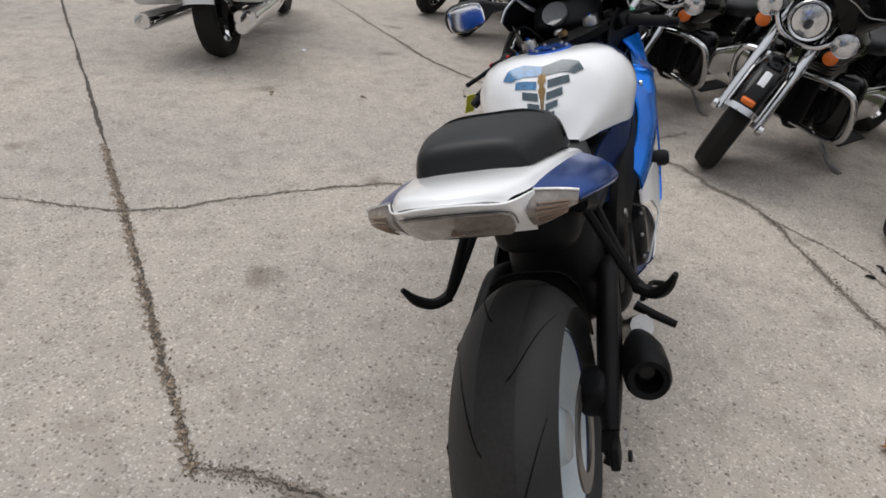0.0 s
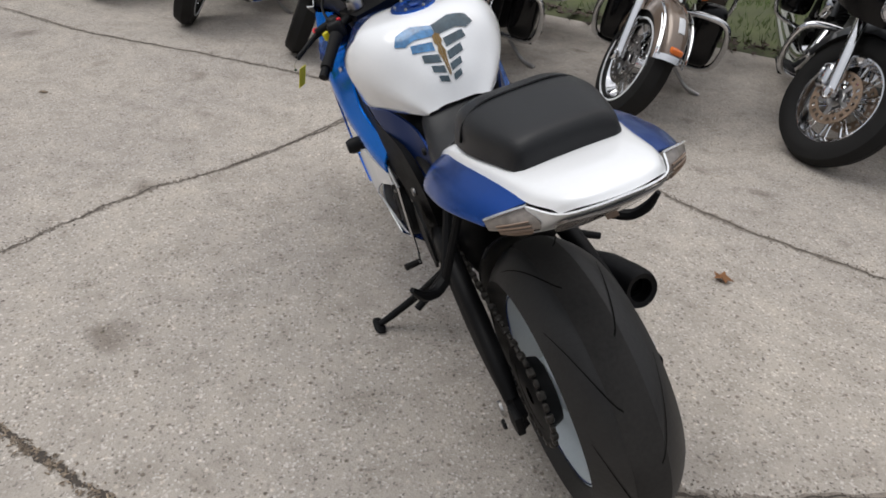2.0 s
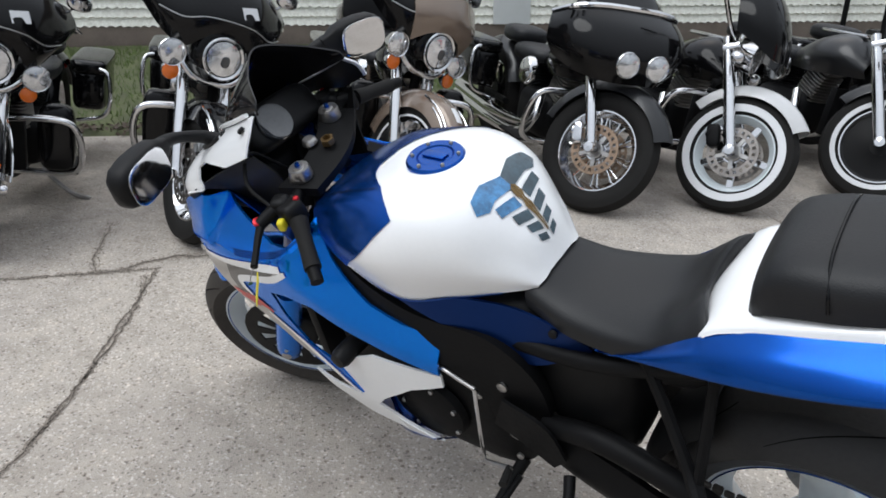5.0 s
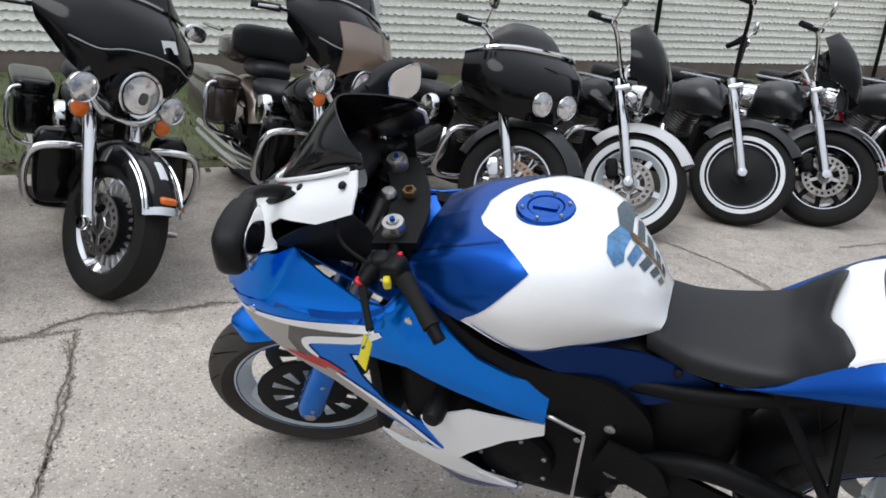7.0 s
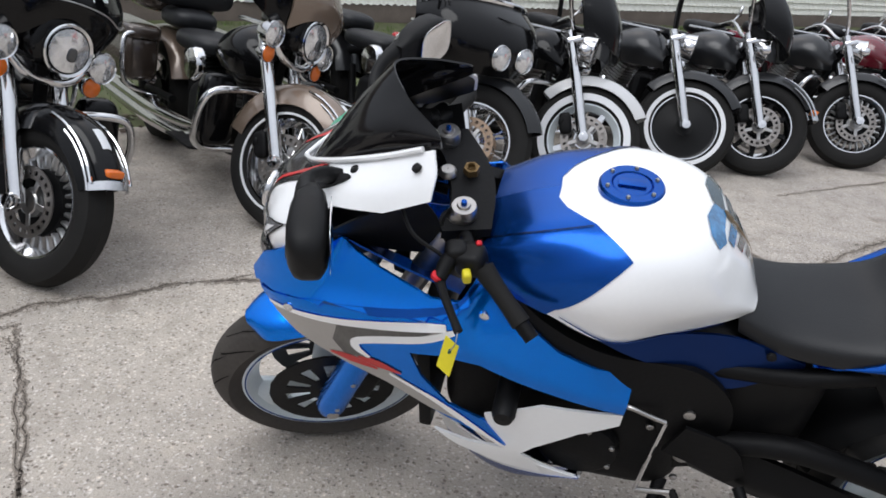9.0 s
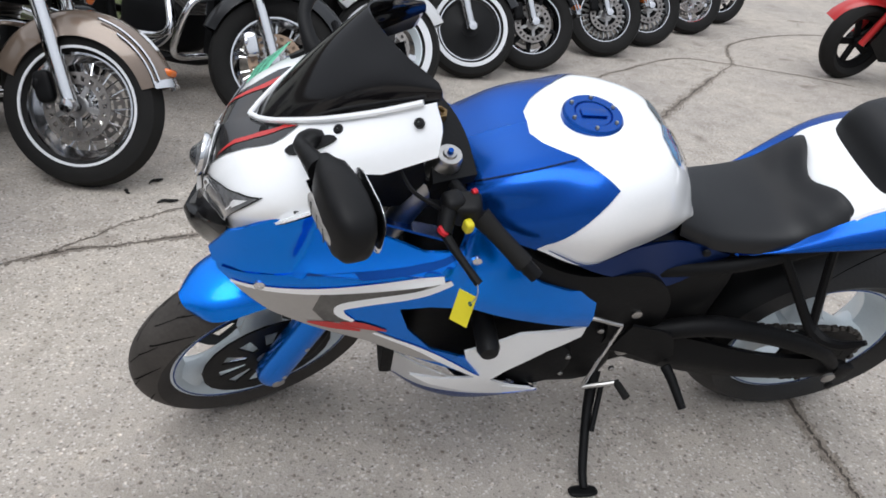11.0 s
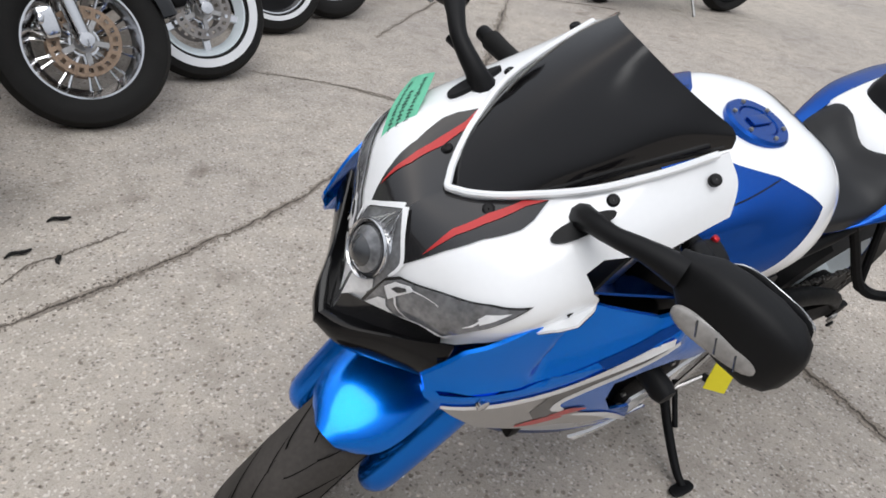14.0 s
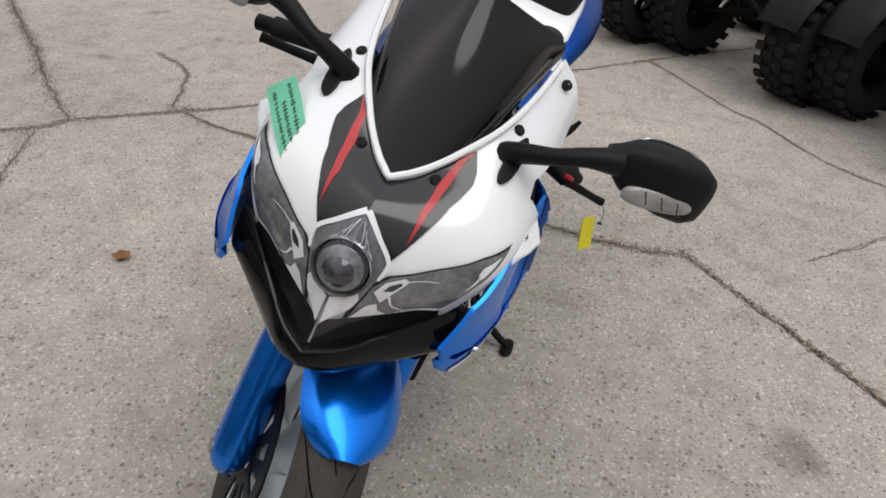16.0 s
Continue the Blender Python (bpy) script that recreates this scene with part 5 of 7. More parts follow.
nose = surface(NOSE)
COWL = [(0, 0.012), (0.13, -0.008), (0.285, -0.043), (0.446, -0.043), (0.67, -0.008), (0.84, 0.02), (1.0, 0.0), (1.015, 0.19), (1.03, 0.48), (0.925, 0.53), (0.84, 0.453), (0.785, 0.395), (0.757, 0.44), (0.80, 0.62), (0.87, 0.79), (0.955, 0.93), (1.0, 1.02),
        (0.943, 1.02), (0.786, 0.945), (0.744, 0.92), (0.634, 0.935), (0.55, 1.04), (0.373, 1.09), (0.231, 1.105), (0.08, 1.12), (0, 1.14)]
LENS = [(0.119, 0.940), (0.155, 0.707), (0.207, 0.636), (0.323, 0.600), (0.451, 0.572), (0.539, 0.548), (0.648, 0.562), (0.588, 0.675), (0.548, 0.752), (0.522, 0.836), (0.50, 0.905), (0.404, 0.882), (0.293, 0.896)]
SURROUND = [(0, 0.97), (0.123, 0.95), (0.2, 0.925), (0.297, 0.912), (0.404, 0.898), (0.505, 0.925), (0.548, 1.04), (0.373, 1.09), (0.231, 1.105), (0.08, 1.12), (0, 1.14)]
PANEL = [(0.0, 0.33), (0.09, 0.455), (0.168, 0.566), (0.28, 0.37), (0.378, 0.236), (0.50, 0.146), (0.523, 0.10), (0.535, 0.002), (0.45, -0.012), (0.295, -0.010), (0.149, 0.030), (0.07, 0.050), (0.0, 0.052)]
STRIPE = [(0.533, 0.004), (0.43, -0.006), (0.322, 0.086), (0.236, 0.249), (0.211, 0.462), (0.27, 0.270), (0.34, 0.157), (0.459, 0.028)]
for s in (1, -1):
    nc = P("nose_cowl", mapped(COWL, nose, 0.03, 0.04, 0.0, s, 0.004), WHITE, "white nose cowl")
    P("cowl_lining", mapped(grown(COWL, 0.975), nose, 0.05, 0.05, -0.0065, s), PLASTIC, "black inside of the cowl", None, nc)
    P("lamp_surround", mapped(SURROUND, nose, 0.03, 0.03, 0.0035, s), SMOKE, "glossy dark lamp surround", None, nc)
    hl = P("headlamp", mapped(grown(LENS, 1.07), nose, 0.03, 0.03, 0.0026, s), SMOKE, "clear side headlamp with a dark border", None, nc)
    P("lens", mapped(LENS, nose, 0.03, 0.03, 0.005, s, 0.002), LAMPGREY, "clear side headlamp lens", None, hl)
    for poly in ([(0.167, 0.734), (0.197, 0.664), (0.261, 0.629), (0.285, 0.646), (0.246, 0.722), (0.215, 0.80)],
                 [(0.125, 0.935), (0.17, 0.83), (0.205, 0.81), (0.226, 0.862), (0.274, 0.893)],
                 [(0.548, 0.60), (0.615, 0.578), (0.585, 0.63), (0.552, 0.68), (0.535, 0.64)]):
        P("reflector", mapped(poly, nose, 0.02, 0.025, 0.0064, s), SKYSILVER, "reflector facet coloured sky-white", None, hl)
    P("reflector", mapped([(0.20, 0.716), (0.215, 0.680), (0.252, 0.655), (0.262, 0.668), (0.236, 0.712)], nose, 0.02, 0.02, 0.0072, s), LAMPDARK, "dark bulb opening", None, hl)
    # bright lines laid on the lens, with the sky's reflection in their colour
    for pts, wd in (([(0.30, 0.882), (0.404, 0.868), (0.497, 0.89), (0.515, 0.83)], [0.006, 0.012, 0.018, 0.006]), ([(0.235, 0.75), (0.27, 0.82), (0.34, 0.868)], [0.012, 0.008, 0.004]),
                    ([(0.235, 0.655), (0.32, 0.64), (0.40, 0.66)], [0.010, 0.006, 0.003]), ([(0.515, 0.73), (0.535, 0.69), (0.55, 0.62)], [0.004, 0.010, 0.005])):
        P("lens_streak", mapped(ribbon(pts, wd), nose, 0.02, 0.025, 0.0072, s), SKYSILVER, "bright streak painted in the lens", None, hl)
    P("centre_panel", mapped(PANEL, nose, 0.03, 0.04, 0.0018, s), SMOKE, "glossy dark centre panel", None, nc)
    P("red_stripe", mapped(STRIPE, nose, 0.025, 0.03, 0.003, s), RED, "red decal stripe", None, nc)
    for q in ((1.148, 0.160, 1.058), (1.270, 0.1255, 1.0105), (1.392, 0.056, 0.947)):
        P("screw", screw_bm((q[0], s * q[1], q[2]), (0.5, s * 0.35, 0.8), 0.0085), PLASTIC, "", None, nc)
    P("mirror_mount", mapped([(0.69 + 0.072 * math.cos(k * 0.3927) - 0.02 * math.sin(k * 0.3927), 0.165 + 0.055 * math.sin(k * 0.3927)) for k in range(16)], nose, 0.025, 0.025, 0.007, s, 0.007), PLASTIC, "", None, nc)
# centre lamp with its projector
C = [(0, 0.335), (0.09, 0.455), (0.166, 0.565), (0.153, 0.668), (0.118, 0.86), (0.0, 0.99)]
cl = P("headlamp", join(mapped(C, nose, 0.03, 0.04, 0.005, 1), mapped(C, nose, 0.03, 0.04, 0.005, -1)), LAMPGREY, "clear shield-shaped centre headlamp")
P("lamp_rim", join(*[mapped(ribbon([(0.0, 0.320), (0.092, 0.443), (0.172, 0.558), (0.160, 0.66)], [0.030, 0.022, 0.018, 0.012]), nose, 0.02, 0.03, 0.0075, s) for s in (1, -1)]), WHITE, "white rim of the centre lamp", None, cl)
for s in (1, -1):
    P("reflector", mapped([(0.0, 0.80), (0.055, 0.79), (0.105, 0.74), (0.125, 0.80), (0.108, 0.87), (0.0, 0.98)], nose, 0.025, 0.03, 0.0066, s), SKYSILVER, "silvered chin of the lamp, coloured sky-white", None, cl)
    for k in range(4):
        P("lens_rib", mapped(ribbon([(0.008 + 0.022 * k, 0.38 + 0.045 * k), (0.030 + 0.022 * k, 0.46 + 0.03 * k), (0.035 + 0.022 * k, 0.52 + 0.018 * k)], [0.005, 0.007, 0.004]), nose, 0.02, 0.02, 0.0066, s), LAMPGLASS, "", None, cl)
mp = nose(0, 0.62)
P("projector", bowl_bm(0.040, 0.03, (0, 0, 0), pose(mp[0] + 0.004, 0, mp[2], 0, -16, 0), seg=40), CHROME, "chrome projector ring", None, cl)
P("projector_lens", bowl_bm(0.035, 0.03, (0, 0, 0), pose(mp[0] + 0.0065, 0, mp[2], 0, -16, 0), True, 40), LAMPGREY, "", None, cl)
P("projector_eye", bowl_bm(0.024, 0.03, (0, 0, 0), pose(mp[0] + 0.014, 0, mp[2], 0, -16, 0), True, 32), LAMPDARK, "dark round projector lens", None, cl)
chin = [[tuple(nose(a, b)) for a, b in ((0, 1.13), (0.2, 1.10), (0.38, 1.08), (0.56, 1.02))], [(1.553, 0, 0.708), (1.536, 0.042, 0.722), (1.500, 0.09, 0.752), (1.455, 0.162, 0.815)], [(1.545, 0, 0.680), (1.526, 0.042, 0.672), (1.492, 0.088, 0.682), (1.460, 0.166, 0.742)], [(1.43, 0, 0.685), (1.42, 0.04, 0.675), (1.41, 0.085, 0.68), (1.41, 0.15, 0.71)]]
for s in (1, -1):
    P("air_intake", patch([[(x, s * y, z) for x, y, z in c] for c in chin], 14, 14, 0.004), GLOSS, "gloss black intake lip")
SCR = [[(1.407, 0, 0.934), (1.355, 0, 1.005), (1.295, 0, 1.083), (1.228, 0, 1.158)], [(1.330, 0.080, 0.988), (1.285, 0.088, 1.04), (1.235, 0.086, 1.09), (1.183, 0.074, 1.135)], [(1.112, 0.135, 1.083), (1.113, 0.134, 1.09), (1.115, 0.131, 1.10), (1.12, 0.122, 1.108)]]
P("windscreen", patch([mirror_y(c) for c in SCR[:0:-1]] + SCR, 18, 34, 0.004), SCREEN, "dark smoked double-bubble screen")
edge = [nose(a, b) + np.array((0.004, 0, 0.006)) for a, b in ((0, 0.022), (0.07, 0.016), (0.14, 0.002), (0.285, -0.028), (0.446, -0.028), (0.67, 0.0), (0.84, 0.02), (0.97, 0.015))]
P("screen_rim", tube([(x, -y, z) for x, y, z in edge[:0:-1]] + [tuple(p) for p in edge], 0.0052, 70, 8), WHITE, "white rim along the foot of the screen")

# mirrors
HEAD = [(0.0, 0.012, 0.014), (0.10, 0.020, 0.022), (0.22, 0.030, 0.036), (0.40, 0.036, 0.043), (0.62, 0.039, 0.047), (0.82, 0.037, 0.045), (0.93, 0.029, 0.036), (0.98, 0.017, 0.022), (1.0, 0.004, 0.006)]
for s in (1, -1):
    P("mirror_stem", tube([(1.300, s * 0.120, 0.978), (1.318, s * 0.142, 1.003), (1.328, s * 0.185, 1.026), (1.318, s * 0.225, 1.042), (1.300, s * 0.265, 1.048)], [0.022, 0.015, 0.012, 0.014, 0.020], 20), PLASTIC)
    inner, outer = Vector((1.296, s * 0.245, 1.050)), Vector((1.242, s * 0.408, 1.042))
    along = (outer - inner).normalized()
    up = (Vector((-0.10, s * 0.05, 1)) - along * along.dot(Vector((-0.10, s * 0.05, 1)))).normalized()
    fore = along.cross(up) * s
    rows = []
    for t, d, h in HEAD:
        c = inner.lerp(outer, t) - up * 0.010 * t
        rows.append([c + fore * (d * (0.92 if math.cos(a) > 0 else 0.75) * math.copysign(abs(math.cos(a)) ** 0.62, math.cos(a))) + up * (h * math.copysign(abs(math.sin(a)) ** 0.55, math.sin(a))) for a in np.linspace(0, 2 * math.pi, 24, endpoint=False)])
    mm = P("mirror", grid_mesh(rows, close_v=True, caps=True), PLASTIC, "black mirror shell")
    mid = inner.lerp(outer, 0.60)
    turn = Matrix((fore, along, up)).transposed().to_4x4()
    P("mirror_glass", rounded((0.004, 0.122, 0.088), (0, 0, 0), 3.4, Matrix.Translation(mid - up * 0.006 - fore * 0.031) @ turn), CHROME, "", None, mm)
    lens = P("indicator", rounded((0.018, 0.112, 0.032), (0, 0, 0), 2.6, Matrix.Translation(inner.lerp(outer, 0.52) - up * 0.026 + fore * 0.0285) @ turn @ pose(0, 0, 0, 7, 0, 0)), CLEARLENS, "clear indicator lens", None, mm)
    for k in range(3):
        P("lens_rib", tube([inner.lerp(outer, 0.36 + 0.15 * k) - up * 0.017 + fore * 0.037, inner.lerp(outer, 0.42 + 0.15 * k) - up * 0.034 + fore * 0.037], 0.0012, 4, 5), LAMPDARK, "", None, lens)

# tank
TANK = [[(1.035, 0, 0.895), (1.035, 0.115, 0.884), (1.035, 0.142, 0.858), (1.03, 0.155, 0.838), (1.0, 0.165, 0.82)],
        [(0.93, 0, 0.94), (0.93, 0.128, 0.934), (0.927, 0.172, 0.885), (0.92, 0.196, 0.848), (0.905, 0.200, 0.812)],
        [(0.79, 0, 0.967), (0.79, 0.11, 0.964), (0.79, 0.178, 0.935), (0.79, 0.212, 0.86), (0.79, 0.192, 0.757)],
        [(0.66, 0, 0.962), (0.66, 0.09, 0.957), (0.665, 0.15, 0.92), (0.67, 0.175, 0.85), (0.68, 0.155, 0.768)],
        [(0.572, 0, 0.885), (0.575, 0.06, 0.878), (0.583, 0.10, 0.855), (0.588, 0.125, 0.825), (0.592, 0.118, 0.782)],
        [(0.53, 0, 0.80), (0.53, 0.04, 0.80), (0.53, 0.06, 0.795), (0.535, 0.08, 0.79), (0.54, 0.08, 0.78)]]
tank = surface(TANK)
FRONT = [(0, 0), (0.226, 0), (0.224, 0.06), (0.25, 0.12), (0.325, 0.232), (0.374, 0.36), (0.422, 0.488), (0.396, 0.55), (0.318, 0.705), (0.241, 0.86), (0.20, 1.0), (0, 1)]
for s in (1, -1):
    q = P("fuel_tank", mapped([(0, 0), (1, 0), (1, 1), (0, 1)], tank, 0.025, 0.05, 0.0, s), WHITE, "white fuel tank with deep blue front")
    P("tank_panel", mapped(FRONT, tank, 0.025, 0.05, 0.0022, s), NAVY, "deep blue front panel", None, q)
    P("tank_seam", mapped(ribbon([(0.25, 0.93), (0.40, 0.985), (0.60, 0.985), (0.80, 0.985)], [0.012, 0.014, 0.016, 0.02]), tank, 0.04, 0.05, 0.003, s), NAVY, "blue lower pinstripe", None, q)
    P("panel_edge", mapped(ribbon([(0.02, 0.235), (0.12, 0.24), (0.22, 0.245), (0.32, 0.245)], 0.006), tank, 0.04, 0.05, 0.004, s), GLOSS, "", None, q)
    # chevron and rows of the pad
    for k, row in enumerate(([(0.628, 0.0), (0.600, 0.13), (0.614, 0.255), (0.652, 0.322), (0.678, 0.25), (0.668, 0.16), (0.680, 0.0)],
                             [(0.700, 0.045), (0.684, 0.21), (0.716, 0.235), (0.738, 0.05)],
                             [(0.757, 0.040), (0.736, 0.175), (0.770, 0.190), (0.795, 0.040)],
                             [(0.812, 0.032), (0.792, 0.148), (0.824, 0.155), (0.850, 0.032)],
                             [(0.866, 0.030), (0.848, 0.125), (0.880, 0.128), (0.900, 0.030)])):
        # upper left pieces have a blue reflection painted into their colour
        P("tank_pad", mapped(row, tank, 0.02, 0.04, 0.0022, s), PADREFLECT if k < 2 and s > 0 else PADDARK, "", None, q)
P("tank_pad_spine", join(*[mapped([(0.668, 0), (0.678, 0.028), (0.706, 0.034), (0.724, 0.016), (0.748, 0.034), (0.785, 0.020), (0.86, 0.012), (0.868, 0.0)], tank, 0.02, 0.02, 0.0034, s) for s in (1, -1)]), GOLD, "brass-coloured plain emblem on the tank pad")
M = pose(0.79, 0, 0.967, 90, 0, 0) @ pose(0, 0, 0, 2, 0, 0)
cap = P("fuel_cap", turned([(0.001, 0.005), (0.034, 0.005), (0.036, 0.003), (0.038, 0.007), (0.056, 0.007), (0.060, 0.002), (0.060, -0.01)], 40), NAVY, "blue anodised filler cap", pose(0.79, 0, 0.968, 90, 0, 0))
P("cap_flap", block((0.05, 0.022, 0.004), (0.79, 0, 0.9755), 0.0015), NAVY, "", None, cap)
for k in range(6):
    a = 2 * math.pi * k / 6 + 0.4
    P("cap_bolt", screw_bm((0.79 + 0.047 * math.cos(a), 0.047 * math.sin(a), 0.9755), (0, 0, 1), 0.004), STEEL, "", None, cap)

# side covers below tank and seat
for s in (1, -1):
    P("side_cover", patch([[(0.90, s * 0.19, 0.815), (0.79, s * 0.190, 0.76), (0.68, s * 0.160, 0.772), (0.56, s * 0.122, 0.752), (0.425, s * 0.116, 0.708)], [(0.87, s * 0.19, 0.795), (0.77, s * 0.187, 0.735), (0.66, s * 0.165, 0.680), (0.54, s * 0.132, 0.622), (0.42, s * 0.108, 0.690)]], 22, 9, 0.006), NAVYSHADED, "deep blue side cover with shade in its colour")
    P("side_bolt", screw_bm((0.490, s * 0.126, 0.722), (0, s, 0), 0.009), PLASTIC)

# seat, pillion pad, tail
SEAT = [[(0.56, 0, 0.80), (0.56, 0.06, 0.795), (0.56, 0.092, 0.78), (0.555, 0.102, 0.750)], [(0.46, 0, 0.775), (0.46, 0.075, 0.77), (0.46, 0.112, 0.754), (0.46, 0.120, 0.724)],
        [(0.34, 0, 0.778), (0.33, 0.085, 0.782), (0.32, 0.128, 0.772), (0.32, 0.138, 0.738)], [(0.285, 0, 0.80), (0.275, 0.09, 0.825), (0.255, 0.135, 0.815), (0.245, 0.150, 0.775)], [(0.25, 0, 0.835), (0.235, 0.075, 0.865), (0.215, 0.125, 0.85), (0.205, 0.148, 0.79)], [(0.245, 0, 0.80), (0.23, 0.07, 0.80), (0.21, 0.11, 0.80), (0.20, 0.13, 0.78)]]
P("rider_seat", patch([[*[(x, -y, z) for x, y, z in c[:0:-1]], *c] for c in SEAT], 30, 30, 0.01), VINYL, "black vinyl rider seat")
pad = [[(0.172, 0, 0.885), (0.17, 0.07, 0.885), (0.165, 0.10, 0.885), (0.16, 0.105, 0.88)], [(0.166, 0, 0.945), (0.164, 0.07, 0.942), (0.158, 0.105, 0.93), (0.152, 0.115, 0.895)], [(0.13, 0, 0.985), (0.13, 0.07, 0.982), (0.124, 0.108, 0.965), (0.118, 0.125, 0.915)], [(0.03, 0, 1.004), (0.03, 0.075, 1.0), (0.03, 0.115, 0.980), (0.03, 0.127, 0.935)],
       [(-0.075, 0, 1.008), (-0.075, 0.062, 1.005), (-0.075, 0.094, 0.990), (-0.075, 0.106, 0.953)], [(-0.112, 0, 0.997), (-0.112, 0.058, 0.995), (-0.110, 0.084, 0.984), (-0.106, 0.096, 0.956)], [(-0.124, 0, 0.960), (-0.124, 0.053, 0.959), (-0.121, 0.078, 0.958), (-0.114, 0.088, 0.956)]]
pp = P("pillion_pad", patch([[*[(x, -y, z) for x, y, z in c[:0:-1]], *c] for c in pad], 30, 30, 0.008), VINYL, "black vinyl pillion pad")
P("pad_seam", tube([(0.060, -0.1285, 0.945), (0.066, -0.114, 0.974), (0.074, -0.072, 0.9965), (0.076, 0, 0.9995), (0.074, 0.072, 0.9965), (0.066, 0.114, 0.974), (0.060, 0.1285, 0.945)], 0.0026, 34, 6), GLOSS, "", None, pp)
TAIL = [[(0.262, 0, 0.800), (0.257, 0.06, 0.805), (0.245, 0.125, 0.80), (0.235, 0.14, 0.795)], [(0.20, 0, 0.872), (0.20, 0.06, 0.872), (0.20, 0.125, 0.870), (0.20, 0.14, 0.860)], [(0.05, 0, 0.928), (0.05, 0.07, 0.928), (0.05, 0.125, 0.924), (0.05, 0.138, 0.911)], [(-0.12, 0, 0.962), (-0.12, 0.06, 0.961), (-0.12, 0.102, 0.955), (-0.12, 0.118, 0.940)],
        [(-0.21, 0, 0.979), (-0.208, 0.055, 0.976), (-0.20, 0.093, 0.967), (-0.195, 0.108, 0.951)], [(-0.268, 0, 0.983), (-0.262, 0.042, 0.980), (-0.249, 0.074, 0.973), (-0.238, 0.092, 0.958)], [(-0.287, 0, 0.973), (-0.281, 0.036, 0.971), (-0.268, 0.064, 0.965), (-0.253, 0.084, 0.955)]]
P("tail_cowl", patch([[*[(x, -y, z) for x, y, z in c[:0:-1]], *c] for c in TAIL], 30, 30, 0.006), WHITE, "white tail cowl")
TS = [[(0.34, 0.128, 0.742), (0.19, 0.138, 0.864), (0.05, 0.139, 0.912), (-0.09, 0.122, 0.938), (-0.188, 0.109, 0.950)], [(0.37, 0.128, 0.728), (0.185, 0.174, 0.848), (0.05, 0.180, 0.893), (-0.07, 0.167, 0.920), (-0.172, 0.146, 0.937)], [(0.41, 0.118, 0.708), (0.18, 0.194, 0.820), (0.05, 0.206, 0.862), (-0.05, 0.199, 0.890), (-0.155, 0.173, 0.914)], [(0.41, 0.108, 0.704), (0.18, 0.172, 0.806), (0.05, 0.180, 0.846), (-0.05, 0.174, 0.876), (-0.148, 0.160, 0.902)]]
LAMP = [[(-0.158, 0.173, 0.928), (-0.178, 0.146, 0.941), (-0.196, 0.112, 0.951)], [(-0.168, 0.169, 0.911), (-0.200, 0.138, 0.918), (-0.222, 0.104, 0.922)], [(-0.150, 0.160, 0.899), (-0.166, 0.132, 0.888), (-0.166, 0.100, 0.876)]]
for s in (1, -1):
    P("tail_panel", patch([[(x, s * y, z) for x, y, z in c] for c in TS], 22, 22, 0.005), NAVY, "deep blue tail side panel")
    ind = P("indicator", patch([[(x, s * y, z) for x, y, z in c] for c in LAMP], 12, 10, 0.008), TAILLENS, "clear rear indicator")
    lamp = surface(LAMP)
    for k in range(6):
        a = 0.28 + 0.105 * k
        P("lens_rib", tube([(x - 0.003, s * (y + 0.002), z - 0.001) for x, y, z in (lamp(a, b) for b in (0.22, 0.5, 0.86))], 0.0019, 10, 5), AMBERDIM, "", None, ind)
    P("lamp_rim", tube([(x - 0.002, s * y, z + 0.001) for x, y, z in (lamp(0.02, b) for b in (0.02, 0.35, 0.7, 0.98))], 0.0024, 12, 6), LAMPGLASS, "bright upper edge of the lens", None, ind)
REAR = [[(-0.198, 0.113, 0.950), (-0.254, 0.085, 0.957), (-0.283, 0.040, 0.970), (-0.288, 0, 0.973)], [(-0.200, 0.108, 0.915), (-0.224, 0.082, 0.924), (-0.246, 0.040, 0.932), (-0.251, 0, 0.934)], [(-0.158, 0.101, 0.872), (-0.178, 0.076, 0.880), (-0.198, 0.038, 0.890), (-0.203, 0, 0.893)]]
REAR = [[*c, *[(x, -y, z) for x, y, z in c[-2::-1]]] for c in REAR]
fascia = P("tail_fascia", patch(REAR, 26, 10, 0.003), WHITE, "white rear face of the tail")
rear = surface(REAR)
lens_at = lambda a, b: rear(a, b) + np.array((-0.005, 0, -0.004))
tl = P("tail_lamp", patch([[tuple(lens_at(a, b)) for b in (0.5 - w, 0.5 - w * 0.6, 0.5, 0.5 + w * 0.6, 0.5 + w)] for a, w in ((0.20, 0.30), (0.34, 0.335), (0.62, 0.345), (0.84, 0.32), (0.93, 0.29))], 22, 10, 0.004), TAILLENS, "clear grey tail lamp lens")
P("lamp_divider", block((0.002, 0.020, 0.018), (0, 0, 0), 0.0008, 1, Matrix.Translation(Vector(lens_at(0.72, 0.5)) + Vector((-0.002, 0, 0))) @ pose(0, 0, 0, 0, 48, 0)), AMBERDIM, "small brown bulb patch behind the lens", None, tl)
P("lamp_rim", tube([tuple(lens_at(a, 0.5 + b) + np.array((-0.002, 0, 0))) for a, b in ((0.16, -0.30), (0.15, 0.0), (0.16, 0.30), (0.34, 0.36), (0.62, 0.37))], 0.0012, 40, 6), SMOKE, "thin dark gap over the lens", None, fascia)
P("undertray", patch([[(-0.165, -0.085, 0.878), (-0.19, 0, 0.888), (-0.165, 0.085, 0.878)], [(-0.13, -0.15, 0.90), (-0.10, 0, 0.86), (-0.13, 0.15, 0.90)], [(0.05, -0.17, 0.845), (0.05, 0, 0.80), (0.05, 0.17, 0.845)], [(0.20, -0.15, 0.80), (0.20, 0, 0.74), (0.20, 0.15, 0.80)]], 12, 14, 0.01), PLASTIC)

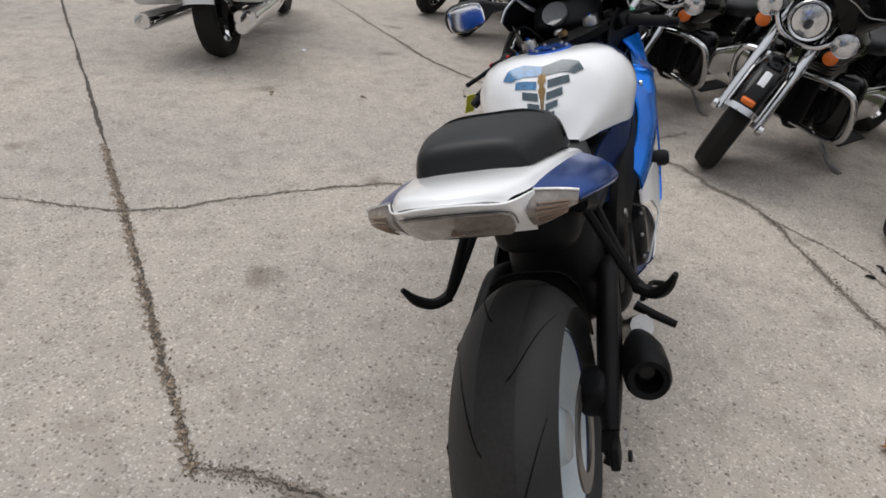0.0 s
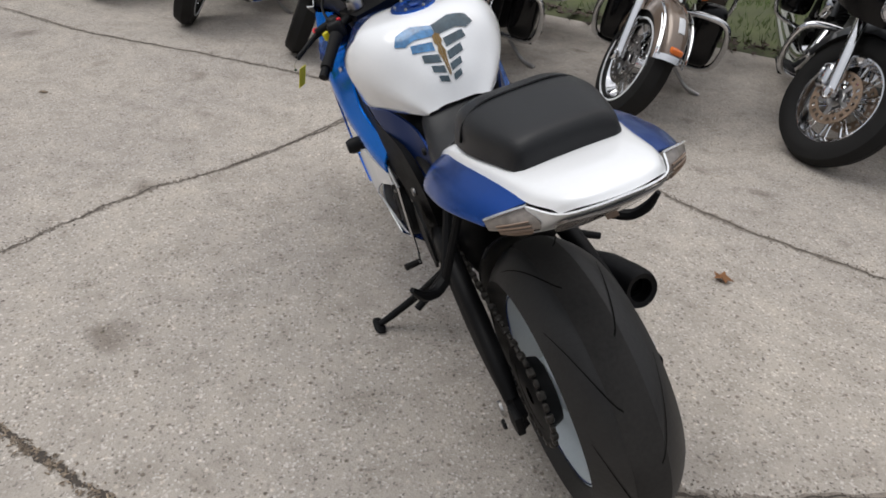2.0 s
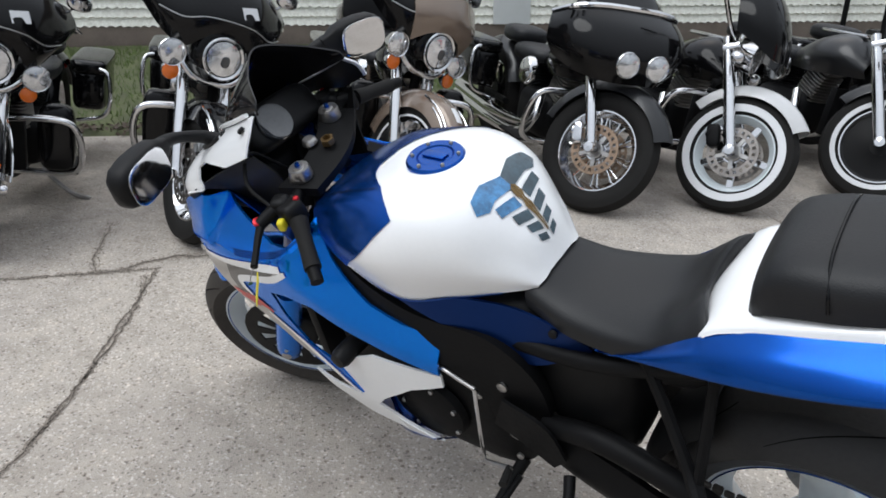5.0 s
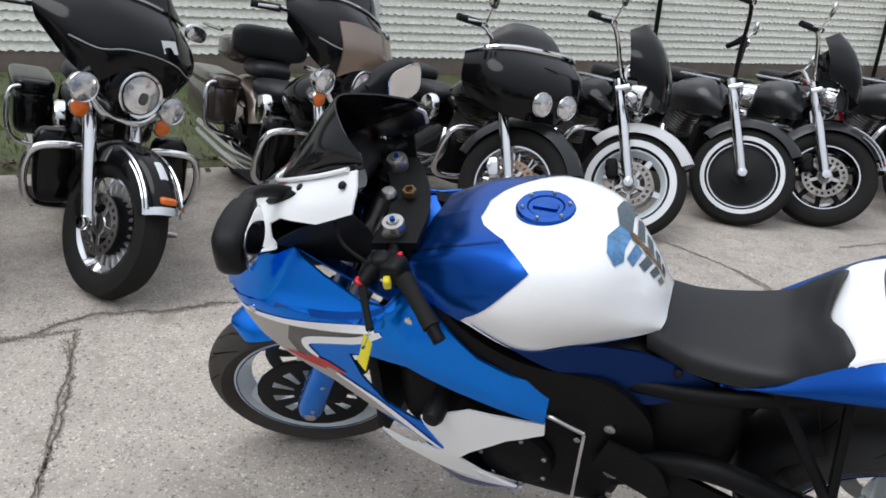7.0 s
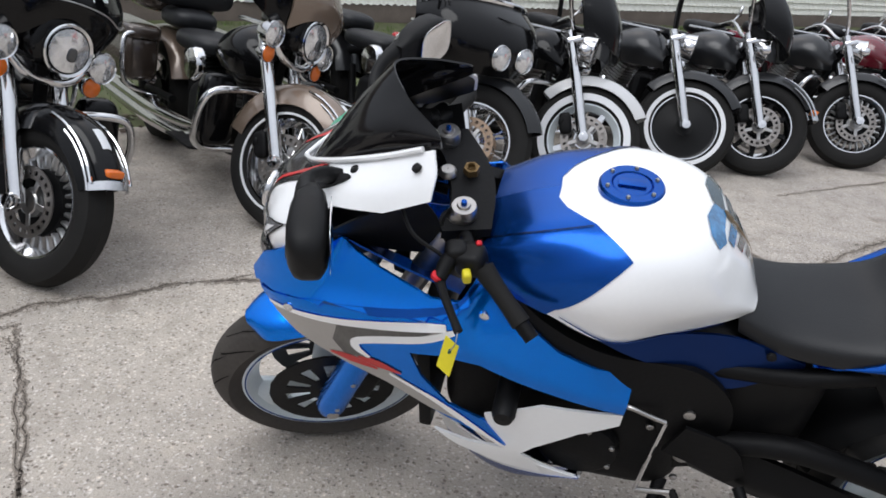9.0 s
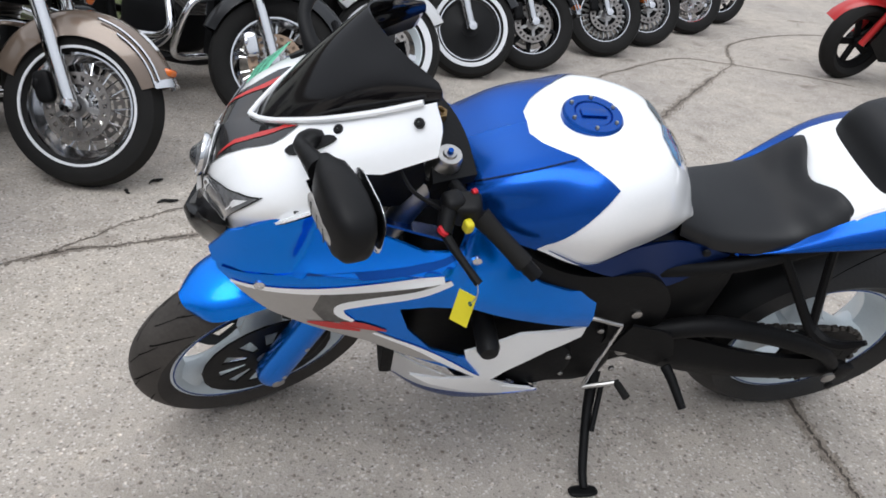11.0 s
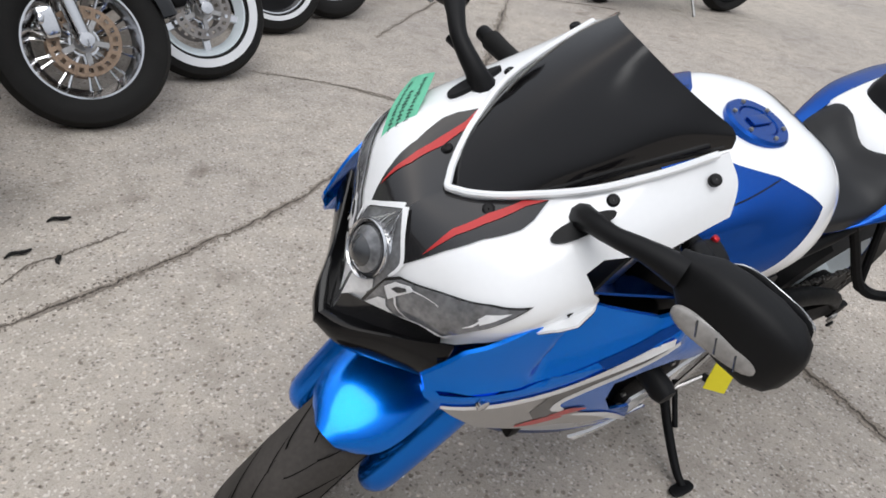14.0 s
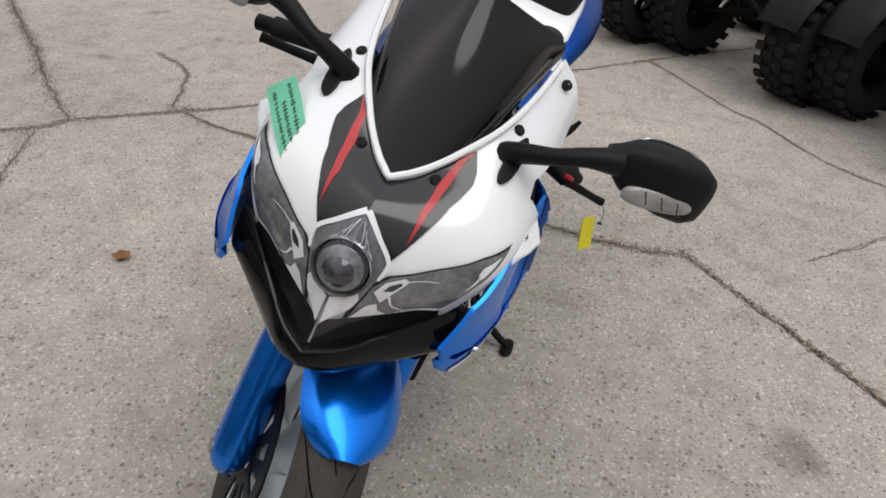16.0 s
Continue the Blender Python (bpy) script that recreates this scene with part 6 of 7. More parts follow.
# frame, engine, swingarm, exhaust
P("shock_linkage", rounded((0.27, 0.22, 0.36), (0.475, 0, 0.53), 4), PLASTIC)
P("tool_box", rounded((0.30, 0.20, 0.14), (0.36, 0, 0.70), 4), PLASTIC)
P("engine", rounded((0.44, 0.32, 0.34), (0.78, 0, 0.40), 5), MATTE, "black engine block")
P("cylinder_head", rounded((0.26, 0.3, 0.30), (0.98, 0, 0.50), 5), MATTE)
P("airbox", rounded((0.42, 0.26, 0.2), (0.72, 0, 0.66), 4), PLASTIC)
P("radiator", block((0.03, 0.34, 0.34), (1.14, 0, 0.52), 0.008, m=None), MATTE)
for s in (1, -1):
    ec = P("engine_cover", turned([(0.001, 0.03), (0.07, 0.028), (0.085, 0.018), (0.09, 0.0)], 30), MATTE, "", pose(0.80, s * 0.165, 0.40, 0, 0, 0 if s > 0 else 180))
    for k in range(7):
        a = 2 * math.pi * k / 7
        P("bolt", screw_bm((0.80 + 0.078 * math.cos(a), s * 0.19, 0.40 + 0.078 * math.sin(a)), (0, s, 0), 0.006), STEEL, "", None, ec)
    P("frame_spar", patch([[(1.07, s * 0.10, 0.90), (0.98, s * 0.165, 0.835), (0.90, s * 0.19, 0.775), (0.78, s * 0.185, 0.715), (0.62, s * 0.165, 0.69), (0.53, s * 0.15, 0.60), (0.51, s * 0.14, 0.48), (0.53, s * 0.135, 0.36)],
                           [(1.06, s * 0.13, 0.82), (0.96, s * 0.20, 0.75), (0.88, s * 0.205, 0.68), (0.77, s * 0.20, 0.615), (0.68, s * 0.18, 0.56), (0.645, s * 0.165, 0.48), (0.64, s * 0.15, 0.40), (0.63, s * 0.14, 0.32)]], 34, 8, 0.03), MATTE, "matte black frame spar")
    for x, u, r in ((0.585, 0.42, 0.018), (0.60, 0.56, 0.012), (0.665, 0.50, 0.008), (0.585, 0.34, 0.008)):
        P("bolt", screw_bm((x, s * 0.165, u), (0, s, 0), r), STEEL)
    sw = P("swingarm", patch([[(0.60, s * 0.115, 0.475), (0.40, s * 0.135, 0.435), (0.20, s * 0.15, 0.385), (0.02, s * 0.158, 0.372), (-0.06, s * 0.158, 0.355)], [(0.60, s * 0.14, 0.42), (0.40, s * 0.158, 0.37), (0.20, s * 0.168, 0.335), (0.02, s * 0.17, 0.33), (-0.06, s * 0.17, 0.33)], [(0.60, s * 0.115, 0.36), (0.40, s * 0.135, 0.305), (0.20, s * 0.15, 0.285), (0.02, s * 0.158, 0.29), (-0.06, s * 0.158, 0.305)]], 22, 9, 0.02), MATTE, "black swingarm", ASIDE)
    P("swingarm_brace", tube([(0.52, s * 0.125, 0.46), (0.40, s * 0.138, 0.498), (0.29, s * 0.145, 0.486), (0.165, s * 0.15, 0.452), (0.05, s * 0.155, 0.405), (-0.01, s * 0.157, 0.355)], [0.024, 0.026, 0.025, 0.024, 0.022, 0.018], 22, 10), MATTE, "", ASIDE, sw)
    P("chain_adjuster", block((0.05, 0.02, 0.055), (-0.045, s * 0.165, 0.33), 0.006), MATTE, "", ASIDE, sw)
    P("axle_nut", screw_bm((0.0, s * 0.185, 0.33), (0, s, 0), 0.018), STEEL, "", ASIDE, sw)
    P("spool", screw_bm((-0.02, s * 0.19, 0.30), (0, s, 0), 0.012), PLASTIC, "", ASIDE, sw)
    P("subframe_rail", tube([(0.62, s * 0.12, 0.66), (0.4, s * 0.12, 0.68), (0.15, s * 0.12, 0.78)], 0.018, 12), MATTE)
    P("peg_hanger", tube([(0.33, s * 0.11, 0.75), (0.27, s * 0.15, 0.67), (0.21, s * 0.195, 0.585), (0.19, s * 0.215, 0.562)], [0.012, 0.011, 0.012, 0.014], 12, 8), MATTE)
    P("peg_hanger", tube([(0.20, s * 0.105, 0.79), (0.195, s * 0.15, 0.69), (0.19, s * 0.205, 0.57)], 0.010, 10, 8), MATTE)
    P("passenger_peg", tube([(0.195, s * 0.205, 0.566), (0.172, s * 0.238, 0.560), (0.150, s * 0.268, 0.582), (0.132, s * 0.288, 0.622)], [0.014, 0.0135, 0.0125, 0.006], 12, 8), MATTE, "curved folding peg")
    P("heel_plate", patch([[(0.60, s * 0.175, 0.53), (0.50, s * 0.18, 0.50), (0.46, s * 0.18, 0.42)], [(0.63, s * 0.175, 0.44), (0.56, s * 0.18, 0.42), (0.49, s * 0.18, 0.38)]], 10, 5, 0.008), MATTE)
    P("rider_peg", tube([(0.458, s * 0.175, 0.366), (0.444, s * 0.21, 0.350), (0.428, s * 0.27, 0.322)], [0.013, 0.012, 0.010], 8), MATTE)
    P("frame_slider", turned([(0.001, 0.06), (0.018, 0.058), (0.024, 0.045), (0.024, -0.05)], 18), PLASTIC, "black frame slider", pose(0.956, s * 0.215, 0.575, 0, 0, 0 if s > 0 else 180))
P("gear_rod", tube([(0.646, 0.196, 0.564), (0.655, 0.197, 0.44), (0.662, 0.197, 0.314)], 0.0046, 8, 8), CHROME, "bright gear linkage rod")
P("gear_linkage", tube([(0.735, 0.190, 0.585), (0.713, 0.196, 0.588), (0.68, 0.196, 0.575), (0.646, 0.196, 0.564)], 0.005, 8, 8), STEEL)
P("gear_pedal", tube([(0.662, 0.198, 0.314), (0.63, 0.203, 0.330), (0.588, 0.208, 0.348), (0.583, 0.212, 0.350)], 0.006, 12, 8), STEEL, "worn steel gear pedal")
P("pedal_rubber", tube([(0.588, 0.205, 0.347), (0.577, 0.252, 0.353)], [0.009, 0.010], 6, 8), RUBBER)
P("brake_pedal", tube([(0.50, -0.19, 0.36), (0.60, -0.20, 0.315), (0.66, -0.205, 0.315), (0.66, -0.25, 0.31)], 0.008, 12, 8), MATTE)
ex = Matrix.Translation((0.112, -0.216, 0.386)) @ Matrix.Rotation(radians(-82), 4, "Z") @ pose(0, 0, 0, -12, 0, 0)
can = P("exhaust_can", turned([(0.027, 0.05), (0.030, 0.0), (0.043, -0.004), (0.049, 0.01), (0.051, 0.05), (0.049, 0.14), (0.038, 0.20), (0.025, 0.25)], 32), MATTE, "black stubby exhaust can", ex)
P("exhaust_baffle", turned([(0.001, 0.04), (0.016, 0.04), (0.018, 0.03), (0.0285, 0.032)], 24), GLOSS, "", ex, can)
P("exhaust_pipe", tube([(0.40, -0.19, 0.34), (0.55, -0.12, 0.24), (0.8, -0.05, 0.2), (1.05, 0, 0.22)], 0.03, 20), STEEL)
P("side_stand", tube([(0.60, 0.13, 0.28), (0.625, 0.22, 0.215), (0.645, 0.33, 0.155), (0.648, 0.375, 0.138)], [0.016, 0.012, 0.011, 0.010], 12), MATTE)
P("stand_spring", tube([(0.59, 0.17, 0.27), (0.62, 0.26, 0.205)], 0.007, 6), MATTE)
P("stand_foot", rounded((0.075, 0.034, 0.012), (0, 0, 0), 3, pose(0.65, 0.380, 0.1325, -LEAN * -1, 0, 0)), MATTE)

# bars, clamp, instruments
tcm = P("top_clamp", patch([[(1.16, -0.135, 0.948), (1.13, -0.05, 0.95), (1.13, 0.05, 0.95), (1.16, 0.135, 0.948)], [(1.07, -0.135, 0.94), (1.045, -0.04, 0.938), (1.045, 0.04, 0.938), (1.07, 0.135, 0.94)]], 18, 6, 0.022), MATTE, "black top clamp", STEER)
P("stem_nut", join(turned([(0.008, 0.010), (0.015, 0.010), (0.016, 0.007), (0.016, -0.004)], 6), turned([(0.001, 0.003), (0.008, 0.003), (0.009, 0.012)], 16)), GOLD, "brass stem nut", STEER @ pose(1.085, 0, 0.955, 90, 0, 0) @ pose(0, 0, 0, 0, 0, 0), tcm)
for s in (1, -1):
    c = P("fork_cap", join(turned([(0.001, 0.010), (0.011, 0.010), (0.013, 0.006), (0.022, 0.006), (0.024, 0.0), (0.024, -0.02)], 24)), STEEL, "", STEER @ pose(1.115, s * 0.1, 0.965, 90, 0, 0), tcm)
    P("adjuster", turned([(0.001, 0.017), (0.005, 0.017), (0.006, 0.009)], 12), NAVY, "blue adjuster knob", STEER @ pose(1.115, s * 0.1, 0.965, 90, 0, 0), c)
    P("clip_on", tube([(1.118, s * 0.122, 0.930), (1.108, s * 0.18, 0.928), (1.04, s * 0.315, 0.874)], 0.0125, 10), MATTE, "", STEER)
    P("bar_clamp", turned([(0.027, -0.02), (0.036, -0.02), (0.036, 0.02), (0.027, 0.02)], 20), MATTE, "", STEER @ pose(1.125, s * 0.1, 0.91, 90, 0, 0) @ pose(0, 0, 0, 0, 0, 0))
    g = P("grip", tube([(1.096, s * 0.206, 0.919), (1.045, s * 0.302, 0.880)], [0.020, 0.0165, 0.0165, 0.018], 12, 14), RUBBER, "", STEER)
    P("bar_end", tube([(1.045, s * 0.302, 0.880), (1.031, s * 0.328, 0.869)], 0.0135, 4, 14), MATTE, "", STEER, g)
    P("switchgear", join(rounded((0.055, 0.05, 0.055), (0, 0, 0), 4, pose(1.115, s * 0.188, 0.925, 0, 12, -28 * s)), rounded((0.04, 0.04, 0.035), (0, 0, 0), 3, pose(1.14, s * 0.176, 0.94))), PLASTIC, "", STEER)
    P("perch", tube([(1.118, s * 0.155, 0.932), (1.155, s * 0.19, 0.932), (1.178, s * 0.225, 0.927)], [0.014, 0.016, 0.013], 8), MATTE, "", STEER)
    P("lever_pivot", screw_bm((1.179, s * 0.221, 0.934), (-0.5, 0, 0.86), 0.011), REDMETAL, "red anodised lever adjuster", STEER)
    P("lever", tube([(1.176, s * 0.215, 0.926), (1.172, s * 0.25, 0.921), (1.164, s * 0.29, 0.914), (1.157, s * 0.322, 0.909)], [0.010, 0.008, 0.007, 0.008], 14, 8), MATTE, "", STEER)
P("switch_button", rounded((0.012, 0.012, 0.012), (1.100, 0.176, 0.952), 3), REDMETAL, "", STEER)
P("choke_tab", rounded((0.016, 0.020, 0.026), (1.128, 0.220, 0.922), 4), YELLOW, "yellow tab on the switchgear", STEER)
P("clutch_cable", tube([(1.165, 0.18, 0.935), (1.215, 0.15, 0.975), (1.225, 0.08, 1.0), (1.20, 0.02, 0.90)], 0.004, 20, 6), PLASTIC, "", STEER)
P("brake_hose", tube([(1.14, -0.17, 0.89), (1.22, -0.12, 0.92), (1.22, -0.05, 0.80), (1.30, -0.09, 0.55)], 0.005, 20, 6), PLASTIC, "", STEER)
P("brake_reservoir", turned([(0.001, 0.05), (0.02, 0.05), (0.022, 0.045), (0.022, 0.005), (0.018, 0.0), (0.001, 0.0)], 20), PLASTIC, "", STEER @ pose(1.16, -0.17, 0.91, 90, 0, 0))
dash = P("instrument_pod", rounded((0.07, 0.22, 0.10), (0, 0, 0), 4, pose(1.235, 0, 0.985, 0, 38, 0)), PLASTIC)
P("gauge", turned([(0.001, 0.004), (0.036, 0.004), (0.042, 0.007), (0.044, 0.0)], 28), LAMPDARK, "round gauge face", pose(1.205, 0.035, 1.0, 0, 38, 0) @ pose(0, 0, 0, 0, 0, 90) @ pose(0, 0, 0, 0, 0, 0), dash)
P("ignition", turned([(0.001, 0.012), (0.012, 0.012), (0.016, 0.008), (0.018, 0.0)], 18), STEEL, "", STEER @ pose(1.13, 0, 0.955, 90, 0, 0), tcm)
# dark inner fairing brackets behind the nose
for s in (1, -1):
    P("fairing_stay", tube([(1.40, s * 0.05, 0.86), (1.28, s * 0.08, 0.86), (1.15, s * 0.09, 0.83)], 0.012, 10), MATTE)
P("inner_cowl", rounded((0.22, 0.22, 0.14), (1.36, 0, 0.83), 4), PLASTIC)
P("horn", turned([(0.001, 0.02), (0.03, 0.02), (0.035, 0.0)], 18), MATTE, "", pose(1.22, 0, 0.70, 0, 0, -90))

# yellow tag on the clutch lever, green tape note on the nose
P("yellow_tag", block((0.034, 0.002, 0.062), (0, 0, 0), 0.0, m=pose(1.055, 0.3225, 0.795, LEAN + 4, 4, -38)), YELLOW, "yellow plastic key tag on the lever")
P("tag_hole", screw_bm((1.049, 0.3345, 0.822), (0, 1, 0.3), 0.003), INK)
P("tag_wire", tube([(1.040, 0.314, 0.858), (1.040, 0.332, 0.842), (1.049, 0.334, 0.822)], 0.0012, 8, 5), STEEL)
TAPE = [[(1.410, 0.116, 0.918), (1.428, 0.126, 0.905), (1.440, 0.136, 0.893)], [(1.392, 0.138, 0.941), (1.408, 0.152, 0.929), (1.420, 0.163, 0.917)], [(1.370, 0.160, 0.959), (1.384, 0.175, 0.945), (1.393, 0.188, 0.931)], [(1.352, 0.180, 0.972), (1.360, 0.196, 0.956), (1.362, 0.211, 0.938)]]
tp = P("tape_note", patch([mirror_y(c) for c in TAPE], 8, 16, 0.0006), GREENTAPE, "strip of green tape with handwriting")
note = surface(TAPE)
rnd = random.Random(21)
for line, (u0, u1) in enumerate(((0.06, 0.90), (0.30, 0.95), (0.10, 0.97))):
    u = u0 + 0.04
    while u < u1 - 0.06:
        wl = rnd.uniform(0.02, 0.045)
        b = 0.24 + 0.25 * line
        lift = rnd.uniform(0.05, 0.09)
        P("writing_bar", mapped(ribbon([(1 - u, b + lift * 0.4), (1 - u - wl * 0.3, b - lift), (1 - u - wl * 0.6, b + lift), (1 - u - wl, b - lift * 0.2)], 0.011, 3), note, 0.02, 0.04, 0.0012, -1), INK, "", None, tp)
        u += wl + rnd.uniform(0.008, 0.03)


# ---- things beyond ----
def red_sport(m):
    """A red and white sport motorcycle far off; x ahead."""
    root = empty("sport_motorcycle", m, "red, white and black sport motorcycle on its side stand", "motorcycle")
    for x in (0.0, 1.05):
        w = part("wheel", rim_ring(0.17, 0.10), MATTE, root, "", Matrix.Translation((x, 0, 0.25)) @ (pose(0, 0, 0, 0, 0, 22) if x else Matrix()))
        part("tyre", sport_tyre(0.25, 0.175, 0.12 if x else 0.15), RUBBER, w, "", Matrix.Translation((x, 0, 0.25)) @ (pose(0, 0, 0, 0, 0, 22) if x else Matrix()))
        spoke_parts("five", 0.04, 0.155, MATTE, w, Matrix.Translation((x, 0, 0.25)) @ (pose(0, 0, 0, 0, 0, 22) if x else Matrix()))
    for s in (1, -1):
        part("fork", tube([(1.05, s * 0.08, 0.25), (0.86, s * 0.08, 0.70)], 0.022, 5), RED, root)
        part("side_fairing", slab([(1.0, 0.60), (0.64, 0.55), (0.50, 0.38), (0.70, 0.30), (0.98, 0.40)], lambda x, u: 0.17, 0.01, 0.1, s), CREAM, root, "white side panel")
        part("belly_pan", slab([(1.0, 0.40), (0.72, 0.32), (0.40, 0.34), (0.30, 0.24), (0.42, 0.17), (0.90, 0.16), (1.02, 0.28)], lambda x, u: 0.16 * min(1.0, 0.4 + 2.2 * (u - 0.1)), 0.01, 0.06, s), GLOSS, root, "black belly panel")
        part("maker_mark", slab([(0.86, 0.215), (0.56, 0.225), (0.56, 0.205), (0.86, 0.195)], lambda x, u: 0.115, 0.004, 0.1, s), PAPER, root, "white lettering as a plain bar")
        part("fairing_stripe", slab([(1.04, 0.74), (0.45, 0.66), (0.58, 0.56), (1.03, 0.60)], lambda x, u: 0.178, 0.006, 0.1, s), RED, root, "red side panel")
    part("nose", rounded((0.30, 0.30, 0.24), (0.98, 0, 0.74), 3), RED, root)
    part("front_fender", fender_bm(0.26, 0.06, 30, 140, 0.01), RED, root, "", Matrix.Translation((1.05, 0, 0.25)))
    part("fuel_tank", rounded((0.38, 0.26, 0.2), (0.62, 0, 0.72), 3), RED, root)
    part("seat", rounded((0.50, 0.22, 0.09), (0.22, 0, 0.70), 3), VINYL, root)
    part("tail", rounded((0.34, 0.16, 0.10), (-0.05, 0, 0.76), 3), RED, root)
    part("engine", rounded((0.42, 0.26, 0.30), (0.55, 0, 0.36), 4), MATTE, root)
    part("swingarm", tube([(0.0, 0.1, 0.25), (0.45, 0.1, 0.33)], 0.025, 5), MATTE, root)
    part("side_stand", tube([(0.42, 0.1, 0.2), (0.40, 0.24, 0.03)], 0.011, 5), STEEL, root)


red_sport(pose(-4.22, -3.36, 0, 0, 0, math.degrees(math.atan2(-0.30, 1.28))) @ pose(0, 0, 0, -7, 0, 0) @ Matrix.Scale(1.25, 4))


def knobbly(R, bead, width, n=22):
    bits = [tyre_ring(R - 0.015, bead, width, 40)]
    for k in range(n):
        a = 2 * math.pi * k / n
        for j, s in enumerate((-0.36, -0.12, 0.12, 0.36)):
            b = block((0.022, width * 0.21, 0.046), (R - 0.014, width * s, 0), 0.004, 1)
            b.transform(Matrix.Rotation(a + (0.14 if j % 2 else 0), 4, "Y"))
            bits.append(b)
    return join(*bits)


def quad(corners, label):
    """A quad bike over its four wheel points (front right, front left, rear right, rear left)."""
    c = [Vector((*p, 0)) for p in corners]
    mid = sum(c, Vector()) / 4
    ahead = ((c[0] + c[1]) / 2 - (c[2] + c[3]) / 2)
    ang = math.degrees(math.atan2(ahead.y, ahead.x))
    root = empty("quad_bike", pose(mid.x, mid.y, 0, 0, 0, ang), label, "quad bike")
    inv = pose(mid.x, mid.y, 0, 0, 0, ang).inverted()
    for p in c:
        q = inv @ p
        M = Matrix.Translation((q.x, q.y, 0.295))
        w = part("wheel", rim_ring(0.14, 0.20), MATTE, root, "", M)
        tagged(part("tyre", knobbly(0.305, 0.15, 0.27), RUBBER, w, "knobbly off-road tyre", M), kind="stuff")
        spoke_parts("five", 0.05, 0.115, MATTE, w, M)
        part("suspension_arm", tube([(q.x, q.y * 0.85, 0.27), (q.x * 0.8, q.y * 0.2, 0.33)], 0.02, 5), MATTE, root)
        sp = part("shock_absorber", tube([(q.x * 0.95, q.y * 0.6, 0.32), (q.x * 0.8, q.y * 0.3, 0.66)], 0.018, 5), CHROME, root)
        a, b = Vector((q.x * 0.95, q.y * 0.6, 0.32)), Vector((q.x * 0.8, q.y * 0.3, 0.66))
        part("spring", tube([a.lerp(b, t) + Vector((math.cos(t * 44), math.sin(t * 44), 0)) * 0.032 for t in np.linspace(0.1, 0.9, 60)], 0.006, 120, 5), STEEL, sp)
        part("fender", fender_bm(0.36, 0.13, 20, 160, 0.03), PLASTIC, root, "", Matrix.Translation((q.x, q.y * 0.95, 0.30)))
    part("body", rounded((1.45, 0.36, 0.30), (0, 0, 0.60), 4), PLASTIC, root)
    part("front_deck", rounded((0.52, 0.86, 0.09), (0.50, 0, 0.74), 4), PLASTIC, root, "black front fender deck")
    part("rear_deck", rounded((0.56, 0.86, 0.09), (-0.55, 0, 0.76), 4), PLASTIC, root, "black rear fender deck")
    part("engine", rounded((0.5, 0.32, 0.32), (0, 0, 0.40), 4), MATTE, root)
    part("seat", rounded((0.60, 0.26, 0.12), (-0.2, 0, 0.78), 3), VINYL, root)
    part("handlebar", tube([(0.22, -0.36, 0.98), (0.28, 0, 0.92), (0.22, 0.36, 0.98)], 0.013, 14), MATTE, root)
    part("bumper", tube([(0.72, -0.25, 0.35), (0.78, 0, 0.5), (0.72, 0.25, 0.35)], 0.016, 12), MATTE, root)
    return root


middle = tagged(quad([(-2.69, 0.90), (-2.03, 1.51), (-3.49, 1.79), (-2.83, 2.40)], "black quad bike with knobbly tyres and exposed springs"), group="quad bikes parked side by side")
for dx, dy in ((-0.75, -0.93), (0.755, 0.852)):
    copy_thing(middle, Matrix.Translation((dx, dy, 0)) @ middle.matrix_world)

# white touring motorcycle seen from behind
touring = cruiser(pose(0, 0, 0), "white touring motorcycle with long twin exhausts", CREAM, bags=CREAM, wheel="mag", tour=False, group="", tag=False, steer=4)
touring.name = "touring_motorcycle"
a = math.atan2(3.15 - 2.75, 5.0 - 3.26)
touring.matrix_world = pose(3.26 + 1.6 * math.cos(a), 2.75 + 1.6 * math.sin(a), 0, 0, 0, math.degrees(a)) @ pose(0, 0, 0, -7, 0, 0)

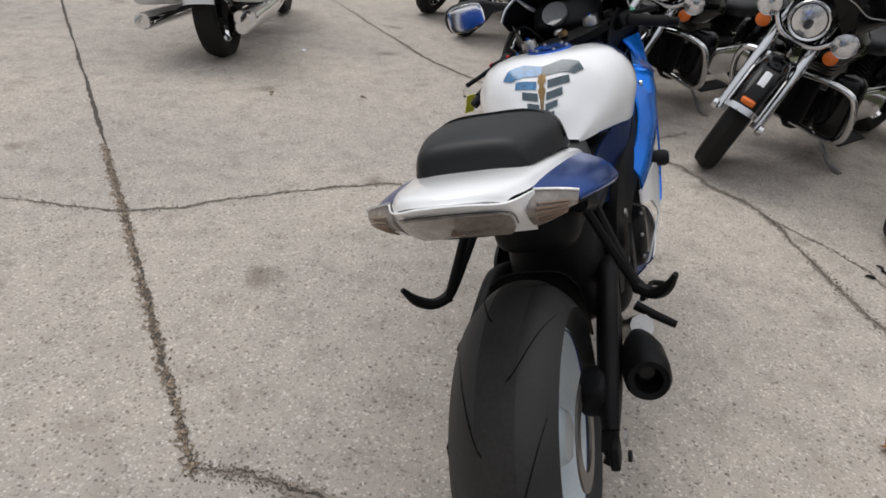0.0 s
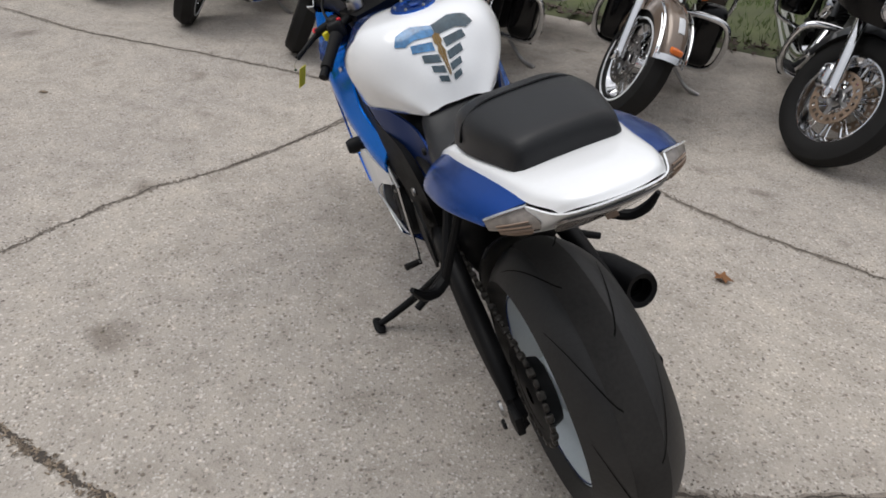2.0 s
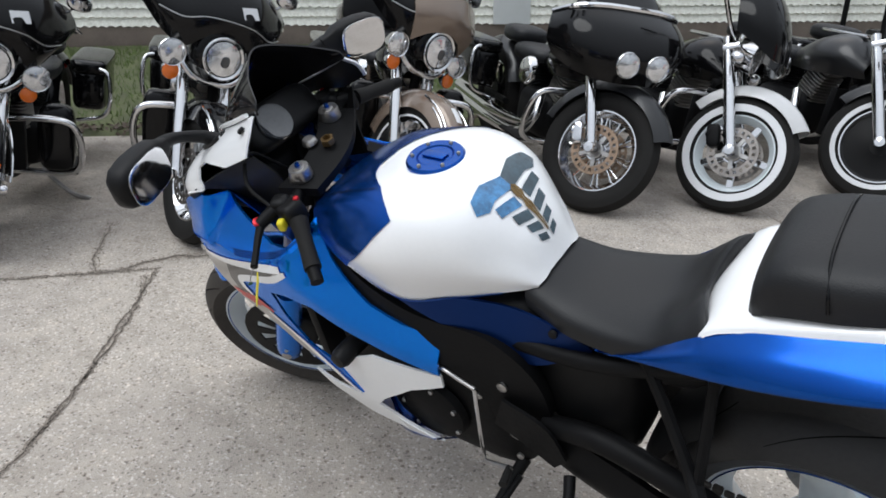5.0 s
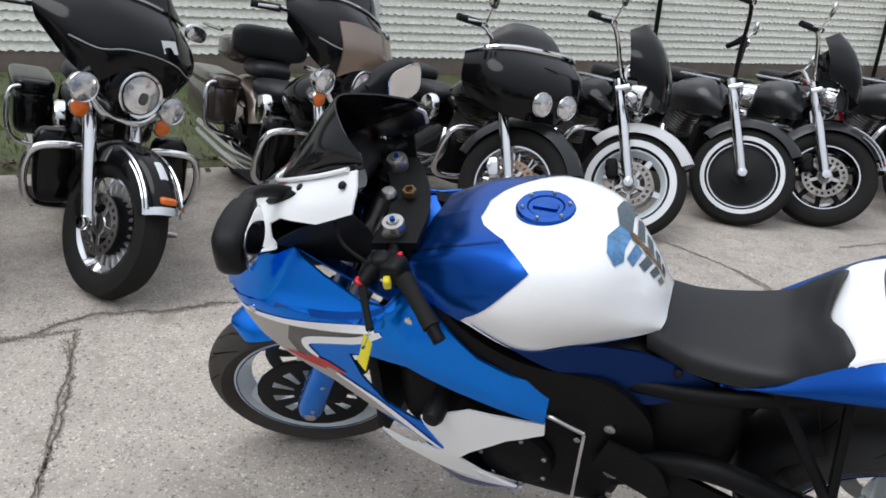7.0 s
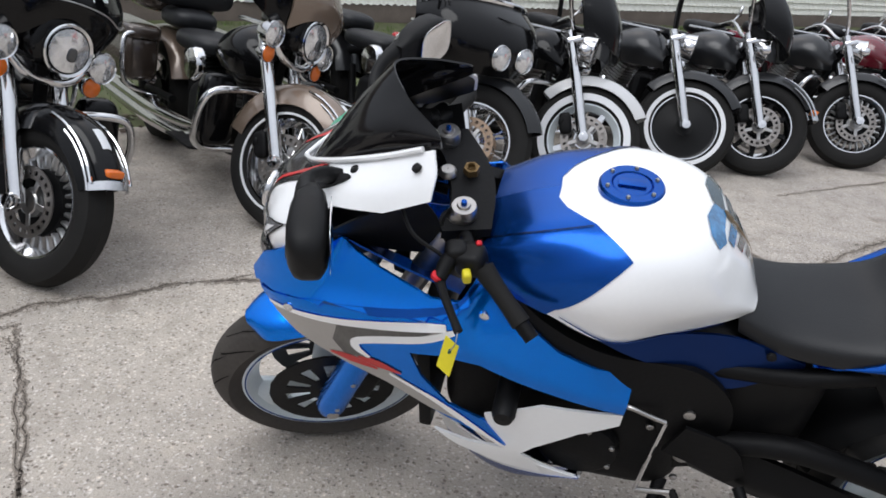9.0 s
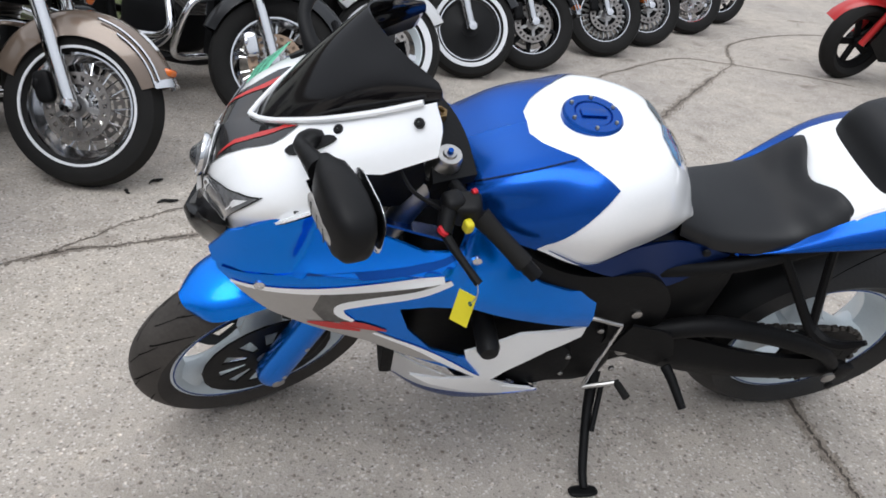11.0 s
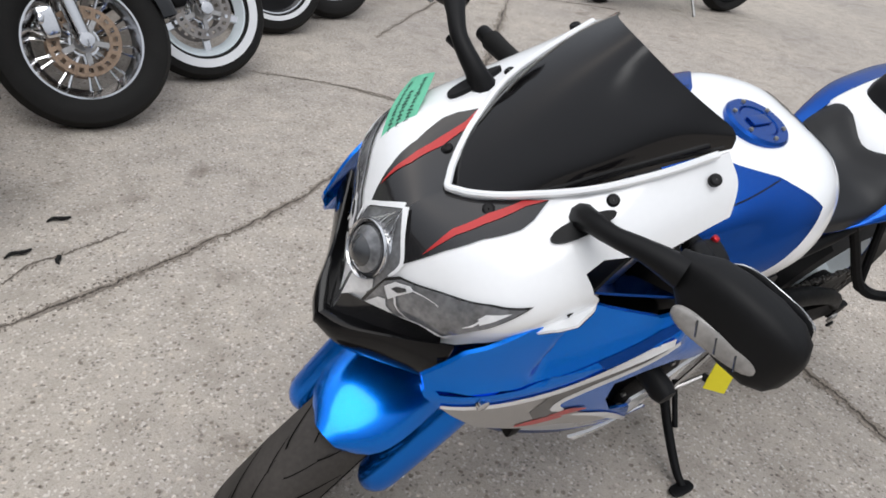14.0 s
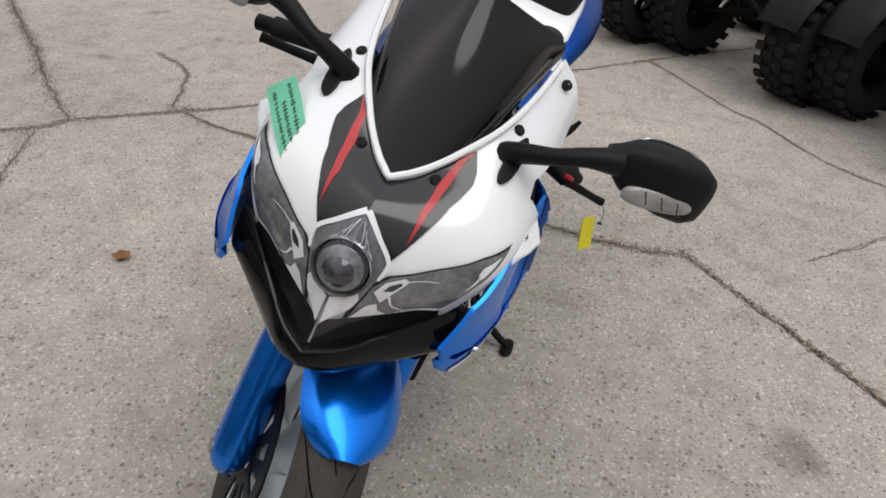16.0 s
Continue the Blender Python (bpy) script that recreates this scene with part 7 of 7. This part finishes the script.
for s in (1, -1):
    part("muffler", tube([(-0.75, s * 0.20, 0.30), (-1.2, s * 0.27, 0.29), (-1.95, s * 0.33, 0.32), (-2.0, s * 0.33, 0.32)], [0.03, 0.05, 0.055, 0.045], 20, 12), CHROME, touring, "long chrome muffler")
    part("side_case", rounded((0.62, 0.20, 0.34), (-1.66, s * 0.33, 0.56), 5), CREAM, touring, "white hard saddlebag")

# fallen leaf, twigs and scraps on the concrete
LEAFMAT = mat("dry_leaf", (0.22, 0.10, 0.04), 0.8, var=0.3, scale=40)


def leaf(x, y, size, turn, seed):
    r = random.Random(seed)
    pts = []
    for k in range(10):
        a = 2 * math.pi * k / 10
        q = size * (0.5 if k % 2 else 1.0) * r.uniform(0.75, 1.1)
        pts.append((q * math.cos(a), q * math.sin(a) * 0.8, r.uniform(0.004, 0.02)))
    bm = bmesh.new()
    c = bm.verts.new((0, 0, 0.012))
    v = [bm.verts.new(p) for p in pts]
    for i in range(10):
        bm.faces.new((c, v[i], v[(i + 1) % 10]))
    thicken(bm, 0.0012)
    ob = link("fallen_leaf", bm, LEAFMAT)
    ob.matrix_world = pose(x, y, 0.004, 0, 0, turn)
    return tagged(ob, "curled brown dry leaf on the concrete", "leaf", "fallen leaves")


leaf(0.646, -0.852, 0.045, 20, 1)
leaf(1.2, 2.9, 0.02, 10, 3)
for i, (x, y, l, t) in enumerate(((1.854, -1.12, 0.055, 15), (1.93, -1.30, 0.045, 40), (1.76, -1.05, 0.03, 80), (1.72, -1.28, 0.05, 0), (2.02, -1.19, 0.025, 130), (2.68, 2.10, 0.06, 25), (2.9, 1.6, 0.03, 80))):
    l *= 0.7
    bm = tube([(-l, 0, 0.006), (-l * 0.3, l * 0.25, 0.010), (l * 0.4, -l * 0.1, 0.008), (l, l * 0.2, 0.006)], [0.003, 0.007, 0.006, 0.003], 12, 7)
    ob = link("twig_scrap", bm, RUBBER if i < 5 else DEBRIS)
    ob.matrix_world = pose(x, y, 0, 0, 0, t)
    tagged(ob, "small dark scrap lying on the concrete" if i < 5 else "small dry twig lying on the concrete", "debris", "scraps on the ground")
bm = block((0.06, 0.025, 0.006), (0, 0, 0.004), 0.002)
ob = link("paper_scrap", bm, PAPER)
ob.matrix_world = pose(3.72, 2.38, 0.001, 0, 0, 30)
tagged(ob, "scrap of white paper on the concrete", "debris", "scraps on the ground")
